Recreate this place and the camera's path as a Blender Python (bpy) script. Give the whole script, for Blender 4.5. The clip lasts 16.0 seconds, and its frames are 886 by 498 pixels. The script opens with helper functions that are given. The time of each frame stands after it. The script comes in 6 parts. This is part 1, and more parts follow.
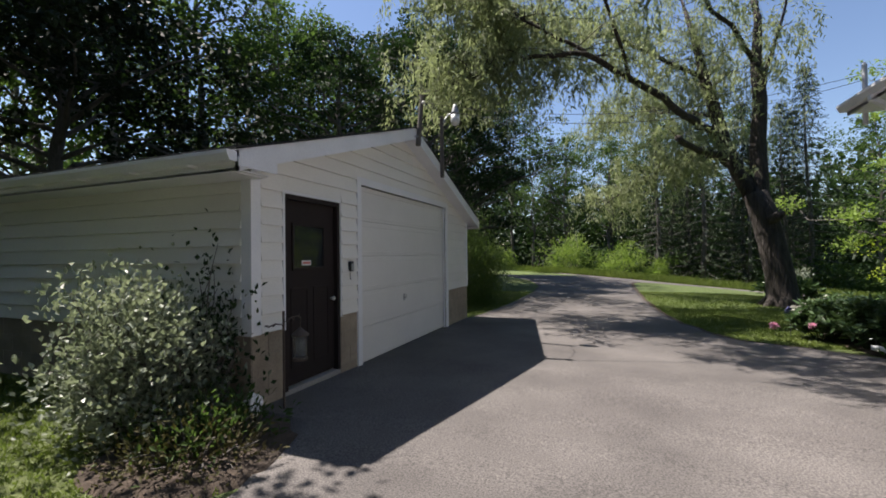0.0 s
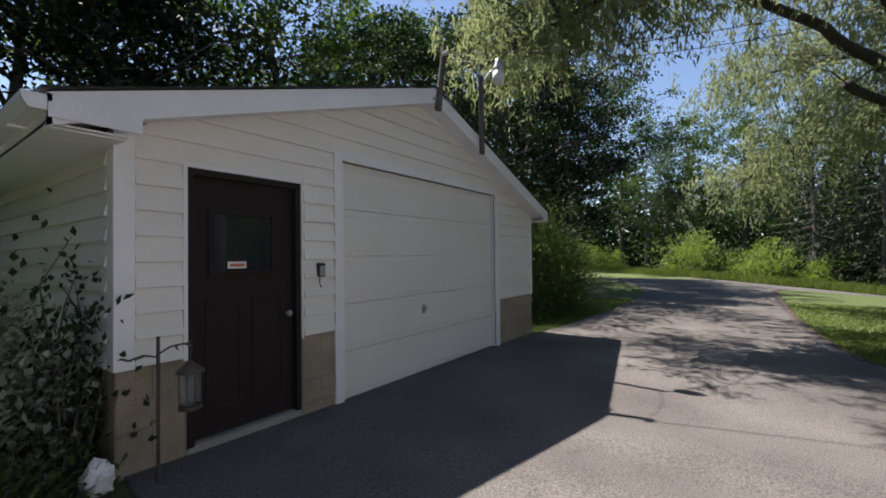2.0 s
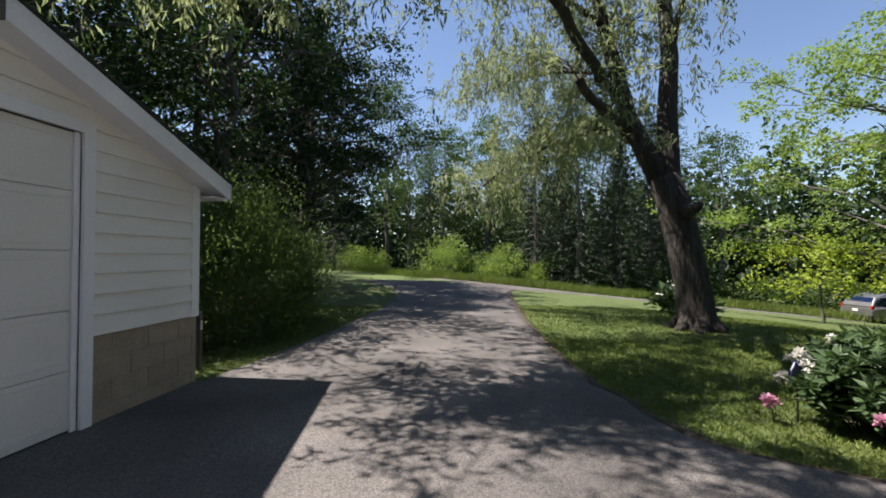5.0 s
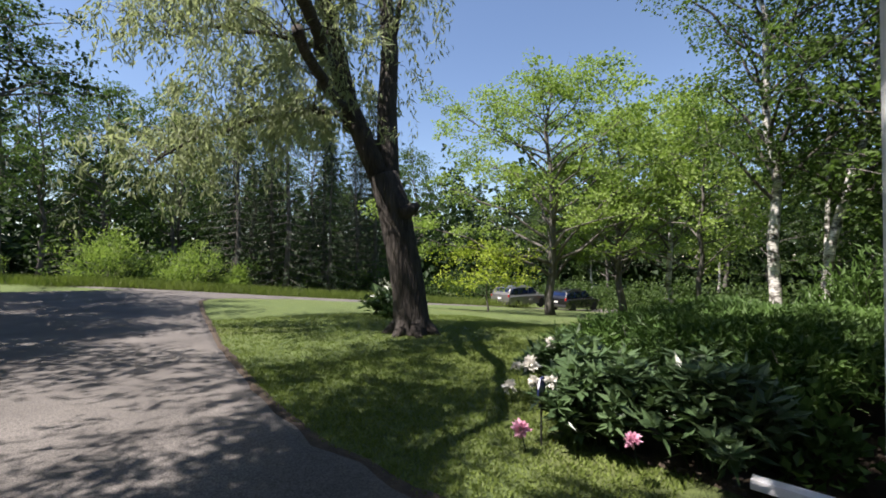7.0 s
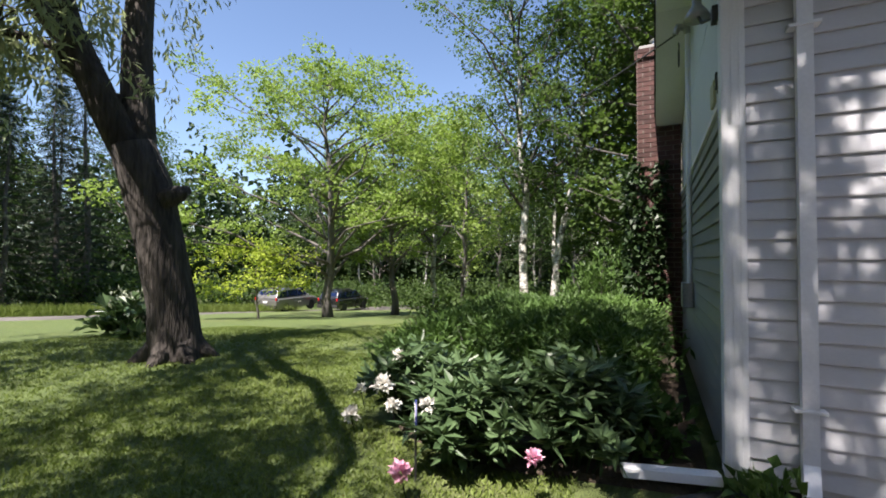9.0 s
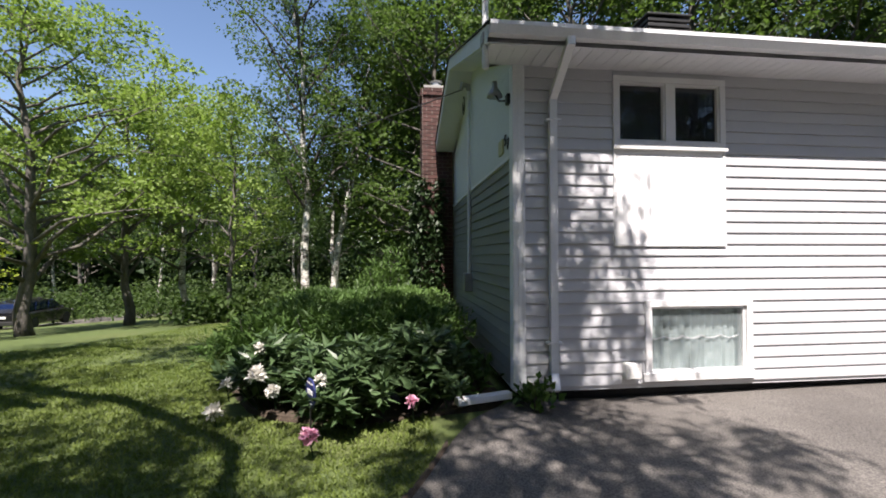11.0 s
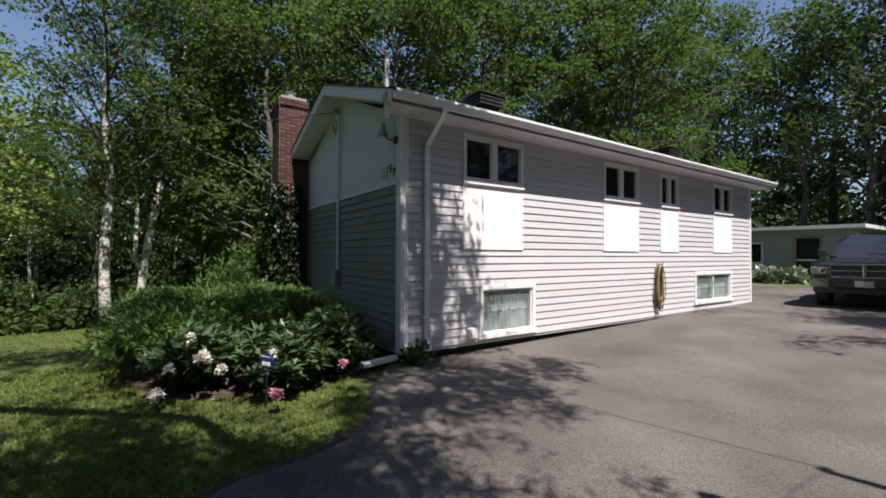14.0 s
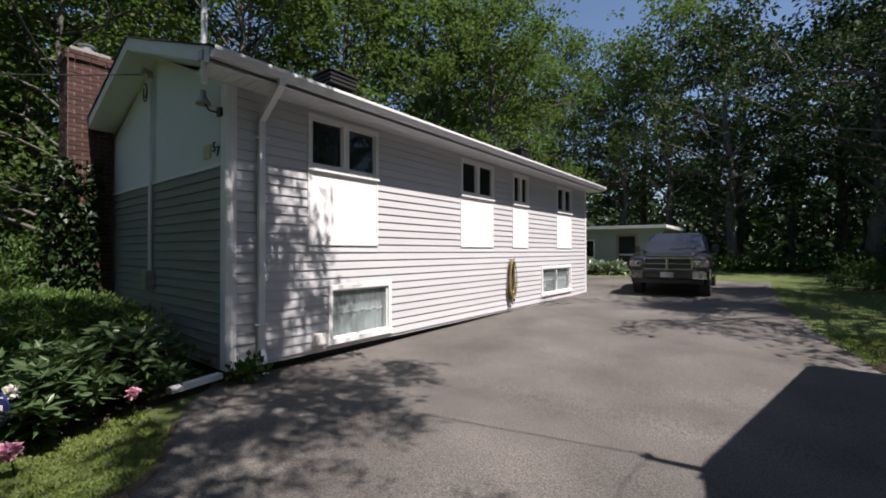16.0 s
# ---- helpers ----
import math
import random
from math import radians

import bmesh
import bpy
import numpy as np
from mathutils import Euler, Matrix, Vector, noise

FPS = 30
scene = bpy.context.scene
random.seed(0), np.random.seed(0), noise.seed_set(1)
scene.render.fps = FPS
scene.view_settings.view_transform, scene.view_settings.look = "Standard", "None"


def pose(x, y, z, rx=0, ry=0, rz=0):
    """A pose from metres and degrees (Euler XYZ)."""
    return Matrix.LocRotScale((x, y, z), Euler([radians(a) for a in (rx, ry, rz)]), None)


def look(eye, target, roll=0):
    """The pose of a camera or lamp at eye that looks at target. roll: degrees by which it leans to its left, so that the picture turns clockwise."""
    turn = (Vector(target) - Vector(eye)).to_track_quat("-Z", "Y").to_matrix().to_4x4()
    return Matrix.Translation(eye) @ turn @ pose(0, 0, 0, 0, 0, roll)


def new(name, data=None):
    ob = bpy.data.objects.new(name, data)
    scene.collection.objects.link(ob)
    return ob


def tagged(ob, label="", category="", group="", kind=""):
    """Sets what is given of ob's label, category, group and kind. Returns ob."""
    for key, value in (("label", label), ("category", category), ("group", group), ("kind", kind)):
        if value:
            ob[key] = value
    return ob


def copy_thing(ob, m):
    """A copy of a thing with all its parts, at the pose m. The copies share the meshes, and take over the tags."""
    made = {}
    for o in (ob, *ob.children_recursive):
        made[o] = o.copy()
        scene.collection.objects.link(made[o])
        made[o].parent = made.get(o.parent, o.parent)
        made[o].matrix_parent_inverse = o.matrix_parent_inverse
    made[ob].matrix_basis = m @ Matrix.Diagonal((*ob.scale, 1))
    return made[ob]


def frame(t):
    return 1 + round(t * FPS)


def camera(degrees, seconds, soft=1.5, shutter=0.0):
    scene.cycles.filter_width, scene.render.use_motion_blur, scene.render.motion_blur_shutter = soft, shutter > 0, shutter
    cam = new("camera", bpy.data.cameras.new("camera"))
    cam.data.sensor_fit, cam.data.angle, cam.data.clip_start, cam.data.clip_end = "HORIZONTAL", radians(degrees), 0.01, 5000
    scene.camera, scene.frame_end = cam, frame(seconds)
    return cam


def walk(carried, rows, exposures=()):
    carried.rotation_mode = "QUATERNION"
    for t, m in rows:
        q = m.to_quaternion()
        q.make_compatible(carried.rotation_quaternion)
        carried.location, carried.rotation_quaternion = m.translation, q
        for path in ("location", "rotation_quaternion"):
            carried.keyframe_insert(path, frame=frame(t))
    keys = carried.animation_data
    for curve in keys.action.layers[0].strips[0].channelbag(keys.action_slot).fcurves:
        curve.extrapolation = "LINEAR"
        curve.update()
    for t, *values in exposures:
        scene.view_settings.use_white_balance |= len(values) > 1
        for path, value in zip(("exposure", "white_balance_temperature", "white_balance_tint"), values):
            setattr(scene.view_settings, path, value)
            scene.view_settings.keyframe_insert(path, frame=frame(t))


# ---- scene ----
EXPOSURE, SKY, SUN, KELVIN, TINT = 1.19, 0.070, 5.0, 6600, 17
cam = camera(92.6, 16.0, soft=1.8, shutter=0.0)
PATH = [
    (0, (0.672, 0.39, 1.491), (-0.054, 2.254, 1.517), -0.7),
    (0.5, (0.749, 0.906, 1.486), (-0.109, 2.713, 1.518), -0.6),
    (1, (0.791, 1.429, 1.485), (-0.178, 3.178, 1.52), -0.8),
    (1.5, (0.861, 1.929, 1.483), (-0.221, 3.611, 1.52), -0.8),
    (2, (0.876, 2.423, 1.46), (-0.289, 4.048, 1.497), -0.8),
    (2.5, (0.927, 2.875, 1.437), (-0.283, 4.466, 1.479), -0.9),
    (3, (0.952, 3.333, 1.395), (-0.253, 4.929, 1.446), -1.2),
    (5.5, (0.886, 5.754, 1.449), (1.024, 7.749, 1.481), 0.7),
    (6, (0.988, 6.134, 1.436), (1.439, 8.082, 1.474), 0.7),
    (6.5, (1.065, 6.528, 1.461), (1.836, 8.373, 1.501), 0.6),
    (7, (1.13, 6.913, 1.468), (2.187, 8.61, 1.51), 0.4),
    (7.5, (1.226, 7.253, 1.456), (2.504, 8.791, 1.502), 0.2),
    (8, (1.327, 7.571, 1.476), (2.782, 8.943, 1.522), 0.3),
    (8.5, (1.294, 7.83, 1.484), (2.927, 8.983, 1.53), 0.4),
    (9, (1.128, 7.944, 1.473), (2.919, 8.835, 1.519), 0.2),
    (9.5, (0.878, 8.04, 1.477), (2.792, 8.618, 1.521), -0.0),
    (10, (0.641, 8.223, 1.47), (2.623, 8.49, 1.513), -0.2),
    (10.2, (0.557, 8.291, 1.474), (2.549, 8.458, 1.514), -0.3),
    (12.3, (-0.34, 9.501, 1.476), (1.515, 8.755, 1.504), 0.2),
    (12.5, (-0.392, 9.579, 1.492), (1.442, 8.781, 1.516), 0.1),
    (13, (-0.536, 9.839, 1.489), (1.225, 8.891, 1.517), 0.2),
    (13.5, (-0.685, 10.054, 1.477), (1.028, 9.021, 1.509), 0.2),
    (14, (-0.797, 10.253, 1.488), (0.861, 9.134, 1.516), 0.2),
    (14.5, (-0.894, 10.368, 1.495), (0.698, 9.158, 1.52), 0.1),
    (15, (-0.961, 10.4, 1.483), (0.559, 9.1, 1.507), 0.0),
    (15.5, (-0.968, 10.343, 1.475), (0.479, 8.962, 1.496), -0.0),
    (16, (-0.59, 9.724, 1.488), (0.657, 8.16, 1.499), 0.0),
]
walk(cam, [(t, look(eye, target, roll)) for t, eye, target, roll in PATH],
     exposures=[(t, EXPOSURE + e, KELVIN, TINT) for t, e in ((0.0, 0.0), (3.0, 0.1), (5.5, 0.1), (8.0, 0.35), (9.0, 0.5), (10.0, 0.5), (12.5, -0.36), (16.0, -0.37))])

# ---- world and sun ----
SUN_FROM = Vector((-2.05, 0.20, 3.62)).normalized()
world = bpy.data.worlds.new("sky")
scene.world = world
world.use_nodes = True
sky = world.node_tree.nodes.new("ShaderNodeTexSky")
sky.sky_type, sky.sun_disc = "NISHITA", False
sky.sun_elevation = math.asin(SUN_FROM.z)
sky.sun_rotation = math.atan2(SUN_FROM.x, SUN_FROM.y) % (2 * math.pi)
sky.air_density, sky.dust_density, sky.ozone_density = 1.1, 0.3, 3.0
world.node_tree.nodes["Background"].inputs[1].default_value = SKY
world.node_tree.links.new(sky.outputs[0], world.node_tree.nodes["Background"].inputs[0])
sun = new("sun", bpy.data.lights.new("sun", "SUN"))
sun.data.energy, sun.data.angle, sun.data.color = SUN, radians(0.53), (1.0, 0.95, 0.87)
sun.matrix_world = look(SUN_FROM * 60, (0, 0, 0))


# ---- materials ----
def nodes_of(name):
    m = bpy.data.materials.new(name)
    m.use_nodes = True
    t = m.node_tree
    return m, t, t.nodes["Principled BSDF"]


def surface(name, dark, light, rough=0.6, scale=6.0, fine=60.0, bump=0.15, metal=0.0, stretch=(1, 1, 1),
            piece=0.0, coat=0.0, ramp=(0.3, 0.7), depth=0.01):
    """Two scales of noise between two colours, fine relief, and an optional tone for each piece."""
    m, t, p = nodes_of(name)
    n, link = t.nodes.new, t.links.new
    geo = n("ShaderNodeTexCoord")
    mp = n("ShaderNodeMapping")
    mp.inputs["Scale"].default_value = stretch
    link(geo.outputs["Object"], mp.inputs[0])
    a, b = n("ShaderNodeTexNoise"), n("ShaderNodeTexNoise")
    a.inputs["Scale"].default_value, b.inputs["Scale"].default_value = scale, fine
    a.inputs["Detail"].default_value, b.inputs["Detail"].default_value = 5, 4
    for k in (a, b):
        link(mp.outputs[0], k.inputs["Vector"])
    mix = n("ShaderNodeMath")
    mix.operation = "MULTIPLY_ADD"
    link(b.outputs["Fac"], mix.inputs[0])
    mix.inputs[1].default_value = 0.5
    half = n("ShaderNodeMath")
    half.operation = "MULTIPLY"
    half.inputs[1].default_value = 0.5
    link(a.outputs["Fac"], half.inputs[0])
    link(half.outputs[0], mix.inputs[2])
    cr = n("ShaderNodeValToRGB")
    cr.color_ramp.elements[0].position, cr.color_ramp.elements[1].position = ramp
    cr.color_ramp.elements[0].color, cr.color_ramp.elements[1].color = (*dark, 1), (*light, 1)
    link(mix.outputs[0], cr.inputs[0])
    out = cr.outputs[0]
    if piece:
        info, hsv = n("ShaderNodeObjectInfo"), n("ShaderNodeHueSaturation")
        mr = n("ShaderNodeMapRange")
        mr.inputs[3].default_value, mr.inputs[4].default_value = 1 - piece, 1 + piece
        link(info.outputs["Random"], mr.inputs[0])
        link(mr.outputs[0], hsv.inputs["Value"])
        link(out, hsv.inputs["Color"])
        out = hsv.outputs[0]
    link(out, p.inputs["Base Color"])
    p.inputs["Roughness"].default_value, p.inputs["Metallic"].default_value = rough, metal
    p.inputs["Coat Weight"].default_value = coat
    if bump:
        bn = n("ShaderNodeBump")
        bn.inputs["Strength"].default_value, bn.inputs["Distance"].default_value = bump, depth
        link(b.outputs["Fac"], bn.inputs["Height"])
        link(bn.outputs[0], p.inputs["Normal"])
    return m


def leafy(name, dark, light, rough=0.6, through_light=0.35, tint=None):
    """Leaf: a tone for each leaf, gloss, and light that shines through."""
    m, t, p = nodes_of(name)
    n, link = t.nodes.new, t.links.new
    geo = n("ShaderNodeNewGeometry")
    tc = n("ShaderNodeTexCoord")
    big = n("ShaderNodeTexNoise")
    big.inputs["Scale"].default_value = 0.5
    link(tc.outputs["Object"], big.inputs["Vector"])
    add = n("ShaderNodeMath")
    add.operation = "MULTIPLY_ADD"
    link(geo.outputs["Random Per Island"], add.inputs[0])
    add.inputs[1].default_value = 0.30
    sub = n("ShaderNodeMath")
    sub.operation = "MULTIPLY_ADD"
    link(big.outputs["Fac"], sub.inputs[0])
    sub.inputs[1].default_value, sub.inputs[2].default_value = 0.9, -0.10
    link(sub.outputs[0], add.inputs[2])
    cr = n("ShaderNodeValToRGB")
    cr.color_ramp.elements[0].color, cr.color_ramp.elements[1].color = (*dark, 1), (*light, 1)
    link(add.outputs[0], cr.inputs[0])
    link(cr.outputs[0], p.inputs["Base Color"])
    p.inputs["Roughness"].default_value = rough
    p.inputs["Specular IOR Level"].default_value = 0.25
    tr, mx = n("ShaderNodeBsdfTranslucent"), n("ShaderNodeMixShader")
    warm = n("ShaderNodeMixRGB")
    warm.blend_type = "MULTIPLY"
    warm.inputs[0].default_value = 1.0
    warm.inputs[2].default_value = (1.1, 1.2, 0.75, 1) if tint is None else (*tint, 1)
    link(cr.outputs[0], warm.inputs[1])
    link(warm.outputs[0], tr.inputs[0])
    mx.inputs[0].default_value = through_light
    link(p.outputs[0], mx.inputs[1])
    link(tr.outputs[0], mx.inputs[2])
    link(mx.outputs[0], t.nodes["Material Output"].inputs[0])
    return m


def glassy(name, colour, rough=0.03, alpha=0.35):
    m, t, p = nodes_of(name)
    p.inputs["Base Color"].default_value = (*colour, 1)
    p.inputs["Roughness"].default_value = rough
    p.inputs["Alpha"].default_value = alpha
    p.inputs["Specular IOR Level"].default_value = 0.6
    return m


M = {
    "siding": surface("grey_white_vinyl", (0.47, 0.475, 0.50), (0.55, 0.555, 0.58), 0.42, 1.2, 45, 0.06, piece=0.03, stretch=(1, 1, 6)),
    "garage_siding": surface("cream_vinyl", (0.68, 0.67, 0.63), (0.78, 0.77, 0.73), 0.45, 1.0, 30, 0.06, piece=0.03, stretch=(1, 1, 3)),
    "gable_siding": surface("grey_green_vinyl", (0.17, 0.185, 0.18), (0.23, 0.245, 0.24), 0.45, 1.2, 45, 0.06, piece=0.04, stretch=(1, 1, 6)),
    "trim": surface("white_trim_paint", (0.70, 0.71, 0.73), (0.80, 0.81, 0.82), 0.4, 2.0, 60, 0.04),
    "gable": surface("pale_gable_board", (0.56, 0.60, 0.61), (0.66, 0.69, 0.70), 0.5, 1.5, 40, 0.05),
    # shed boards: the trees' shade on them is put into this darker grey
    "shed_wall": surface("shade_toned_board", (0.27, 0.285, 0.29), (0.35, 0.365, 0.37), 0.6, 1.5, 40, 0.05),
    "fascia": surface("white_metal_fascia", (0.66, 0.67, 0.70), (0.78, 0.79, 0.82), 0.35, 2.5, 50, 0.03),
    "frame": surface("white_window_frame", (0.70, 0.70, 0.71), (0.80, 0.80, 0.80), 0.4, 3, 80, 0.03),
    "panel": surface("white_beaded_panel", (0.82, 0.82, 0.84), (0.88, 0.88, 0.89), 0.5, 2, 60, 0.04),
    "glass": glassy("window_glass", (0.02, 0.025, 0.03), 0.02, 0.82),
    "clear": glassy("curtained_glass", (0.25, 0.30, 0.31), 0.03, 0.25),
    "curtain": surface("pale_net_curtain", (0.30, 0.38, 0.38), (0.62, 0.70, 0.69), 0.9, 9, 60, 0.2),
    # near-black colour that stands for unlit space behind openings
    "unlit_dark": surface("unlit_space_dark", (0.012, 0.012, 0.014), (0.03, 0.03, 0.033), 0.9, 2, 20, 0),
    "door": surface("dark_brown_paint", (0.007, 0.0032, 0.0028), (0.015, 0.007, 0.0056), 0.8, 3, 70, 0.1, stretch=(6, 6, 1)),
    "garage_door": surface("off_white_steel", (0.64, 0.63, 0.60), (0.74, 0.73, 0.70), 0.45, 1.2, 50, 0.05),
    "block": surface("tan_painted_block", (0.20, 0.165, 0.12), (0.36, 0.30, 0.23), 0.9, 5, 70, 0.4, piece=0.08),
    "mortar": surface("grey_mortar", (0.16, 0.15, 0.13), (0.26, 0.25, 0.22), 0.95, 8, 80, 0.3),
    "concrete": surface("worn_concrete", (0.20, 0.195, 0.18), (0.34, 0.33, 0.31), 0.9, 4, 60, 0.3),
    "shingle": surface("black_shingle", (0.012, 0.012, 0.013), (0.045, 0.045, 0.047), 0.9, 6, 120, 0.5),
    "steel": surface("galvanised_steel", (0.28, 0.29, 0.30), (0.44, 0.45, 0.46), 0.45, 6, 60, 0.1, metal=0.6),
    "old_wood": surface("weathered_grey_wood", (0.05, 0.045, 0.04), (0.15, 0.135, 0.12), 0.9, 5, 60, 0.3, stretch=(1, 1, 0.1)),
    "rust": surface("dark_rusted_iron", (0.03, 0.022, 0.018), (0.10, 0.075, 0.06), 0.7, 9, 80, 0.3),
    "black": surface("black_plastic", (0.012, 0.012, 0.012), (0.03, 0.03, 0.03), 0.5, 8, 80, 0.1),
    "white_plastic": surface("white_plastic", (0.68, 0.68, 0.66), (0.78, 0.78, 0.76), 0.4, 4, 60, 0.03),
    "hose": surface("tan_garden_hose", (0.20, 0.15, 0.06), (0.34, 0.27, 0.12), 0.5, 20, 80, 0.1),
    "hose_green": surface("black_green_hose", (0.015, 0.02, 0.012), (0.04, 0.05, 0.03), 0.5, 20, 80, 0.1),
    "soil": surface("dark_garden_soil", (0.025, 0.018, 0.012), (0.09, 0.065, 0.045), 0.95, 7, 60, 0.8, depth=0.03),
    "bark": surface("dark_furrowed_bark", (0.012, 0.010, 0.009), (0.082, 0.070, 0.060), 0.95, 9, 26, 1.0, stretch=(1, 1, 0.16), depth=0.06),
    "bark_grey": surface("grey_bark", (0.05, 0.045, 0.04), (0.17, 0.155, 0.14), 0.95, 8, 40, 0.8, stretch=(1, 1, 0.25), depth=0.03),
    "birch": surface("white_birch_bark", (0.07, 0.06, 0.052), (0.62, 0.60, 0.56), 0.75, 2.2, 12, 0.3, stretch=(1, 1, 2.2), ramp=(0.42, 0.56)),
    "leaf": leafy("woodland_leaf", (0.024, 0.050, 0.016), (0.104, 0.160, 0.048), through_light=0.5),
    # darkened leaf: the shade in the denser crowns is put into its colour
    "leaf_dark": leafy("shade_dark_leaf", (0.009, 0.021, 0.008), (0.036, 0.068, 0.024), through_light=0.3),
    "leaf_light": leafy("fresh_green_leaf", (0.10, 0.165, 0.034), (0.30, 0.39, 0.11), through_light=0.45),
    "brick": surface("weathered_red_brick", (0.028, 0.016, 0.015), (0.115, 0.05, 0.042), 0.9, 2.2, 90, 0.5, piece=0.35, depth=0.01),
    # brightened leaf: sun on the crowns is put into its colour
    "maple_leaf": leafy("sunlit_maple_leaf", (0.030, 0.060, 0.016), (0.124, 0.188, 0.052), through_light=0.5),
    "bush_leaf": leafy("soft_green_bush_leaf", (0.040, 0.076, 0.022), (0.152, 0.216, 0.068), through_light=0.4),
    "leaf_yellow": leafy("yellow_green_leaf", (0.20, 0.27, 0.03), (0.42, 0.48, 0.08), through_light=0.45),
    "twig": surface("dark_grey_twig", (0.03, 0.026, 0.022), (0.10, 0.09, 0.08), 0.95, 9, 40, 0.3),
    "willow": leafy("silver_green_willow_leaf", (0.125, 0.16, 0.075), (0.38, 0.42, 0.27), through_light=0.5, tint=(1.1, 1.15, 0.85)),
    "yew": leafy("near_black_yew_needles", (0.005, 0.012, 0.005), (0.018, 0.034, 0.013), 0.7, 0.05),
    "dry_leaf": leafy("dry_brown_green_leaf", (0.04, 0.026, 0.014), (0.13, 0.13, 0.05), 0.7, 0.2),
    "needle": leafy("spruce_needles", (0.009, 0.019, 0.009), (0.040, 0.068, 0.026), 0.6, 0.1),
    # grey-green leaf; its pale end also paints sun glints, its dark end inner shade
    "shrub": leafy("grey_green_shrub_leaf", (0.022, 0.046, 0.018), (0.47, 0.51, 0.40), 0.35, 0.3, (1.05, 1.12, 0.82)),
    "peony_leaf": leafy("glossy_peony_leaf", (0.026, 0.056, 0.022), (0.13, 0.195, 0.09), 0.28, 0.25),
    "hedge_leaf": leafy("fern_green_leaf", (0.018, 0.048, 0.012), (0.12, 0.205, 0.05), 0.5, 0.3),
    "hosta": leafy("hosta_leaf", (0.096, 0.144, 0.088), (0.352, 0.400, 0.320), 0.3, 0.2),
    "ivy": leafy("ivy_leaf", (0.010, 0.022, 0.008), (0.036, 0.068, 0.022), 0.45, 0.15),
    "grass": leafy("lawn_grass_blade", (0.060, 0.100, 0.017), (0.205, 0.255, 0.068), 0.5, 0.35),
    "white_petal": leafy("white_petal", (0.62, 0.60, 0.54), (0.82, 0.80, 0.76), 0.6, 0.3, (1, 1, 1)),
    "pink_petal": leafy("pink_petal", (0.66, 0.28, 0.42), (0.86, 0.55, 0.66), 0.6, 0.3, (1, 0.9, 0.95)),
    "paint": surface("dark_grey_truck_paint", (0.028, 0.029, 0.033), (0.042, 0.044, 0.05), 0.28, 3, 200, 0.0, metal=0.5, coat=1.0),
    "silver_paint": surface("silver_car_paint", (0.16, 0.16, 0.158), (0.21, 0.21, 0.205), 0.3, 3, 200, 0.0, metal=0.5, coat=0.8),
    "black_paint": surface("black_car_paint", (0.008, 0.008, 0.010), (0.015, 0.015, 0.017), 0.2, 3, 200, 0.0, coat=1.0),
    "chrome": surface("chrome", (0.55, 0.56, 0.58), (0.65, 0.66, 0.68), 0.12, 5, 60, 0.0, metal=1.0),
    "rubber": surface("tyre_rubber", (0.012, 0.012, 0.012), (0.03, 0.03, 0.03), 0.85, 9, 60, 0.3),
    "windscreen": glassy("windscreen_glass", (0.008, 0.016, 0.05), 0.02, 0.97),
    "lens": glassy("headlight_lens", (0.22, 0.22, 0.22), 0.05, 0.7),
    "amber": surface("amber_lens", (0.5, 0.16, 0.03), (0.6, 0.2, 0.04), 0.2, 5, 50, 0),
    "red": surface("red_lens", (0.35, 0.01, 0.01), (0.45, 0.02, 0.02), 0.2, 5, 50, 0),
    "sign_blue": surface("blue_sign_plate", (0.015, 0.02, 0.10), (0.03, 0.04, 0.16), 0.4, 5, 50, 0.02),
    "plaque": surface("faded_yellow_plaque", (0.40, 0.38, 0.20), (0.55, 0.53, 0.33), 0.6, 6, 50, 0.05),
    "red_ink": surface("red_ink", (0.5, 0.08, 0.06), (0.6, 0.12, 0.1), 0.6, 6, 50, 0),
    "cable": surface("black_cable", (0.02, 0.02, 0.02), (0.04, 0.04, 0.04), 0.6, 6, 50, 0),
}


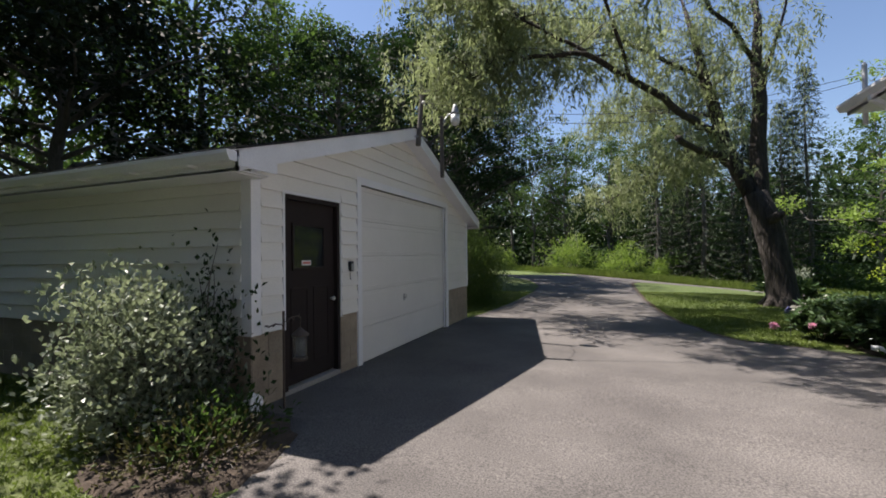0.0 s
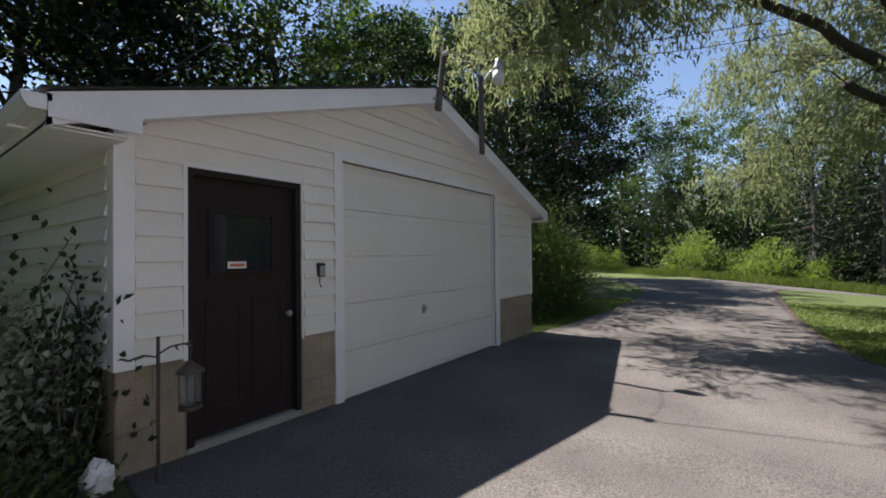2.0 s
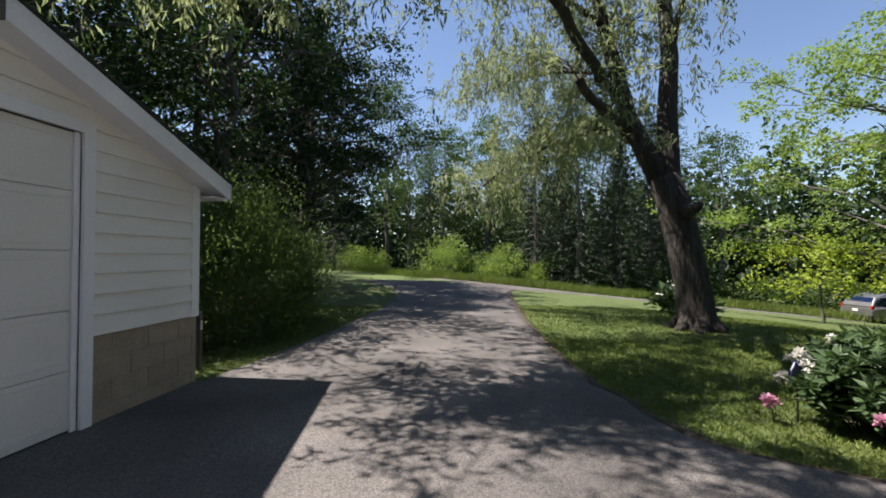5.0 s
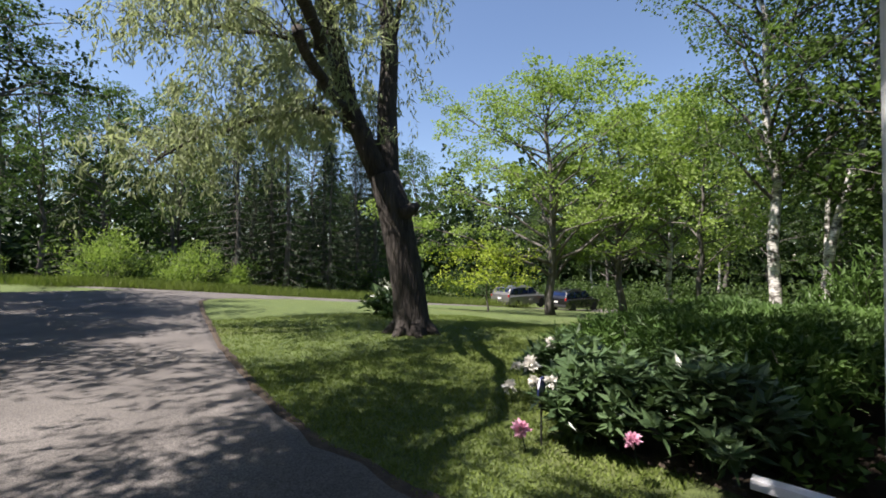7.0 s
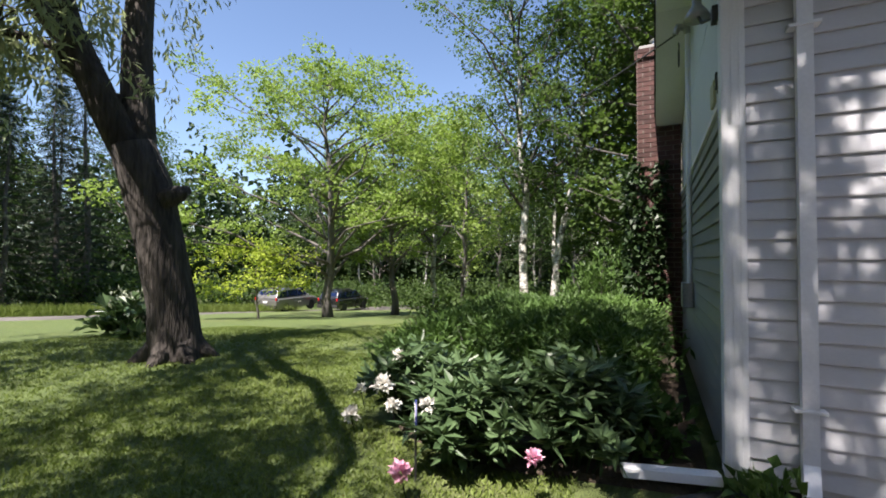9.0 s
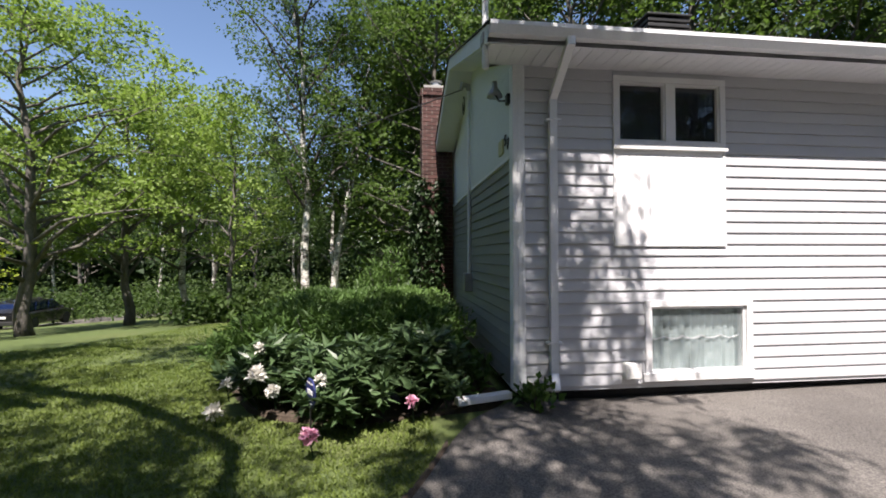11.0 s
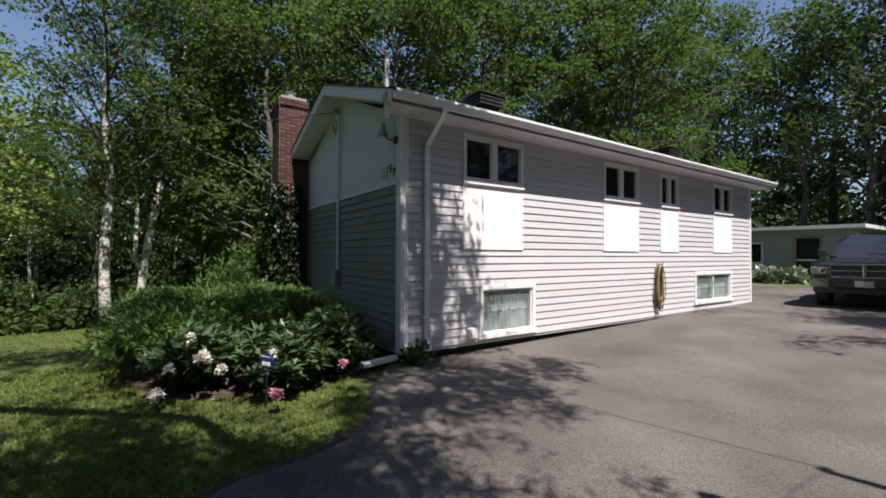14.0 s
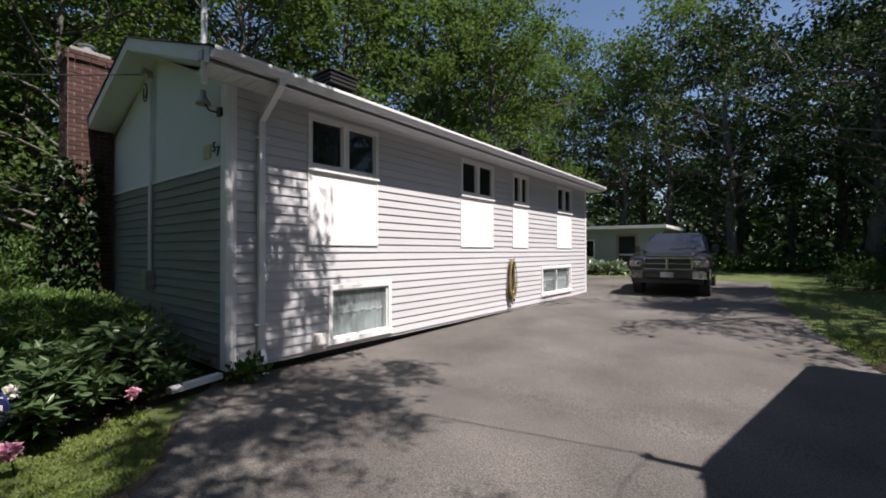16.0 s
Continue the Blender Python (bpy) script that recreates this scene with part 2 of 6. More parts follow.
def asphalt_material():
    m, t, p = nodes_of("old_asphalt")
    n, link = t.nodes.new, t.links.new
    tc = n("ShaderNodeTexCoord")
    grit, patch, blot = n("ShaderNodeTexNoise"), n("ShaderNodeTexNoise"), n("ShaderNodeTexNoise")
    crack = n("ShaderNodeTexVoronoi")
    grit.inputs["Scale"].default_value, grit.inputs["Detail"].default_value = 80, 4
    patch.inputs["Scale"].default_value, patch.inputs["Detail"].default_value = 0.8, 9
    blot.inputs["Scale"].default_value, blot.inputs["Detail"].default_value = 5, 5
    crack.feature = "DISTANCE_TO_EDGE"
    crack.inputs["Scale"].default_value = 0.45
    warp = n("ShaderNodeMixRGB")
    warp.blend_type = "ADD"
    warp.inputs[0].default_value = 0.35
    link(tc.outputs["Object"], warp.inputs[1])
    link(blot.outputs["Color"], warp.inputs[2])
    link(warp.outputs[0], crack.inputs["Vector"])
    for k in (grit, patch, blot):
        link(tc.outputs["Object"], k.inputs["Vector"])
    a = n("ShaderNodeValToRGB")
    a.color_ramp.elements[0].position, a.color_ramp.elements[1].position = 0.3, 0.72
    a.color_ramp.elements[0].color, a.color_ramp.elements[1].color = (0.060, 0.055, 0.052, 1), (0.122, 0.113, 0.106, 1)
    link(patch.outputs["Fac"], a.inputs[0])
    b = n("ShaderNodeMixRGB")
    b.blend_type = "OVERLAY"
    b.inputs[0].default_value = 0.75
    link(a.outputs[0], b.inputs[1])
    g = n("ShaderNodeValToRGB")
    g.color_ramp.elements[0].position, g.color_ramp.elements[1].position = 0.32, 0.7
    g.color_ramp.elements[0].color, g.color_ramp.elements[1].color = (0.12, 0.12, 0.12, 1), (0.95, 0.94, 0.91, 1)
    link(grit.outputs["Fac"], g.inputs[0])
    link(g.outputs[0], b.inputs[2])
    c = n("ShaderNodeMixRGB")
    c.blend_type = "MULTIPLY"
    cm = n("ShaderNodeMapRange")
    cm.inputs[1].default_value, cm.inputs[2].default_value = 0.0, 0.006
    cm.inputs[3].default_value, cm.inputs[4].default_value = 0.82, 1.0
    link(crack.outputs["Distance"], cm.inputs[0])
    c.inputs[0].default_value = 1.0
    link(b.outputs[0], c.inputs[1])
    link(cm.outputs[0], c.inputs[2])
    link(c.outputs[0], p.inputs["Base Color"])
    p.inputs["Roughness"].default_value = 0.85
    bn = n("ShaderNodeBump")
    bn.inputs["Strength"].default_value, bn.inputs["Distance"].default_value = 0.5, 0.008
    link(grit.outputs["Fac"], bn.inputs["Height"])
    link(bn.outputs[0], p.inputs["Normal"])
    return m


def ground_material():
    m, t, p = nodes_of("lawn_and_forest_floor")
    n, link = t.nodes.new, t.links.new
    tc = n("ShaderNodeTexCoord")
    fine, mid, big = n("ShaderNodeTexNoise"), n("ShaderNodeTexNoise"), n("ShaderNodeTexNoise")
    for k, sc in ((fine, 70), (mid, 6), (big, 0.35)):
        k.inputs["Scale"].default_value, k.inputs["Detail"].default_value = sc, 5
        link(tc.outputs["Object"], k.inputs["Vector"])
    a = n("ShaderNodeValToRGB")
    e = a.color_ramp.elements
    e[0].position, e[1].position = 0.3, 0.68
    e[0].color, e[1].color = (0.038, 0.068, 0.014, 1), (0.130, 0.175, 0.045, 1)
    mixf = n("ShaderNodeMath")
    mixf.operation = "MULTIPLY_ADD"
    link(fine.outputs["Fac"], mixf.inputs[0])
    mixf.inputs[1].default_value = 0.55
    half = n("ShaderNodeMath")
    half.operation = "MULTIPLY"
    half.inputs[1].default_value = 0.45
    link(mid.outputs["Fac"], half.inputs[0])
    link(half.outputs[0], mixf.inputs[2])
    link(mixf.outputs[0], a.inputs[0])
    dry = n("ShaderNodeMixRGB")
    dr = n("ShaderNodeMapRange")
    dr.inputs[1].default_value, dr.inputs[2].default_value = 0.52, 0.75
    dr.inputs[3].default_value, dr.inputs[4].default_value = 0.0, 0.55
    link(big.outputs["Fac"], dr.inputs[0])
    link(dr.outputs[0], dry.inputs[0])
    link(a.outputs[0], dry.inputs[1])
    dry.inputs[2].default_value = (0.13, 0.13, 0.04, 1)
    link(dry.outputs[0], p.inputs["Base Color"])
    p.inputs["Roughness"].default_value = 0.9
    bn = n("ShaderNodeBump")
    bn.inputs["Strength"].default_value, bn.inputs["Distance"].default_value = 1.0, 0.04
    link(fine.outputs["Fac"], bn.inputs["Height"])
    link(bn.outputs[0], p.inputs["Normal"])
    return m


M["asphalt"], M["ground"] = asphalt_material(), ground_material()

# ---- building helpers ----
ORIGIN = {}


def thing(name, at, label, category, group="", kind=""):
    ob = new(name)
    ob.location = at
    ob.empty_display_size = 0.2
    ORIGIN[ob] = Vector(at)
    return tagged(ob, label, category, group, kind)


def finish(name, me, material, parent, label, smooth):
    me.materials.append(M[material] if isinstance(material, str) else material)
    if smooth:
        me.polygons.foreach_set("use_smooth", [True] * len(me.polygons))
    me.update()
    ob = new(name, me)
    if parent is not None:
        ob.parent = parent
        ORIGIN[ob] = ORIGIN[parent]
    else:
        ORIGIN[ob] = Vector((0, 0, 0))
    if label:
        ob["label"] = label
    return ob


def part(name, bm, material, parent=None, label="", smooth=False):
    """Links a bmesh, built in the world's place, as one mesh under its thing or part."""
    if parent is not None:
        bmesh.ops.translate(bm, verts=bm.verts, vec=-ORIGIN[parent])
    bmesh.ops.recalc_face_normals(bm, faces=bm.faces)
    me = bpy.data.meshes.new(name)
    bm.to_mesh(me)
    bm.free()
    return finish(name, me, material, parent, label, smooth)


def raw(name, verts, faces, material, parent=None, label="", smooth=False):
    verts = np.asarray(verts, dtype=float)
    if parent is not None:
        verts = verts - np.array(ORIGIN[parent])
    me = bpy.data.meshes.new(name)
    me.from_pydata(verts.tolist(), [], [tuple(f) for f in np.asarray(faces).tolist()])
    return finish(name, me, material, parent, label, smooth)


def box(bm, x0, x1, y0, y1, z0, z1, bevel=0.0):
    r = bmesh.ops.create_cube(bm, size=1.0)
    for v in r["verts"]:
        v.co = Vector(((x0 + x1) / 2 + v.co.x * (x1 - x0), (y0 + y1) / 2 + v.co.y * (y1 - y0), (z0 + z1) / 2 + v.co.z * (z1 - z0)))
    if bevel:
        es = {e for v in r["verts"] for e in v.link_edges}
        bmesh.ops.bevel(bm, geom=list(es), offset=bevel, segments=2, affect="EDGES", profile=0.6)
    return bm


def block(*a, **k):
    return box(bmesh.new(), *a, **k)


def tube_np(pts, radii, n=8, cap=True):
    """A tapered tube along points: vertices and faces."""
    pts = [Vector(p) for p in pts]
    vs, fs = [], []
    side = None
    for i, p in enumerate(pts):
        d = (pts[min(i + 1, len(pts) - 1)] - pts[max(i - 1, 0)]).normalized()
        if side is None:
            side = d.orthogonal().normalized()
        side = (side - d * side.dot(d))
        side = side.normalized() if side.length > 1e-5 else d.orthogonal().normalized()
        up = d.cross(side)
        r = radii[i] if hasattr(radii, "__len__") else radii
        for k in range(n):
            a = 2 * math.pi * k / n
            vs.append(p + side * (r * math.cos(a)) + up * (r * math.sin(a)))
    for i in range(len(pts) - 1):
        for k in range(n):
            a, b = i * n + k, i * n + (k + 1) % n
            fs.append((a, b, b + n, a + n))
    if cap:
        fs.append(tuple(range(n))[::-1])
        fs.append(tuple((len(pts) - 1) * n + k for k in range(n)))
    return vs, fs


def tube(bm, pts, radii, n=10):
    vs, fs = tube_np(pts, radii, n)
    made = [bm.verts.new(v) for v in vs]
    for f in fs:
        bm.faces.new([made[i] for i in f])
    return bm


def pipe(pts, radii, n=10):
    return tube(bmesh.new(), pts, radii, n)


def prism(bm, outline, axis, a, b):
    """Extrudes an outline of (u, v) along an axis: x takes (y, z), y takes (x, z), z takes (x, y)."""
    def at(u, v, w):
        return {"x": (w, u, v), "y": (u, w, v), "z": (u, v, w)}[axis]
    lo = [bm.verts.new(at(u, v, a)) for u, v in outline]
    hi = [bm.verts.new(at(u, v, b)) for u, v in outline]
    bm.faces.new(lo)
    bm.faces.new(hi[::-1])
    for i in range(len(outline)):
        j = (i + 1) % len(outline)
        bm.faces.new((lo[i], lo[j], hi[j], hi[i]))
    return bm


def solid(outline, axis, a, b):
    return prism(bmesh.new(), outline, axis, a, b)


def soft_pos(x):
    return 0.5 * (x + math.sqrt(x * x + 1.0))


def gz(x, y):
    """Height of the ground."""
    return min(0.42, 0.02 * soft_pos(6 - y) - 0.0016) - min(2.6, 0.1 * soft_pos(0.9 * x + 0.45 * y - 12.5))

# ---- ground, driveway and lane ----
def ground_sheet():
    xs = [-400, -200, -110, -70, -50, -40] + list(np.arange(-32, 40.1, 0.75)) + [46, 56, 75, 110, 200, 400]
    ys = [-400, -200, -110, -70, -50, -40] + list(np.arange(-32, 60.1, 0.75)) + [66, 75, 90, 120, 200, 400]
    vs = [(x, y, gz(x, y) + 0.012 * noise.noise((x * 0.9, y * 0.9, 3))) for y in ys for x in xs]
    w = len(xs)
    fs = [(j * w + i, j * w + i + 1, (j + 1) * w + i + 1, (j + 1) * w + i) for j in range(len(ys) - 1) for i in range(w - 1)]
    return tagged(raw("ground", vs, fs, "ground", smooth=True), "mown green lawn running out to the forest floor", "ground", kind="structure")


ground_sheet()

LEFT = [(-14, -0.3), (-9, -0.35), (-3.6, -0.6), (0.7, -1.15), (2.4, -1.5), (3.1, -1.75), (3.4, -2.0), (3.48, -2.75), (9.72, -2.75), (9.8, -2.35), (10.1, -2.3), (13.2, -2.05), (16.8, -2.05),
        (20, -2.3), (24, -3.4), (28, -5.6), (31, -7.6)]
RIGHT = [(-14, 6.6), (-3.8, 6.5), (-3.6, 4.6), (7.3, 4.6), (7.7, 4.3), (8.1, 3.95), (8.43, 3.2), (8.66, 2.72), (8.9, 2.52), (9.3, 2.34), (9.75, 2.28), (10.2, 2.08),
         (11.5, 1.9), (14.6, 1.71), (20, 1.66), (23, 1.72), (24.3, 2.1), (25.4, 3.2), (26.2, 5.0), (31, 5.4)]


def along(table, y):
    for (y0, x0), (y1, x1) in zip(table, table[1:]):
        if y0 <= y <= y1:
            return x0 + (x1 - x0) * (y - y0) / (y1 - y0)
    return table[-1][1]


def driveway():
    ys = sorted(set(list(np.arange(-10.0, 30.01, 0.22)) + [-3.8, -3.6, 3.4, 3.48, 9.72, 9.8, 8.43, 8.66]))
    shares = [0, 0.008, 0.04] + [k / 14 for k in range(1, 14)] + [0.96, 0.992, 1]
    cols = len(shares)
    vs, fs = [], []
    for y in ys:
        free = y < 3.2 or y > 9.9
        l = along(LEFT, y) + (0.05 * noise.noise((y * 2.3, 0, 0)) + 0.02 * noise.noise((y * 9, 0, 5)) if free else 0)
        r = along(RIGHT, y) + (0.05 * noise.noise((y * 2.3, 7, 0)) + 0.02 * noise.noise((y * 9, 3, 5)) if y > 7.7 else 0)
        for k in range(cols):
            x = l + (r - l) * shares[k]
            edge = k in (0, cols - 1)
            vs.append((x, y, gz(x, y) + (-0.03 if edge else 0.022) + 0.006 * noise.noise((x * 0.5, y * 0.5, 0))))
    for j in range(len(ys) - 1):
        for k in range(cols - 1):
            a = j * cols + k
            fs.append((a, a + 1, a + cols + 1, a + cols))
    return tagged(raw("driveway", vs, fs, "asphalt", smooth=True), "worn grey asphalt driveway with fine cracks", "driveway", kind="structure")


driveway()


def edge_strip():
    """The bare crumbling rim between asphalt and lawn."""
    vs, fs = [], []
    ys = list(np.arange(8.3, 23.6, 0.1))
    for y in ys:
        r = along(RIGHT, y)
        a = 0.03 + 0.02 * noise.noise((y * 3, 1, 1))
        b = 0.07 + 0.05 * noise.noise((y * 1.7, 5, 1)) + 0.03 * noise.noise((y * 7, 5, 4))
        for x, dz in ((r - 0.06, 0.0), (r - a + 0.03, 0.028), (r + max(0.03, b), 0.02), (r + max(0.06, b + 0.04), -0.02)):
            vs.append((x, y, gz(x, y) + dz))
    for j in range(len(ys) - 1):
        for k in range(3):
            q = j * 4 + k
            fs.append((q, q + 1, q + 5, q + 4))
    return tagged(raw("soil_edge", vs, fs, "soil", smooth=True), "bare brown rim of earth along the asphalt", "soil", kind="structure")


edge_strip()
LANE = [(-60, 110), (-30, 75), (-13, 51), (-5, 38.5), (0, 31.5), (4.5, 28.9), (9, 28.3), (14, 29.3), (19, 30.8), (24, 30.6), (29, 28.2), (42, 21), (70, 8)]


def lane():
    pts = [Vector((*p, 0)) for p in LANE]
    fine = []
    for a, b in zip(pts, pts[1:]):
        for k in range(8):
            fine.append(a.lerp(b, k / 8))
    for _ in range(6):
        fine = [fine[0]] + [(fine[i - 1] + fine[i] * 2 + fine[i + 1]) / 4 for i in range(1, len(fine) - 1)] + [fine[-1]]
    vs, fs = [], []
    for i, p in enumerate(fine):
        d = (fine[min(i + 1, len(fine) - 1)] - fine[max(i - 1, 0)]).normalized()
        s = Vector((d.y, -d.x, 0))
        for k in range(7):
            q = p + s * (k - 3) * 0.6
            vs.append((q.x, q.y, gz(q.x, q.y) + (-0.04 if k in (0, 6) else 0.04)))
    for i in range(len(fine) - 1):
        for k in range(6):
            a = i * 7 + k
            fs.append((a, a + 1, a + 8, a + 7))
    return tagged(raw("road", vs, fs, "asphalt", smooth=True), "narrow grey country lane along the woods", "road", kind="structure")


lane()


# ---- siding ----
def course_mesh(name, axis, face, sign, a, b, z, h, proud=0.019):
    """One clapboard: a slanted face with a rounded lower lip. axis is the direction that it runs."""
    prof = [(0.0, z), (proud, z), (proud + 0.002, z + 0.008), (0.004, z + h - 0.004), (0.0, z + h)]
    out = [(face + sign * d, zz) for d, zz in prof]
    return solid(out, "y" if axis == "y" else "x", a, b)


def siding(wall, axis, face, sign, z0, z1, pitch, material, spans, holes=(), clip=None, proud=0.019):
    """Courses of siding from z0 to z1; spans gives the runs left free at a height, holes the openings that cut a course short."""
    n = round((z1 - z0) / pitch)
    pitch = (z1 - z0) / n
    for i in range(n):
        z = z0 + i * pitch
        for a, b in spans(z, z + pitch):
            if b - a > 0.03:
                bm = course_mesh("siding_board", axis, face, sign, a, b, z, pitch, proud)
                if clip:
                    for v in bm.verts:
                        lo, hi = clip(v.co.z)
                        v.co.y = min(max(v.co.y, lo), hi)
                part("siding_board", bm, material, wall)
        for h0, h1, hz0, hz1 in holes:
            if z + 0.02 < hz1 < z + pitch - 0.012:
                part("siding_board", course_mesh("siding_board", axis, face, sign, h0, h1, hz1, z + pitch - hz1), material, wall)
            if z + 0.012 < hz0 < z + pitch - 0.02:
                part("siding_board", course_mesh("siding_board", axis, face, sign, h0, h1, z, hz0 - z), material, wall)


def cut(a, b, holes, z0, z1):
    runs = [(a, b)]
    for h0, h1, hz0, hz1 in holes:
        if hz0 < z1 - 0.02 and hz1 > z0 + 0.02:
            runs = [piece for r0, r1 in runs for piece in ((r0, min(r1, h0)), (max(r0, h1), r1)) if piece[1] - piece[0] > 0.01]
    return runs


def ring(y0, y1, z0, z1, w, x0, x1, bevel=0.004):
    """A rectangular frame in the plane x, as one mesh."""
    bm = bmesh.new()
    box(bm, x0, x1, y0, y1, z1 - w, z1, bevel)
    box(bm, x0, x1, y0, y1, z0, z0 + w, bevel)
    box(bm, x0, x1, y0, y0 + w, z0 + w, z1 - w, bevel)
    box(bm, x0, x1, y1 - w, y1, z0 + w, z1 - w, bevel)
    return bm


def wall_with_holes(axis, lo, hi, a, b, z0, z1, holes):
    """A thick wall built of blocks round its openings. lo, hi: its two faces; a, b: its ends."""
    bm = bmesh.new()
    cuts = sorted({a, b, *[h for hole in holes for h in hole[:2]]})
    for c0, c1 in zip(cuts, cuts[1:]):
        mid = (c0 + c1) / 2
        zs = sorted([(h[2], h[3]) for h in holes if h[0] < mid < h[1]])
        z = z0
        for h0, h1 in zs + [(z1, z1)]:
            if h0 - z > 1e-4:
                if axis == "y":
                    box(bm, lo, hi, c0, c1, z, h0)
                else:
                    box(bm, c0, c1, lo, hi, z, h0)
            z = max(z, h1)
    return bm


# ---- garage ----
GX, GY0, GY1, GBACK = -2.42, 3.41, 9.82, -6.75
G_EAVE, G_PEAK, GMID = 2.30, 3.42, 6.56
EAVES = {-1: 2.40, 1: 2.30}
garage = thing("garage", (GX, GMID, 0.0), "low white vinyl-sided garage with black shingle roof beside the driveway", "garage")
DOOR = (3.83, 4.79, 0.10, 2.14)
BIG = (5.27, 8.44, -0.1, 2.44)
gholes = [DOOR, BIG]


def garage_shell():
    front = wall_with_holes("y", GX - 0.16, GX, GY0, GY1, -0.15, G_EAVE, gholes + [(GY0, GY1, G_EAVE, G_EAVE)])
    prism(front, [(GY0, EAVES[-1] - 0.02), (GY0, G_EAVE), (BIG[0], G_EAVE), (BIG[0], BIG[3]), (BIG[1], BIG[3]), (BIG[1], G_EAVE), (GY1, G_EAVE), (GMID, G_PEAK)], "x", GX - 0.16, GX - 0.001)
    front = part("front_wall", front, "mortar", garage)
    openings = [(DOOR[0] - 0.03, DOOR[1] + 0.03, 0, DOOR[3] + 0.03), (BIG[0] - 0.1, BIG[1] + 0.1, -1, BIG[3] + 0.1)]
    def gable_limits(z):
        low, high = [max(0.02, (G_PEAK - z) * (GMID - GY0) / (G_PEAK - EAVES[s])) for s in (-1, 1)]
        return GMID - low, GMID + high
    def runs(z0, z1):
        half = 9
        a, b = max(GY0 + 0.1, GMID - half), min(GY1 - 0.1, GMID + half)
        return cut(a, b, openings, z0, z1)
    siding(front, "y", GX, 1, 0.76, G_PEAK - 0.06, 0.168, "garage_siding", runs, openings, gable_limits, proud=0.03)
    # painted blocks below the siding
    for row in range(4):
        z = -0.06 + row * 0.203
        for a, b in ((GY0, DOOR[0] - 0.02), (DOOR[1] + 0.02, BIG[0] - 0.1), (BIG[1] + 0.1, GY1)):
            y = a - (0.2 if row % 2 else 0.0)
            while y < b:
                y0, y1 = max(y, a), min(y + 0.4, b)
                if y1 - y0 > 0.03:
                    part("concrete_block", block(GX - 0.02, GX + 0.006, y0 + 0.002, y1 - 0.002, z + 0.002, z + 0.2), "block", front)
                y += 0.404
    side = part("side_wall", block(GBACK, GX - 0.16, GY0, GY0 + 0.16, -0.15, G_EAVE), "mortar", garage)
    siding(side, "x", GY0, -1, 0.76, G_EAVE - 0.04, 0.168, "garage_siding", lambda z0, z1: [(GBACK + 0.05, GX - 0.1)], proud=0.034)
    for row in range(4):
        z = -0.06 + row * 0.203
        x = GBACK - (0.2 if row % 2 else 0)
        while x < GX:
            x0, x1 = max(x, GBACK), min(x + 0.4, GX)
            if x1 - x0 > 0.03:
                part("concrete_block", block(x0 + 0.002, x1 - 0.002, GY0 - 0.006, GY0 + 0.02, z + 0.002, z + 0.2), "block", side)
            x += 0.404
    far = part("side_wall", block(GBACK, GX - 0.16, GY1 - 0.16, GY1, -0.15, G_EAVE), "mortar", garage)
    siding(far, "x", GY1, 1, 0.76, G_EAVE - 0.04, 0.168, "garage_siding", lambda z0, z1: [(GBACK + 0.05, GX - 0.1)], proud=0.034)
    back = block(GBACK - 0.16, GBACK, GY0, GY1, -0.15, G_EAVE)
    prism(back, [(GY0, G_EAVE), (GY1, G_EAVE), (GMID, G_PEAK)], "x", GBACK - 0.16, GBACK)
    part("back_wall", back, "garage_siding", garage)
    for y0, y1 in ((GY0 - 0.022, GY0 + 0.1), (GY1 - 0.1, GY1 + 0.022)):
        part("corner_trim", block(GX - 0.1, GX + 0.024, y0, y1, 0.75, G_EAVE + 0.02, 0.006), "trim", garage)
    # roof: two slabs of shingles on a deck, white fascia, soffit and gutter
    fx, over = GX + 0.25, 0.38
    for s in (-1, 1):
        y_e = GMID + s * (GMID - GY0 + over)
        slope = (G_PEAK - EAVES[s]) / (GMID - GY0)
        z_e = EAVES[s] - over * slope
        top = 0.11
        deck = solid([(GMID, G_PEAK + 0.02), (y_e, z_e + 0.02), (y_e, z_e + top), (GMID, G_PEAK + top)], "x", GBACK - 0.3, fx - 0.03)
        part("roof_deck", deck, "fascia", garage)
        part("rake_board", solid([(GMID, G_PEAK - 0.075), (y_e, z_e - 0.075), (y_e, z_e + top - 0.005), (GMID, G_PEAK + top - 0.005)], "x", fx - 0.03, fx), "fascia", garage)
        n = 24
        shingles = bmesh.new()
        for k in range(n):
            a, b = k / n, (k + 1.12) / n
            ya, za = y_e + (GMID - y_e) * a, z_e + top + (G_PEAK - z_e) * a
            yb, zb = y_e + (GMID - y_e) * min(b, 1), z_e + top + (G_PEAK - z_e) * min(b, 1)
            prism(shingles, [(ya - (0.03 if k == 0 else 0) * -s, za + 0.004), (yb, zb + 0.002), (yb, zb + 0.010), (ya + (0.03 * s if k == 0 else 0), za + 0.022)], "x", GBACK - 0.32, fx + 0.02)
        part("shingle_course", shingles, "shingle", garage)
        part("eave_fascia", block(GBACK - 0.3, fx, min(y_e, y_e - 0.02 * s), max(y_e, y_e - 0.02 * s), z_e - 0.075, z_e + top - 0.01), "fascia", garage)
        wall_y = GY0 if s < 0 else GY1
        soffit = part("soffit", block(GBACK, fx - 0.03, min(wall_y, y_e), max(wall_y, y_e), z_e - 0.06, z_e - 0.05), "fascia", garage)
        n = int((fx - GBACK) / 0.1)
        for k in range(n):
            part("soffit_strip", block(GBACK + k * 0.1, GBACK + k * 0.1 + 0.094, min(wall_y, y_e), max(wall_y, y_e), z_e - 0.068, z_e - 0.0601), "fascia", soffit)
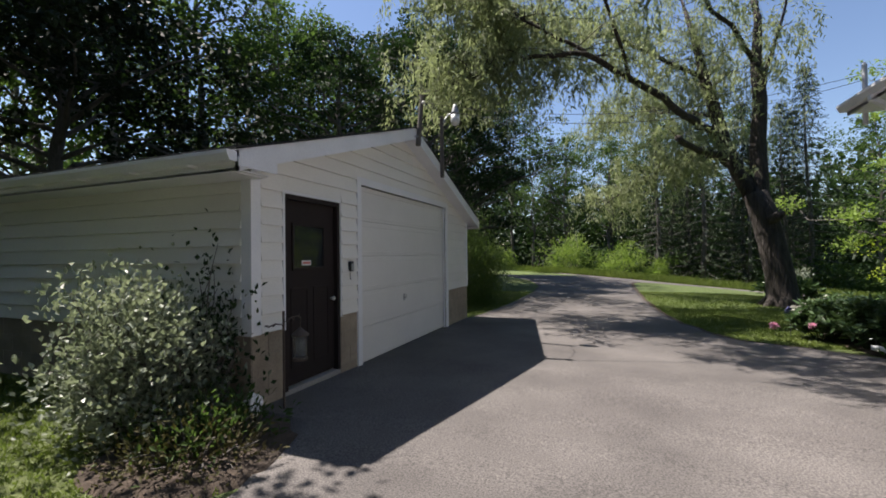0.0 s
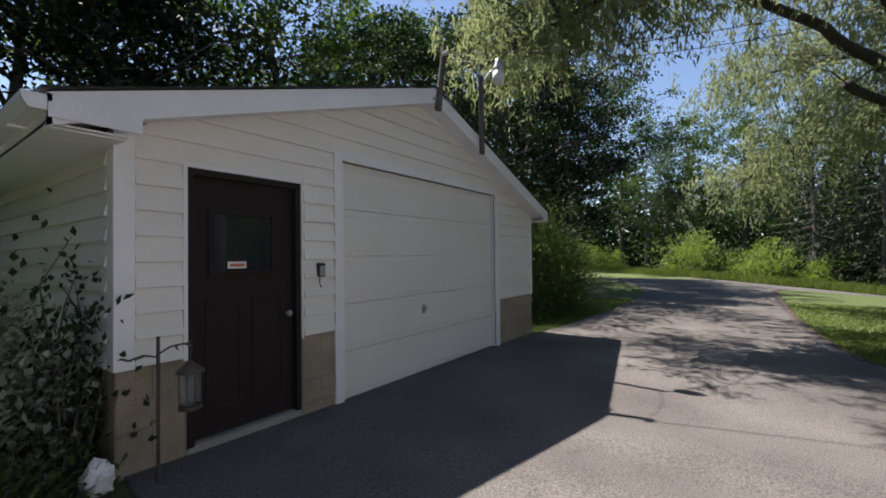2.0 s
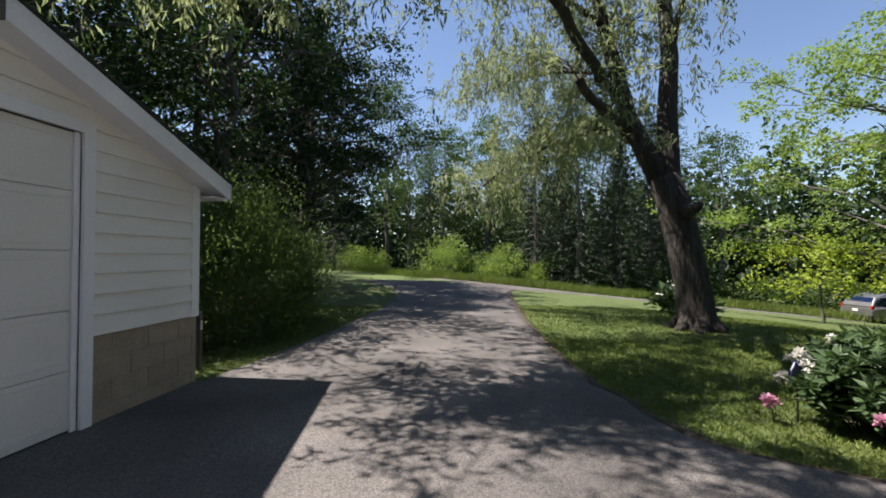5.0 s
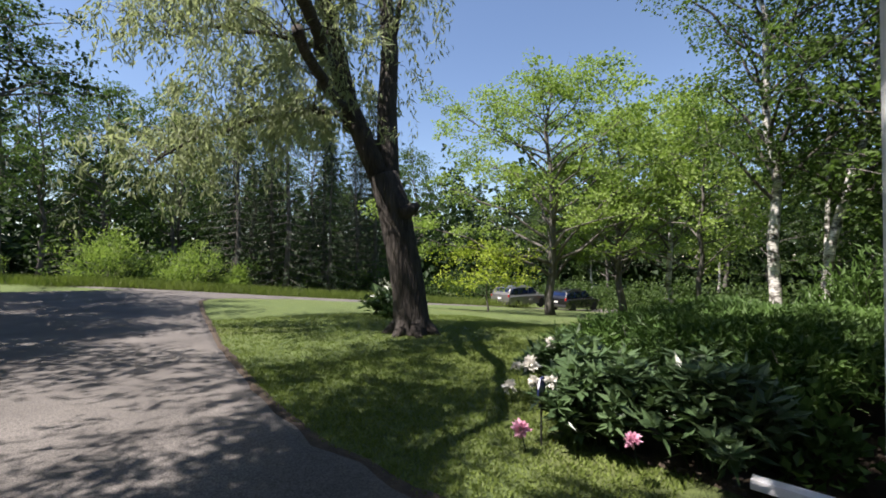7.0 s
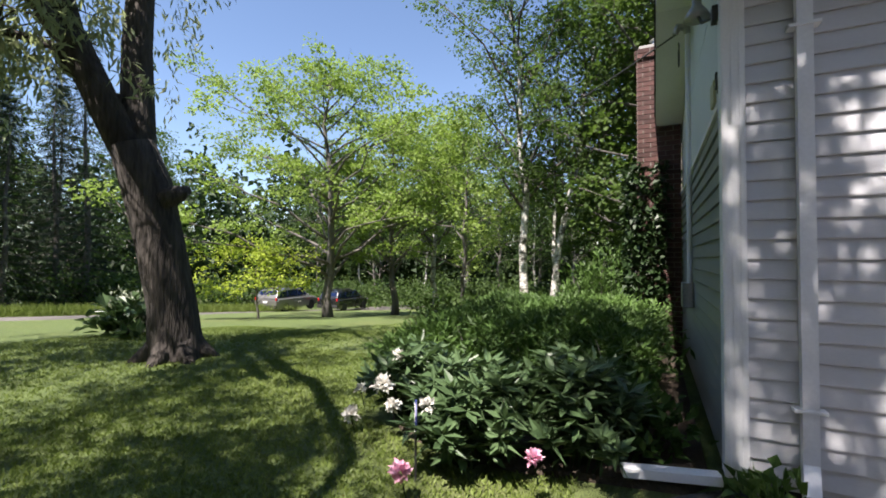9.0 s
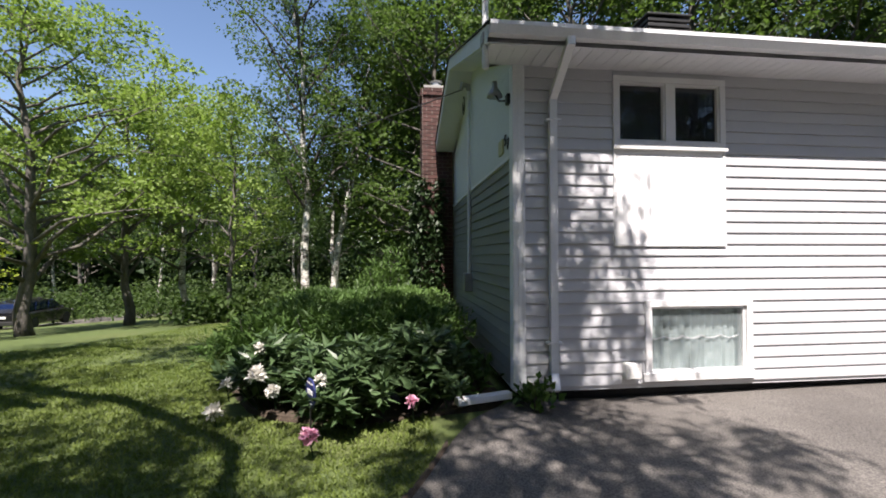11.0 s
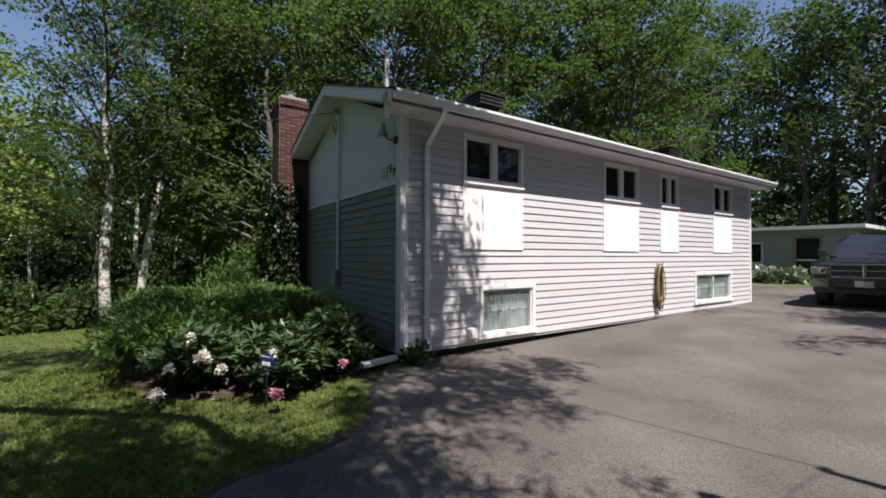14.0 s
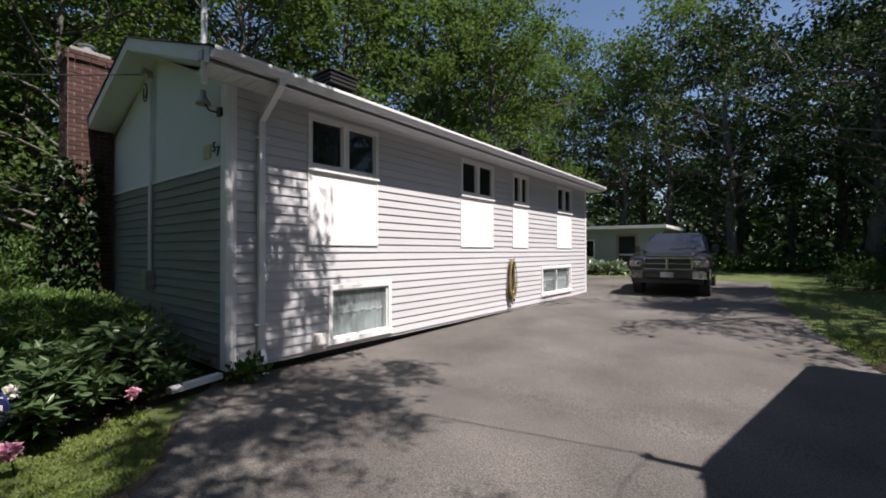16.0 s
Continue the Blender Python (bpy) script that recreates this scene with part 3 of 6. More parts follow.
        rsoff = solid([(GMID, G_PEAK - 0.06), (y_e, z_e - 0.06), (y_e, z_e - 0.045), (GMID, G_PEAK - 0.045)], "x", GX - 0.02, fx - 0.03)
        part("rake_soffit", rsoff, "fascia", garage)
        if s < 0:
            return_box = solid([(y_e, z_e - 0.03), (GY0 + 0.06, z_e - 0.03), (GY0 + 0.06, z_e + 0.20), (y_e, z_e + 0.05)], "x", fx + 0.001, fx + 0.012)
            part("eave_return", return_box, "fascia", garage)
            gut = [(0, 0), (0.0, -0.085), (-0.075, -0.085), (-0.105, -0.03), (-0.105, 0.0), (-0.095, 0.0), (-0.07, -0.075), (-0.008, -0.075), (-0.008, 0)]
            gutter = part("gutter", solid([(y_e + u, z_e + 0.09 + v) for u, v in gut], "x", GBACK - 0.3, fx - 0.01), "fascia", garage)
            part("end_cap", solid([(y_e + u, z_e + 0.09 + v) for u, v in gut[:5]], "x", fx - 0.01, fx - 0.004), "fascia", gutter)
            for k in range(6):
                x = fx - 0.5 - k * 0.75
                part("gutter_hanger", block(x, x + 0.03, y_e - 0.1, y_e + 0.0, z_e + 0.086, z_e + 0.094), "fascia", gutter)
                part("gutter_strap", block(x, x + 0.035, y_e - 0.085, y_e + 0.01, z_e - 0.012, z_e + 0.004, 0.003), "panel", gutter)


garage_shell()


def garage_fittings():
    # entrance door
    y0, y1, z0, z1 = DOOR
    door = part("door", block(GX - 0.09, GX - 0.045, y0 + 0.05, y1 - 0.05, z0 + 0.03, z1 - 0.05, 0.004), "door", garage, "dark brown entrance door with a high pane")
    win = (y0 + 0.2, y1 - 0.26, 1.37, 1.82)
    fr = bmesh.new()
    box(fr, GX - 0.06, GX + 0.012, y0, y0 + 0.05, z0, z1, 0.004)
    box(fr, GX - 0.06, GX + 0.012, y1 - 0.05, y1, z0, z1, 0.004)
    box(fr, GX - 0.06, GX + 0.012, y0 + 0.05, y1 - 0.05, z1 - 0.05, z1, 0.004)
    part("door_frame", fr, "door", garage)
    trims = bmesh.new()
    box(trims, GX, GX + 0.028, y0 - 0.03, y0, z0 + 0.64, z1 + 0.03, 0.003)
    box(trims, GX, GX + 0.028, y1, y1 + 0.02, z0 + 0.64, z1 + 0.03, 0.003)
    box(trims, GX, GX + 0.028, y0, y1, z1, z1 + 0.03, 0.003)
    part("door_trim", trims, "trim", garage)
    part("pane", block(GX - 0.048, GX - 0.036, win[0], win[1], win[2], win[3]), "glass", door, "dark reflecting pane")
    part("pane_moulding", ring(win[0] - 0.03, win[1] + 0.03, win[2] - 0.03, win[3] + 0.03, 0.032, GX - 0.046, GX - 0.026), "door", door)
    for py0, py1, pz0, pz1 in ((y0 + 0.15, y0 + 0.44, 0.3, 1.15), (y1 - 0.44, y1 - 0.15, 0.3, 1.15)):
        part("door_panel", ring(py0, py1, pz0, pz1, 0.03, GX - 0.046, GX - 0.036), "door", door)
    knob = pipe([(GX - 0.045, y1 - 0.11, 0.98), (GX - 0.02, y1 - 0.11, 0.98), (GX + 0.0, y1 - 0.11, 0.98), (GX + 0.015, y1 - 0.11, 0.98)], [0.016, 0.014, 0.03, 0.018], 12)
    part("door_knob", knob, "steel", door, "worn steel knob")
    note = part("door_sign", block(GX - 0.035, GX - 0.031, win[0] + 0.12, win[0] + 0.27, win[2] + 0.02, win[2] + 0.075), "white_plastic", door, "small white sign with red lettering")
    part("red_bar", block(GX - 0.031, GX - 0.0295, win[0] + 0.135, win[0] + 0.255, win[2] + 0.036, win[2] + 0.058), "red_ink", note)
    part("threshold", block(GX - 0.1, GX + 0.012, y0, y1, z0 - 0.05, z0 + 0.012, 0.006), "concrete", garage)
    # overhead door: five sections with recessed joints
    y0, y1, z0, z1 = BIG
    big = part("overhead_door", block(GX - 0.11, GX - 0.06, y0, y1, 0.03, z1), "garage_door", garage, "off-white sectional overhead door, closed")
    n = 5
    h = (z1 - 0.03) / n
    for k in range(n):
        sec = block(GX - 0.06, GX - 0.035, y0 + 0.003, y1 - 0.003, 0.03 + k * h + 0.004, 0.03 + (k + 1) * h - 0.004, 0.006)
        sec = part("door_section", sec, "garage_door", big)
        for zz in (0.03 + k * h + 0.06, 0.03 + (k + 1) * h - 0.06):
            part("pressed_rib", block(GX - 0.036, GX - 0.031, y0 + 0.02, y1 - 0.02, zz - 0.012, zz + 0.012, 0.004), "garage_door", big)
    part("bottom_seal", block(GX - 0.09, GX - 0.04, y0, y1, -0.02, 0.032, 0.006), "black", big, "black rubber seal")
    lock = part("lock_plate", block(GX - 0.033, GX - 0.026, 6.60, 6.66, 0.75, 0.86, 0.003), "steel", big)
    part("turn_handle", pipe([(GX - 0.026, 6.63, 0.80), (GX + 0.01, 6.63, 0.80), (GX + 0.01, 6.63, 0.85)], [0.008, 0.008, 0.006], 8), "steel", big)
    fr = bmesh.new()
    box(fr, GX - 0.08, GX + 0.03, y0 - 0.1, y0, -0.02, z1 + 0.1, 0.004)
    box(fr, GX - 0.08, GX + 0.03, y1, y1 + 0.1, -0.04, z1 + 0.1, 0.004)
    box(fr, GX - 0.08, GX + 0.03, y0, y1, z1, z1 + 0.1, 0.004)
    part("overhead_door_frame", fr, "trim", garage)
    part("stop_moulding", block(GX - 0.029, GX - 0.012, y0 + 0.001, y0 + 0.05, 0.0, z1 - 0.001), "trim", garage)
    part("stop_moulding", block(GX - 0.029, GX - 0.012, y1 - 0.05, y1 - 0.001, 0.0, z1 - 0.001), "trim", garage)
    # keypad by the door
    key = thing("keypad", (GX + 0.02, 4.99, 1.30), "black weatherproof keypad box on the garage wall", "keypad")
    part("housing", block(GX + 0.016, GX + 0.06, 4.955, 5.03, 1.29, 1.42, 0.012), "black", key)
    part("cover_plate", block(GX + 0.060, GX + 0.066, 4.965, 5.02, 1.30, 1.39, 0.004), "steel", key)
    part("cable", pipe([(GX + 0.03, 4.985, 1.29), (GX + 0.035, 4.98, 1.22), (GX + 0.03, 5.0, 1.19), (GX + 0.018, 5.02, 1.2)], 0.004, 6), "cable", key)


garage_fittings()


def garage_mast():
    mast = thing("service_mast", (GX + 0.2, 6.62, 3.3), "weathered wooden service mast at the garage gable peak", "mast")
    part("post", pipe([(GX + 0.28, 6.57, 3.25), (GX + 0.29, 6.62, 3.6), (GX + 0.30, 6.68, 4.0), (GX + 0.30, 6.69, 4.1)], [0.045, 0.04, 0.034, 0.022], 10), "old_wood", mast)
    part("bracket", pipe([(GX + 0.25, 6.5, 3.38), (GX + 0.32, 6.62, 3.40), (GX + 0.36, 6.75, 3.36)], 0.012, 6), "steel", mast)
    part("insulator", pipe([(GX + 0.33, 6.63, 3.95), (GX + 0.36, 6.63, 3.95), (GX + 0.38, 6.63, 3.95)], [0.02, 0.03, 0.018], 10), "white_plastic", mast)
    lamp = thing("yard_lamp", (GX + 0.3, 7.6, 2.95), "yard light with pale glass bowl on a wooden garage post", "lamp")
    part("post", block(GX + 0.26, GX + 0.32, 7.57, 7.63, 2.9, 4.02, 0.008), "old_wood", lamp)
    part("arm", pipe([(GX + 0.31, 7.6, 3.9), (GX + 0.4, 7.64, 4.05), (GX + 0.5, 7.68, 4.1)], 0.014, 8), "steel", lamp)
    x, y = GX + 0.52, 7.69
    part("head", pipe([(x, y, 4.05), (x, y, 4.10), (x, y, 4.17), (x, y, 4.22), (x, y, 4.24)], [0.085, 0.08, 0.05, 0.045, 0.02], 14), "steel", lamp, "grey metal lamp head", smooth=True)
    part("bowl", pipe([(x, y, 3.86), (x, y, 3.88), (x, y, 3.95), (x, y, 4.05)], [0.04, 0.07, 0.085, 0.082], 16), "white_plastic", lamp, "milky glass bowl", smooth=True)
    wire = thing("overhead_wire", (GX + 0.38, 6.63, 3.95), "thin black wire from garage mast to house mast", "cable")
    for z0, z1, sag in ((3.95, 3.9, 0.35), (3.88, 3.82, 0.42)):
        a, b = Vector((GX + 0.36, 6.63, z0)), Vector((3.98, 7.9, z1))
        pts = [a.lerp(b, k / 20) + Vector((0, 0, -sag * 4 * (k / 20) * (1 - k / 20))) for k in range(21)]
        part("strand", pipe(pts, 0.0035, 6), "cable", wire)
    hop = thing("lamp_wire", (GX + 0.3, 7.0, 4.0), "short looping wire between garage mast and lamp post", "cable")
    pts = [(GX + 0.3, 6.65, 4.0), (GX + 0.3, 6.9, 4.08), (GX + 0.3, 7.2, 4.1), (GX + 0.3, 7.57, 3.95)]
    part("strand", pipe(pts, 0.004, 6), "cable", hop)


garage_mast()

# ---- house ----
HX, HY0, HY1, HBACK = 4.235, -3.53, 7.54, 8.55
H_BASE, H_SOFFIT = 0.18, 3.36
house = thing("house", ((HX + HBACK) / 2, 2.0, 0.1), "two-level white vinyl-sided house with black shingle roof", "house")
UPPER = [(5.29, 6.52), (1.96, 3.15), (0.36, 1.13), (-2.38, -1.32)]
W_TOP, W_MID, W_BOT = 3.30, 2.58, 1.57
LOWER = [(5.01, 6.20, 0.22, 1.02, 1), (-2.32, -0.37, 0.33, 1.09, 2)]
PITCH = 0.1165


def house_shell():
    holes = [(a + 0.05, b - 0.05, W_MID + 0.05, W_TOP - 0.05) for a, b in UPPER] + [(a + 0.05, b - 0.05, c + 0.05, d - 0.05) for a, b, c, d, _ in LOWER]
    front = part("front_wall", wall_with_holes("y", HX, HX + 0.2, HY0, HY1, H_BASE - 0.04, H_SOFFIT + 0.05, holes), "siding", house)
    gaps = [(a, b, W_BOT, W_TOP) for a, b in UPPER] + [(a, b, c, d) for a, b, c, d, _ in LOWER]
    siding(front, "y", HX, -1, H_BASE, H_SOFFIT, PITCH, "siding", lambda z0, z1: cut(HY0 + 0.06, HY1 - 0.1, gaps, z0, z1), gaps, proud=0.017)
    # the shade of the recess is put into this block's near-black colour
    part("foundation", block(HX + 0.12, HBACK - 0.12, HY0 + 0.12, HY1 - 0.12, -0.3, H_BASE - 0.03), "unlit_dark", house, "dark recessed foundation")
    gable = part("gable_wall", block(HX + 0.2, HBACK, HY1 - 0.2, HY1, H_BASE - 0.04, H_SOFFIT + 0.05), "gable", house)
    siding(gable, "x", HY1, 1, H_BASE, 2.45, PITCH, "gable_siding", lambda z0, z1: [(HX + 0.1, HBACK - 0.02)])
    part("belt_trim", block(HX + 0.1, HBACK, HY1, HY1 + 0.03, 2.45, 2.49, 0.004), "trim", house)
    part("far_wall", block(HX + 0.2, HBACK, HY0, HY0 + 0.2, H_BASE - 0.04, H_SOFFIT + 0.05), "siding", house)
    part("back_wall", block(HBACK - 0.2, HBACK, HY0 + 0.2, HY1 - 0.2, H_BASE - 0.04, H_SOFFIT + 0.05), "siding", house)
    for y0, y1, w in ((HY1 - 0.1, HY1 + 0.026, 0.1), (HY0 - 0.026, HY0 + 0.07, 0.07)):
        post = part("corner_post", block(HX - 0.026, HX + 0.1, y0, y1, H_BASE - 0.02, H_SOFFIT, 0.006), "trim", house)
        for k in range(3):
            yy = y0 + (y1 - y0) * (k + 0.5) / 3
            part("flute", block(HX - 0.032, HX - 0.0255, yy - 0.012, yy + 0.012, H_BASE - 0.02, H_SOFFIT, 0.003), "trim", post)
    # roof
    mid, peak, eave_z, ex = (HX + HBACK) / 2, 4.40, 3.50, 3.80
    rx = HBACK + (HX - ex)
    fy, by = HY1 + 0.36, HY0 - 0.36
    for y0, y1 in ((HY1 - 0.15, HY1 + 0.002), (HY0 - 0.002, HY0 + 0.15)):
        part("gable_panel", solid([(HX, H_SOFFIT + 0.02), (HBACK, H_SOFFIT + 0.02), (mid, peak - 0.13)], "y", y0, y1), "gable", house, "pale smooth gable boards")
    for s in (-1, 1):
        e = ex if s < 0 else rx
        part("roof_deck", solid([(mid, peak - 0.12), (e, eave_z - 0.12), (e, eave_z), (mid, peak)], "y", by + 0.03, fy - 0.03), "fascia", house)
        for y0, y1 in ((fy - 0.03, fy), (by, by + 0.03)):
            part("rake_board", solid([(mid, peak - 0.15), (e, eave_z - 0.15), (e, eave_z + 0.01), (mid, peak + 0.01)], "y", y0, y1), "fascia", house)
        n = 18
        shingles = bmesh.new()
        for k in range(n):
            a, b = k / n, min(1, (k + 1.12) / n)
            xa, za, xb, zb = e + (mid - e) * a, eave_z + (peak - eave_z) * a, e + (mid - e) * b, eave_z + (peak - eave_z) * b
            prism(shingles, [(xa + (0.03 * s if k == 0 else 0), za + 0.012), (xb, zb + 0.012), (xb, zb + 0.02), (xa + (0.03 * s if k == 0 else 0), za + 0.03)], "y", by - 0.02, fy + 0.02)
        part("shingle_course", shingles, "shingle", house)
        n = int((fy - by) / 0.12)
        wx = HX if s < 0 else HBACK
        soffit = part("soffit", block(min(e, wx), max(e, wx), by, fy - 0.03, H_SOFFIT + 0.008, H_SOFFIT + 0.016), "fascia", house)
        for k in range(n):
            part("soffit_strip", block(min(e, wx), max(e, wx), by + k * 0.12, by + k * 0.12 + 0.114, H_SOFFIT, H_SOFFIT + 0.0079), "fascia", soffit)
        part("eave_fascia", block(min(e, e + 0.025 * -s), max(e, e + 0.025 * -s), by, fy, H_SOFFIT - 0.005, eave_z + 0.005), "fascia", house)
        gut = [(0, 0), (0.0, -0.10), (0.08, -0.10), (0.115, -0.035), (0.115, 0.0), (0.105, 0.0), (0.075, -0.09), (0.008, -0.09), (0.008, 0)]
        part("gutter", solid([(e + s * u, eave_z - 0.005 + v) for u, v in gut], "y", by, fy), "fascia", house, "white eaves gutter")
        rs = solid([(mid, peak - 0.16), (e, eave_z - 0.16), (e, eave_z - 0.145), (mid, peak - 0.145)], "y", HY1, fy - 0.03)
        part("rake_soffit", rs, "fascia", house)


house_shell()


def house_windows():
    for a, b in UPPER:
        win = part("window", ring(a, b, W_MID, W_TOP, 0.06, HX - 0.035, HX + 0.08), "frame", house, "white framed pair of dark casement panes")
        mid = (a + b) / 2
        part("mullion", block(HX - 0.03, HX + 0.06, mid - 0.05, mid + 0.05, W_MID + 0.06, W_TOP - 0.06, 0.004), "frame", win)
        for p0, p1 in ((a + 0.06, mid - 0.05), (mid + 0.05, b - 0.06)):
            part("sash", ring(p0, p1, W_MID + 0.06, W_TOP - 0.06, 0.02, HX - 0.012, HX + 0.05, 0.003), "frame", win)
            part("pane", block(HX + 0.02, HX + 0.028, p0 + 0.018, p1 - 0.018, W_MID + 0.078, W_TOP - 0.078), "glass", win)
        part("window_sill", block(HX - 0.055, HX - 0.02, a - 0.01, b + 0.01, W_MID - 0.03, W_MID + 0.012, 0.005), "frame", win)
        panel = part("apron_panel", block(HX - 0.014, HX + 0.002, a, b, W_BOT, W_MID - 0.03), "panel", house, "white beaded panel below the window")
        n = int((b - a) / 0.075)
        w = (b - a - 0.06) / n
        for k in range(n):
            part("bead_board", block(HX - 0.018, HX - 0.013, a + 0.03 + k * w + 0.0015, a + 0.03 + (k + 1) * w - 0.0015, W_BOT + 0.02, W_MID - 0.035, 0.003), "panel", panel)
        part("panel_trim", ring(a, b, W_BOT, W_MID - 0.028, 0.03, HX - 0.028, HX - 0.012, 0.003), "frame", panel)
        # dark sheet in place of the unlit room behind the panes
        part("blind_room", block(HX + 0.21, HX + 0.24, a - 0.3, b + 0.3, W_MID - 0.3, W_TOP + 0.05), "unlit_dark", win)
    for a, b, c, d, n in LOWER:
        win = part("basement_window", ring(a, b, c, d, 0.065, HX - 0.035, HX + 0.1), "frame", house, "white framed low window with a pale net curtain")
        part("window_sill", block(HX - 0.05, HX - 0.02, a - 0.01, b + 0.03, c - 0.01, c + 0.07, 0.005), "frame", win)
        w = (b - a - 0.13) / n
        for k in range(n):
            p0, p1 = a + 0.065 + k * w, a + 0.065 + (k + 1) * w
            part("sash", ring(p0, p1, c + 0.065, d - 0.065, 0.025, HX - 0.006, HX + 0.05, 0.003), "frame", win)
            part("pane", block(HX + 0.02, HX + 0.026, p0 + 0.022, p1 - 0.022, c + 0.087, d - 0.087), "clear", win)
            cur, m = bmesh.new(), 48
            rows = []
            for z in (c + 0.05, d - 0.05):
                rows.append([cur.verts.new((HX + 0.10 + 0.014 * math.sin(j * 1.7) + 0.006 * math.sin(j * 0.6), p0 + (p1 - p0) * j / m, z)) for j in range(m + 1)])
            for j in range(m):
                cur.faces.new((rows[0][j], rows[0][j + 1], rows[1][j + 1], rows[1][j]))
            part("curtain", cur, "curtain", win, "gathered pale net curtain")
            edge = bmesh.new()
            for j in range(5):
                y0 = p0 + (p1 - p0) * j / 5
                tube(edge, [(HX + 0.085, y0 + (p1 - p0) * k / 40, c + (d - c) * 0.52 - 0.03 * math.sin(k / 8 * math.pi)) for k in range(9)], 0.008, 5)
            part("lace_edge", edge, "panel", win)
        # dark sheet in place of the unlit room behind the curtain
        part("blind_room", block(HX + 0.21, HX + 0.24, a - 0.2, b + 0.2, c, d + 0.2), "unlit_dark", win)


house_windows()


def brick_faces(chim, x0, x1, y0, y1):
    """Bricks in running bond on the two open faces of the chimney; the two top courses step out."""
    rng = random.Random(77)
    shapes = {}
    low = bmesh.new()
    L, pitch, deep = 0.198, 0.0745, 0.03
    for row in range(68):
        z = -0.28 + row * pitch
        out = 0.03 if row > 65 else 0.0
        wide = x1 - x0
        cuts = [0.0, wide / 3, wide * 2 / 3, wide] if row % 2 else [0.0, wide / 6, wide / 2, wide * 5 / 6, wide]
        for face in "xy":
            for a, b in zip(cuts, cuts[1:]):
                proud = 0.008 + rng.uniform(-0.003, 0.003)
                la, lb = a + 0.005, min(b, y1 - y0 if face == "x" else wide) - 0.005
                size = (deep, lb - la, pitch - 0.01) if face == "x" else (lb - la, deep, pitch - 0.01)
                at = (x0 - proud - out + deep / 2, y0 + (la + lb) / 2, z + pitch / 2) if face == "x" else (x0 + (la + lb) / 2, y1 + proud + out - deep / 2, z + pitch / 2)
                if row < 26:
                    box(low, at[0] - size[0] / 2, at[0] + size[0] / 2, at[1] - size[1] / 2, at[1] + size[1] / 2, at[2] - size[2] / 2, at[2] + size[2] / 2)
                    continue
                key = tuple(round(c, 3) for c in size)
                if key not in shapes:
                    bm = bmesh.new()
                    box(bm, -size[0] / 2, size[0] / 2, -size[1] / 2, size[1] / 2, -size[2] / 2, size[2] / 2)
                    for v in bm.verts:
                        v.co += Vector((rng.uniform(-1, 1), rng.uniform(-1, 1), rng.uniform(-1, 1))) * 0.002
                    me = bpy.data.meshes.new("brick")
                    bm.to_mesh(me)
                    bm.free()
                    me.materials.append(M["brick"])
                    shapes[key] = me
                ob = new("brick", shapes[key])
                ob.parent = chim
                ob.location = Vector(at) - ORIGIN[chim]
                ob.rotation_euler = (rng.uniform(-0.012, 0.012), rng.uniform(-0.012, 0.012), 0)
    part("brick_rest", low, "brick", chim)["kind"] = "stuff"


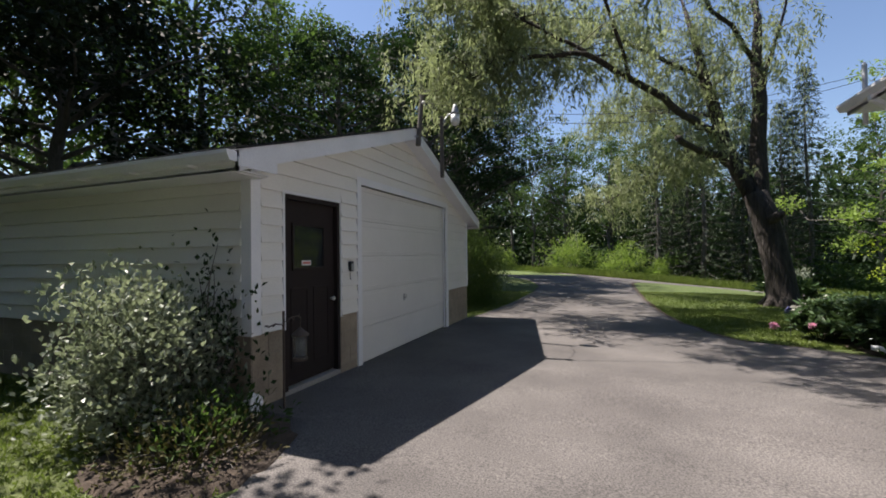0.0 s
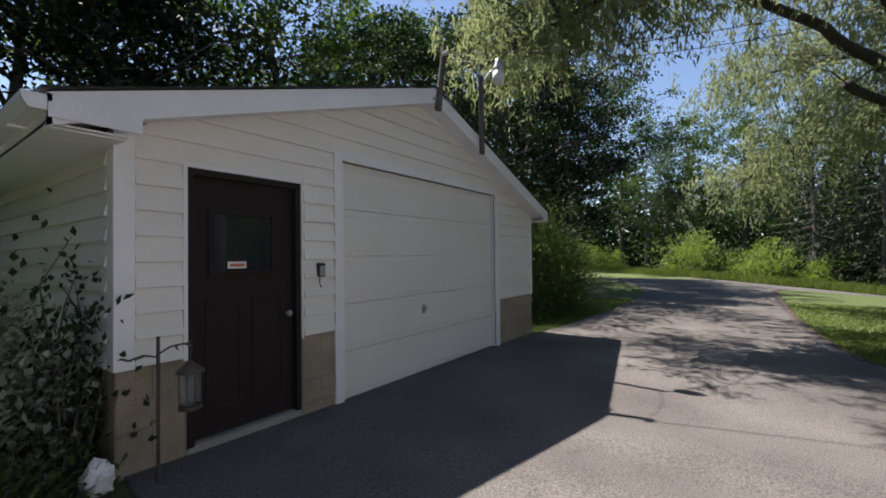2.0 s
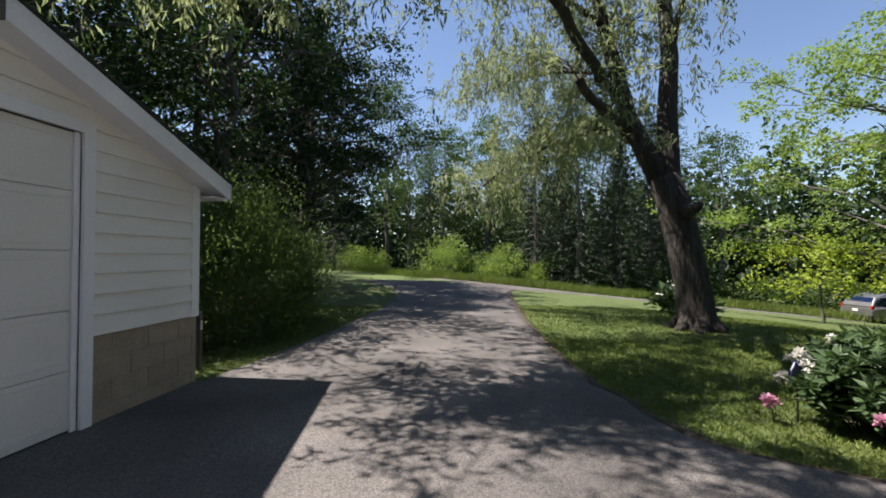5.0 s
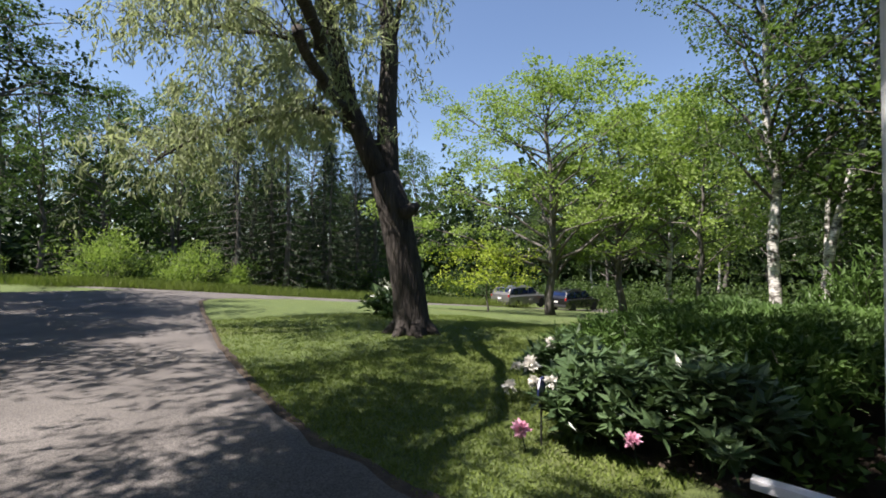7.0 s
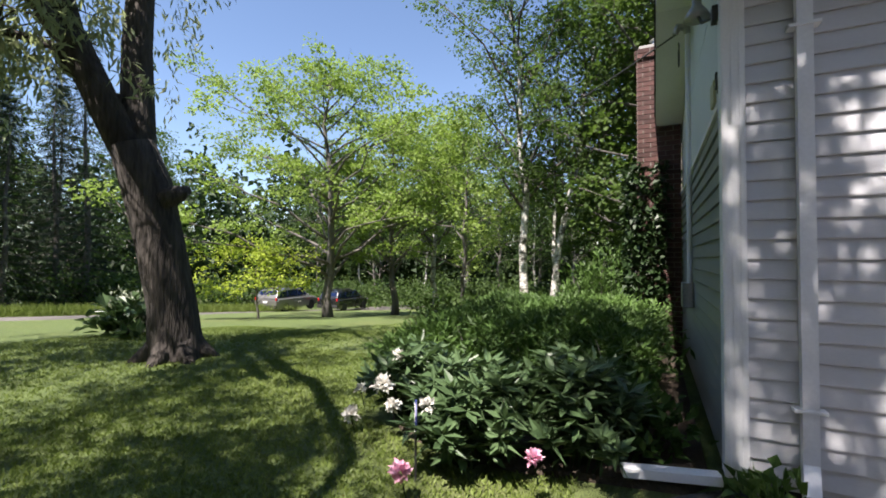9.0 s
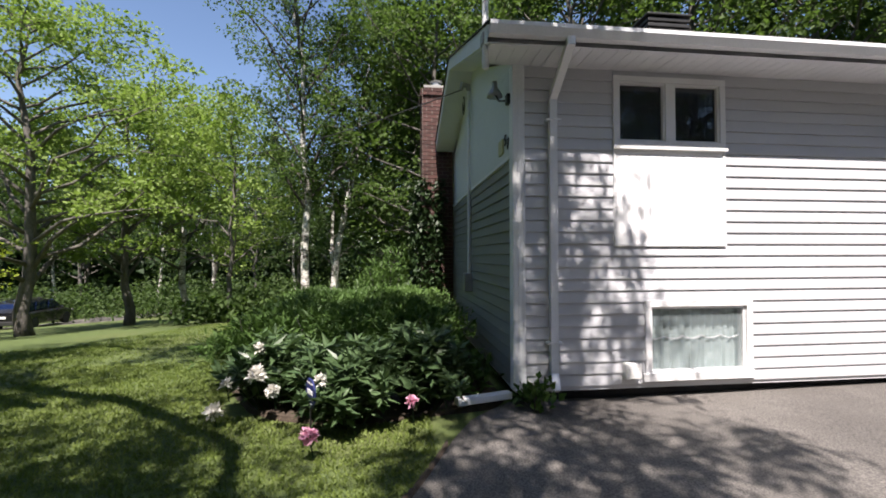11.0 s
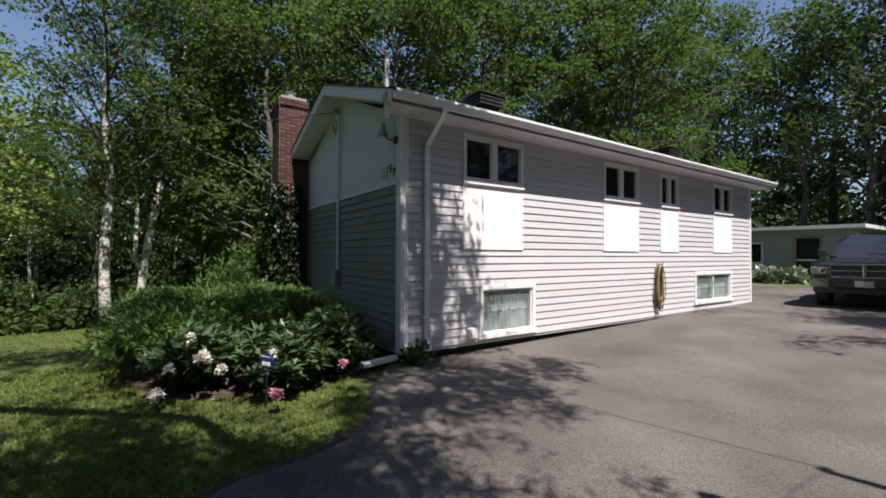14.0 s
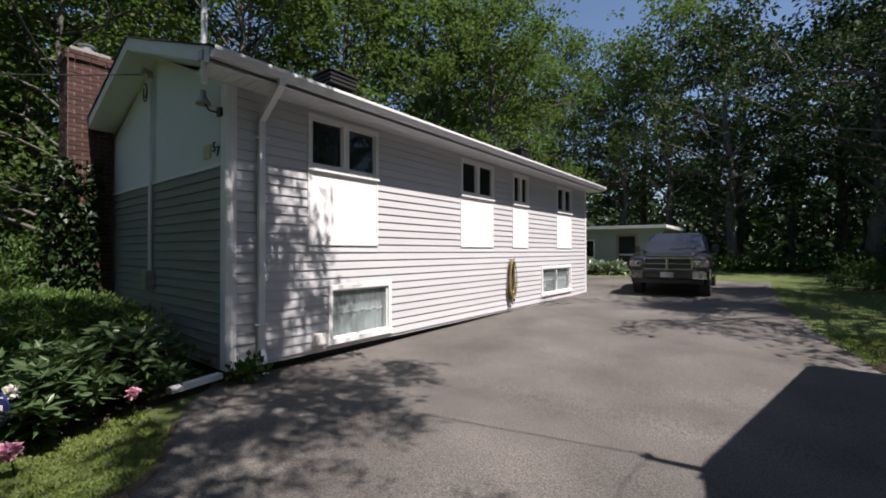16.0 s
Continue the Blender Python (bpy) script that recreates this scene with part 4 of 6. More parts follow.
def house_fittings():
    y = 7.17
    ds = bmesh.new()
    def rect(bm, p, q, w=0.075, d=0.055):
        p, q = Vector(p), Vector(q)
        ax = (q - p).normalized()
        sx = Vector((0, 1, 0))
        sy = ax.cross(sx).normalized()
        vs = []
        for c in (p, q):
            vs.append([bm.verts.new(c + sx * a * w / 2 + sy * b * d / 2) for a, b in ((-1, -1), (1, -1), (1, 1), (-1, 1))])
        bm.faces.new(vs[0])
        bm.faces.new(vs[1][::-1])
        for i in range(4):
            j = (i + 1) % 4
            bm.faces.new((vs[0][i], vs[0][j], vs[1][j], vs[1][i]))
    rect(ds, (3.74, y, 3.44), (3.74, y, 3.33))
    rect(ds, (3.74, y, 3.35), (HX - 0.06, y, 3.02))
    rect(ds, (HX - 0.06, y, 3.05), (HX - 0.06, y, 0.30))
    rect(ds, (HX - 0.06, y, 0.33), (HX - 0.16, y + 0.02, 0.19))
    spout = part("downspout", ds, "fascia", house, "white rectangular downspout")
    for z in (0.62, 2.8):
        part("strap", block(HX - 0.095, HX - 0.018, y - 0.075, y + 0.075, z, z + 0.02, 0.003), "fascia", spout)
    con = bmesh.new()
    tube(con, [(6.5, HY1 + 0.05, 1.1), (6.5, HY1 + 0.05, 4.0)], 0.026, 10)
    conduit = part("conduit", con, "fascia", house, "painted service conduit on the gable")
    part("meter_box", block(6.42, 6.60, HY1 + 0.018, HY1 + 0.13, 0.95, 1.22, 0.01), "steel", house, "grey meter box")
    part("weather_head", pipe([(6.5, HY1 + 0.05, 3.98), (6.5, HY1 + 0.06, 4.06), (6.5, HY1 + 0.14, 4.08), (6.5, HY1 + 0.17, 4.0)], [0.03, 0.045, 0.045, 0.03], 10), "steel", house)
    loop = bmesh.new()
    for k, r in enumerate((0.10, 0.13)):
        tube(loop, [(6.42 - r * 0.6 * math.sin(a), HY1 + 0.14, 3.86 - r + r * math.cos(a)) for a in np.linspace(-0.4, 5.2, 18)], 0.007, 6)
    part("drip_loop", loop, "cable", house)
    lampx = 4.55
    fl = part("flood_lamp", pipe([(lampx, HY1 + 0.12, 3.16), (lampx, HY1 + 0.12, 3.20), (lampx, HY1 + 0.12, 3.26), (lampx, HY1 + 0.12, 3.32)], [0.085, 0.07, 0.03, 0.03], 14), "steel", house, "outdoor lamp under the eave", smooth=True)
    part("lamp_arm", pipe([(4.55, HY1 + 0.12, 3.2), (4.45, HY1 + 0.1, 3.08), (4.36, HY1 + 0.06, 3.05), (4.32, HY1 + 0.02, 3.06)], 0.010, 8), "cable", fl)
    part("lamp_base", block(4.28, 4.36, HY1 + 0.003, HY1 + 0.06, 3.0, 3.1, 0.008), "black", fl)
    mast = part("roof_mast", pipe([(3.99, 7.88, 3.2), (3.99, 7.88, 4.02), (3.99, 7.88, 4.06)], [0.03, 0.03, 0.012], 12), "fascia", house, "white pipe mast at the eave corner")
    part("mast_clamp", block(3.94, 4.04, 7.84, 7.92, 3.42, 3.52, 0.006), "steel", mast)
    plaque = part("plaque", block(4.62, 4.80, HY1 + 0.001, HY1 + 0.02, 2.58, 2.74, 0.004), "plaque", house, "faded yellow plaque")
    for ch, x, z in (("5", 4.52, 2.64), ("7", 4.42, 2.58)):
        cu = bpy.data.curves.new("numeral", "FONT")
        cu.body, cu.size, cu.extrude = ch, 0.16, 0.006
        tmp = bpy.data.objects.new("numeral", cu)
        me = bpy.data.meshes.new_from_object(tmp)
        me.transform(Matrix.Translation((x + 0.05, HY1 + 0.012, z)) @ Euler((radians(90), 0, radians(180))).to_matrix().to_4x4())
        me.transform(Matrix.Translation(-ORIGIN[house]))
        me.materials.clear()
        finish("numeral", me, "black", house, "dark house numeral", False)
        bpy.data.objects.remove(tmp)
    vent = part("dryer_vent", block(HX - 0.10, HX - 0.014, 6.28, 6.45, 0.25, 0.41, 0.02), "white_plastic", house, "white dryer vent hood")
    part("vent_flap", block(HX - 0.106, HX - 0.099, 6.30, 6.43, 0.26, 0.37, 0.003), "white_plastic", vent)
    for (x, y, z) in ((4.8, 5.65, 3.98), (4.9, -0.4, 3.97)):
        rv = part("roof_vent", block(x - 0.18, x + 0.18, y - 0.20, y + 0.20, z - 0.32, z + 0.12, 0.01), "black", house, "black louvred roof vent")
        for k in range(3):
            part("louvre", block(x - 0.23, x + 0.23, y - 0.25, y + 0.25, z + 0.0 + k * 0.062, z + 0.04 + k * 0.062, 0.006), "black", rv)
        part("vent_cap", block(x - 0.25, x + 0.25, y - 0.27, y + 0.27, z + 0.185, z + 0.21, 0.008), "black", rv)
    # chimney
    cx0, cx1, cy0, cy1 = 8.44, 9.06, HY1 + 0.02, HY1 + 0.62
    ch = bmesh.new()
    box(ch, cx0, cx1, cy0, cy1, -0.3, 4.78, 0.006)
    chim = part("chimney", ch, "mortar", house, "weathered red brick chimney with pale mortar")
    brick_faces(chim, cx0, cx1, cy0, cy1)
    part("chimney_cap", block(cx0 + 0.03, cx1 - 0.03, cy0 + 0.03, cy1 - 0.03, 4.80, 4.86, 0.01), "concrete", chim)
    part("flue", pipe([(cx0 + 0.3, cy0 + 0.3, 4.85), (cx0 + 0.3, cy0 + 0.3, 5.0), (cx0 + 0.3, cy0 + 0.3, 5.02)], [0.1, 0.1, 0.13], 14), "steel", chim)


house_fittings()

service = thing("service_cable", (6.5, HY1 + 0.2, 4.0), "black service cable slung from the gable to the trees", "cable")
a, b = Vector((6.5, HY1 + 0.16, 4.0)), Vector((22, 21, 7.0))
part("strand", pipe([a.lerp(b, k / 24) + Vector((0, 0, -0.9 * 4 * (k / 24) * (1 - k / 24))) for k in range(25)], 0.010, 6), "cable", service)

# ---- shed behind the yard ----
shed = thing("shed", (6.5, -14.0, 0.3), "low outbuilding, walls toned dark for tree shade, with a flat roof and dark door", "shed")
SY = -12.4
part("front_wall", wall_with_holes("x", SY - 0.15, SY, 3.75, 11.0, 0.2, 2.62, [(4.9, 5.85, 0.36, 2.32), (7.0, 7.8, 1.2, 2.05)]), "shed_wall", shed)
part("side_wall", block(3.75, 3.9, -17, SY - 0.15, 0.2, 2.6), "shed_wall", shed)
part("side_wall", block(10.85, 11.0, -17, SY - 0.15, 0.2, 2.6), "shed_wall", shed)
part("back_wall", block(3.9, 10.85, -17, -16.85, 0.2, 2.6), "shed_wall", shed)
part("roof", solid([(3.55, 2.60), (11.2, 2.66), (11.2, 2.80), (3.55, 2.74)], "y", -17.3, SY + 0.35), "fascia", shed, "white edged flat roof")
sd = part("door", block(4.98, 5.77, SY - 0.09, SY - 0.05, 0.38, 2.24, 0.004), "door", shed, "dark screen door")
fr = bmesh.new()
box(fr, 4.86, 4.98, SY - 0.1, SY + 0.02, 0.36, 2.34, 0.004)
box(fr, 5.77, 5.89, SY - 0.1, SY + 0.02, 0.36, 2.34, 0.004)
box(fr, 4.98, 5.77, SY - 0.1, SY + 0.02, 2.24, 2.34, 0.004)
part("door_frame", fr, "block", shed)
part("pane", block(5.08, 5.67, SY - 0.05, SY - 0.043, 1.36, 2.14), "glass", sd)
part("pane", block(5.08, 5.67, SY - 0.05, SY - 0.043, 0.62, 1.28), "glass", sd)
part("mid_rail", block(5.0, 5.75, SY - 0.05, SY - 0.035, 1.28, 1.36, 0.003), "frame", sd)
sw = part("window", block(7.0, 7.8, SY - 0.08, SY - 0.06, 1.2, 2.05), "glass", shed)
bmw = bmesh.new()
for b4 in ((6.95, 7.02, 1.15, 2.1), (7.78, 7.85, 1.15, 2.1), (7.02, 7.78, 2.03, 2.1), (7.02, 7.78, 1.15, 1.22)):
    box(bmw, b4[0], b4[1], SY - 0.08, SY + 0.02, b4[2], b4[3], 0.004)
part("window_frame", bmw, "frame", shed)

# ---- plants ----
def unit(a):
    return a / np.maximum(np.linalg.norm(a, axis=1, keepdims=True), 1e-6)


def leaves_np(rng, pts, length, width, droop=0.2, along_dir=None, spread=1.0, fold=0.25):
    """Folded pointed leaves at points: each is two triangles along its midrib."""
    n = len(pts)
    d = rng.normal(size=(n, 3)) * spread
    if along_dir is not None:
        d = d + along_dir
    d[:, 2] -= droop
    d = unit(d)
    up = rng.normal(size=(n, 3)) * 0.55 + np.array([0, 0, 1.0])
    s = unit(np.cross(d, up))
    nrm = np.cross(s, d)
    L = (length * rng.uniform(0.65, 1.3, n))[:, None]
    W = (width * rng.uniform(0.65, 1.3, n))[:, None]
    base = pts
    tip = pts + d * L
    mid = pts + d * L * 0.45
    left, right = mid + s * W / 2 + nrm * W * fold, mid - s * W / 2 + nrm * W * fold
    v = np.stack([base, right, tip, left], axis=1).reshape(-1, 3)
    i = np.arange(n)[:, None] * 4
    f = np.concatenate([i + np.array([[0, 1, 2]]), i + np.array([[0, 2, 3]])], axis=0)
    return v, f


def foliage(name, rng, pts, length, width, material, parent=None, label="", **k):
    v, f = leaves_np(rng, np.asarray(pts, dtype=float), length, width, **k)
    ob = raw(name, v, f, material, parent, label)
    if parent is not None and len(pts) > 150:
        ob["kind"] = "stuff"
    return ob


def wood(name, tubes, material, parent, n=8):
    vs, fs = [], []
    for pts, radii in tubes:
        v, f = tube_np(pts, radii, n if radii[0] > 0.06 else (5 if radii[0] > 0.03 else 3), radii[0] > 0.06)
        o = len(vs)
        vs += v
        fs += [tuple(i + o for i in q) for q in f]
    return raw_ngon(name, vs, fs, material, parent)


def raw_ngon(name, vs, fs, material, parent, label="", smooth=True):
    o = ORIGIN[parent] if parent is not None else Vector((0, 0, 0))
    me = bpy.data.meshes.new(name)
    me.from_pydata([tuple(Vector(v) - o) for v in vs], [], fs)
    return finish(name, me, material, parent, label, smooth)


def bend(rng, a, b, n, wobble, arch=0.0):
    a, b = np.array(a, float), np.array(b, float)
    length = np.linalg.norm(b - a)
    out = []
    off = np.zeros(3)
    for i in range(n + 1):
        t = i / n
        if 0 < i < n:
            off = off * 0.6 + rng.normal(size=3) * wobble * length
        p = a + (b - a) * t + off * (1 if i < n else 0.0)
        p[2] += arch * length * math.sin(math.pi * t)
        out.append(p)
    return out


def around(rng, centres, count, radius, squash=0.7):
    c = np.repeat(np.asarray(centres, float), count, axis=0)
    g = rng.normal(size=c.shape) * radius
    g[:, 2] *= squash
    return c + g


def sprays(rng, centres, out, per, radius, squash):
    """Leaf points gathered in flat sprays round twig ends, each tilted outwards and down, with the way its leaves point."""
    n = len(centres)
    c = np.repeat(np.asarray(centres, float), per, axis=0)
    size = np.repeat(radius * rng.uniform(0.55, 1.25, n), per)[:, None]
    tilt = np.repeat(rng.normal(size=(n, 2)) * 0.25 - 0.22 * np.asarray(out)[:, :2], per, axis=0)
    ang, r = rng.uniform(0, 2 * math.pi, n * per), rng.uniform(0, 1, n * per) ** 0.6
    d = np.stack([np.cos(ang) * r, np.sin(ang) * r, np.zeros(n * per)], axis=1)
    d[:, 2] = (d[:, :2] * tilt).sum(axis=1) + rng.normal(size=n * per) * 0.16 * squash
    return c + d * size, d


def broadleaf(name, seed, at, height, trunk_r, crown_from, crown_r, limbs, per, leaf, bark, material, label, category="tree",
              lean=(0, 0), group="", width=0.55, cluster=0.5, shape=1.0, droop=0.25, top=0.35, squash=1.0, rise=(0.1, 0.55), bare=0.0, twigs=3):
    """A tree: a tapered bent trunk, limbs that fork twice, and a crown of leaves in flat sprays at the twig ends."""
    rng = np.random.default_rng(seed)
    x, y, z = at
    tree = thing(name, at, label, category, group)
    trunk_pts = bend(rng, (x, y, z - 0.2), (x + lean[0], y + lean[1], z + height * 0.93), 9, 0.012)
    stem = [(trunk_pts, [trunk_r * 1.25] + [trunk_r * (1 - 0.9 * i / 9) for i in range(1, 10)])]
    arms, centres, out = [], [], []
    for k in range(limbs):
        u = (k + rng.uniform(0, 1)) / limbs
        h = crown_from + (height * 0.93 - crown_from) * u
        tt = h / (height * 0.93) * 9
        i = min(int(tt), 8)
        p = trunk_pts[i] + (trunk_pts[i + 1] - trunk_pts[i]) * (tt - i)
        ang = k * 2.4 + rng.uniform(-0.5, 0.5)
        prof = math.sin(math.pi * min(1, 0.18 + 0.82 * u) ** shape) * (1 - top * u) + 0.12
        reach = crown_r * prof * rng.uniform(0.7, 1.25)
        e = p + np.array([math.cos(ang) * reach, math.sin(ang) * reach, reach * rng.uniform(*rise)])
        path = bend(rng, p, e, 5, 0.03, 0.05)
        r0 = trunk_r * (0.14 + 0.24 * (1 - u))
        arms.append((path, [r0 * (1 - 0.85 * j / 5) for j in range(6)]))
        heading = (e - p) / max(np.linalg.norm(e - p), 0.01)
        for j in (2, 3, 4, 5):
            side = rng.normal(size=3) * np.array([1, 1, 0.55])
            q = path[j] + (side / np.linalg.norm(side) * 0.75 + heading * 0.5 + np.array([0, 0, 0.12])) * (0.25 + 0.2 * reach) * rng.uniform(0.6, 1.1)
            arms.append(([path[j], (path[j] + q) / 2 + rng.normal(size=3) * 0.04, q], [r0 * 0.32, r0 * 0.2, r0 * 0.07]))
            for f in range(twigs):
                w = path[j] + (q - path[j]) * rng.uniform(0.4, 1.0)
                tip = w + rng.normal(size=3) * np.array([1, 1, 0.6]) * cluster * 0.55 + heading * cluster * 0.4
                if rng.uniform() < 0.35:
                    arms.append(([w, tip], [r0 * 0.1 + 0.003, 0.003]))
                if bare and u > 0.72 and rng.uniform() < bare:
                    continue
                centres.append(tip)
                out.append(heading)
    wood("trunk", stem, bark, tree, 10)
    wood("branchwork", arms, "twig" if bark == "birch" else bark, tree)
    pts, way = sprays(rng, centres, out, per, cluster, squash)
    foliage("crown", rng, pts, leaf, leaf * width, material, tree, along_dir=way * 0.9, spread=0.45, droop=droop * 0.5)
    return tree


def conifer(name, seed, at, height, trunk_r, radius, material, label, group="", per=10):
    rng = np.random.default_rng(seed)
    x, y, z = at
    tree = thing(name, at, label, "tree", group)
    pts = bend(rng, (x, y, z - 0.2), (x, y, z + height), 8, 0.004)
    tubes = [(pts, [trunk_r * (1 - 0.95 * i / 8) for i in range(9)])]
    cents, dirs = [], []
    tiers = int(height / 0.42)
    for k in range(tiers):
        u = k / tiers
        h = 0.6 + (height - 0.7) * u
        reach = radius * (1 - u) ** 0.85 * rng.uniform(0.8, 1.1) + 0.12
        for b in range(7):
            ang = b * 0.9 + k * 1.3 + rng.uniform(-0.3, 0.3)
            d = np.array([math.cos(ang), math.sin(ang), -0.18])
            tubes.append(([np.array([x, y, z + h]), np.array([x, y, z + h]) + d * reach * 0.55 + np.array([0, 0, -0.02]), np.array([x, y, z + h]) + d * reach], [0.02, 0.012, 0.004]))
            for t in np.linspace(0.2, 1.0, 6):
                cents.append(np.array([x, y, z + h]) + d * reach * t)
                dirs.append(d)
    wood("trunk", tubes, "bark_grey", tree, 6)
    c = np.repeat(np.array(cents), per, axis=0) + rng.normal(size=(len(cents) * per, 3)) * np.array([0.10, 0.10, 0.06])
    foliage("crown", rng, c, 0.26, 0.05, material, tree, along_dir=np.repeat(np.array(dirs), per, axis=0) * 1.0, spread=0.5, droop=0.25)
    return tree


# ---- the large willow by the lawn edge ----
def willow():
    rng = np.random.default_rng(11)
    tree = thing("willow", (5.05, 14.35, gz(5.05, 14.35)), "large old willow with dark furrowed double trunk on the lawn", "tree")
    z0 = gz(5.05, 14.35)
    V = lambda *a: np.array(a, float)
    main = [V(5.07, 14.35, z0 - 0.2), V(5.05, 14.35, z0 + 0.1), V(5.0, 14.38, 0.8), V(4.85, 14.45, 1.7), V(4.72, 14.55, 2.5), V(4.55, 14.65, 3.1)]
    tubes = [(main, [0.48, 0.38, 0.33, 0.32, 0.33, 0.29])]
    thick, twigs = [], []
    for k in range(7):
        a = k * 0.9
        tubes.append(([V(5.05 + 0.1 * math.cos(a), 14.35 + 0.1 * math.sin(a), 0.5), V(5.05 + 0.30 * math.cos(a), 14.35 + 0.30 * math.sin(a), 0.12),
                       V(5.05 + 0.62 * math.cos(a), 14.35 + 0.62 * math.sin(a), z0 - 0.08)], [0.12, 0.14, 0.05]))
    left = [V(4.62, 14.6, 2.7), V(4.25, 14.85, 3.7), V(3.95, 15.1, 4.6), V(3.8, 15.3, 5.6), V(3.55, 15.5, 6.8), V(3.3, 15.6, 8.2), V(3.0, 15.8, 9.6)]
    right = [V(4.65, 14.6, 2.5), V(4.68, 14.75, 3.4), V(4.7, 14.85, 4.6), V(4.8, 14.95, 5.8), V(4.8, 15.2, 7.0), V(4.95, 15.5, 8.4), V(4.7, 15.6, 10.0)]
    tubes += [(left, [0.23, 0.21, 0.19, 0.17, 0.14, 0.10, 0.03]), (right, [0.25, 0.23, 0.2, 0.18, 0.15, 0.1, 0.03])]
    limb_a = [V(3.92, 15.1, 4.8), V(3.2, 14.2, 5.05), V(2.6, 13.0, 5.1), V(2.05, 11.9, 5.2), V(1.2, 11.0, 5.5), V(0.3, 10.3, 5.9), V(-0.8, 10.0, 5.9), V(-2.2, 9.9, 5.7), V(-3.6, 10.1, 5.45)]
    limb_b = [V(4.0, 15.0, 4.4), V(3.4, 14.3, 4.25), V(2.9, 13.4, 4.2), V(2.35, 12.4, 4.35)]
    limb_c = [V(4.45, 14.75, 3.7), V(4.05, 15.0, 3.9), V(3.75, 15.2, 4.35), V(3.2, 15.6, 4.4), V(2.3, 16.0, 4.15), V(1.3, 16.4, 3.7), V(0.6, 16.7, 3.2)]
    limb_d = [V(0.3, 10.3, 5.9), V(-0.7, 10.1, 6.6), V(-1.8, 10.0, 7.3), V(-3.2, 10.2, 7.8)]
    limb_j = [V(-1.8, 10.0, 7.3), V(-1.9, 8.9, 7.9), V(-1.3, 7.7, 8.2)]
    limb_e = [V(1.2, 11.0, 5.5), V(0.7, 9.6, 6.7), V(0.45, 8.3, 7.7), V(0.5, 7.4, 8.1)]
    limb_f = [V(4.8, 14.95, 5.8), V(5.0, 14.8, 7.0), V(5.3, 14.4, 8.2), V(5.2, 14.0, 9.2)]
    limb_g = [V(3.55, 15.5, 6.8), V(2.0, 14.8, 7.6), V(0.8, 14.0, 8.0), V(-0.8, 13.3, 7.8), V(-2.8, 13.0, 7.6)]
    limb_h = [V(3.8, 15.3, 5.6), V(2.6, 16.4, 6.2), V(1.6, 17.4, 6.5), V(0.8, 18.0, 6.3)]
    limb_i = [V(4.8, 15.2, 7.0), V(3.4, 13.6, 8.0), V(2.7, 12.4, 8.6), V(2.2, 10.8, 8.9), V(1.7, 9.4, 9.0)]
    limb_k = [V(0.7, 9.6, 6.7), V(1.4, 9.2, 7.2), V(2.1, 8.9, 7.6), V(2.7, 9.3, 7.9)]
    # limbs l, m and n: added above the view to shade lawn, drive and wall
    limb_l = [V(-0.7, 10.1, 6.6), V(-0.9, 10.8, 7.1), V(-1.0, 11.6, 7.5), V(-1.3, 12.4, 7.8)]
    limb_m = [V(0.45, 8.3, 7.7), V(-0.3, 7.7, 7.7), V(-1.0, 7.1, 7.5), V(-1.5, 6.8, 7.2)]
    limb_n = [V(0.45, 8.3, 7.7), V(0.9, 7.9, 7.6), V(1.2, 7.5, 7.3), V(1.3, 7.2, 6.9)]
    limbs = {"a": limb_a, "b": limb_b, "c": limb_c, "d": limb_d, "e": limb_e, "f": limb_f, "g": limb_g, "h": limb_h, "i": limb_i, "j": limb_j, "k": limb_k, "l": limb_l, "m": limb_m, "n": limb_n}
    size = {"a": 0.125, "b": 0.10, "c": 0.085, "d": 0.05, "e": 0.05, "f": 0.07, "g": 0.07, "h": 0.06, "i": 0.07, "j": 0.035, "k": 0.035, "l": 0.035, "m": 0.03, "n": 0.03}
    for key, pts in limbs.items():
        r = size[key]
        end = 0.75 if key == "b" else 0.15
        fine = []
        for p, q in zip(pts, pts[1:]):
            for j in range(3):
                fine.append(p + (q - p) * j / 3 + rng.normal(size=3) * 0.03)
        fine.append(pts[-1])
        thick.append((fine, [r * (1 - (1 - end) * j / (len(fine) - 1)) for j in range(len(fine))]))
    # drooping strands from the limbs
    strands = []
    def hang(pts, count, reach, drop, back=0.25):
        for _ in range(count):
            s = rng.uniform(back, 1.0) * (len(pts) - 1)
            i = min(int(s), len(pts) - 2)
            p = pts[i] + (pts[i + 1] - pts[i]) * (s - i)
            out = rng.normal(size=3) * reach
            out[2] = abs(out[2]) * 0.6
            q = p + out
            if 9.1 < q[1] < 10.45 and 2.5 < q[0] + 0.544 * (q[2] - 0.3) < 5.1:
                continue  # strands whose shadow would fall on the flower bed are left out
            e = q + rng.normal(size=3) * 0.25 + np.array([0, 0, -drop * rng.uniform(0.4, 1.1)])
            twigs.append(([p, (p + q) / 2 + np.array([0, 0, 0.08]), q], [0.016, 0.011, 0.006]))
            strands.append((q, e))
            for _ in range(3):
                q2 = q + rng.normal(size=3) * 0.35
                strands.append((q2, q2 + rng.normal(size=3) * 0.15 + np.array([0, 0, -drop * rng.uniform(0.3, 1.0)])))
    hang(limb_a, 90, 0.65, 0.9, 0.58)
    hang(limb_j, 28, 0.45, 0.7, 0.6)
    hang(limb_d, 90, 0.65, 0.9, 0.38)
    hang(limb_e, 30, 0.42, 0.8, 0.7)
    hang(limb_g, 85, 0.85, 1.0, 0.1)
    hang(limb_h, 60, 0.9, 1.0, 0.1)
    hang(limb_i, 60, 0.8, 1.0, 0.45)
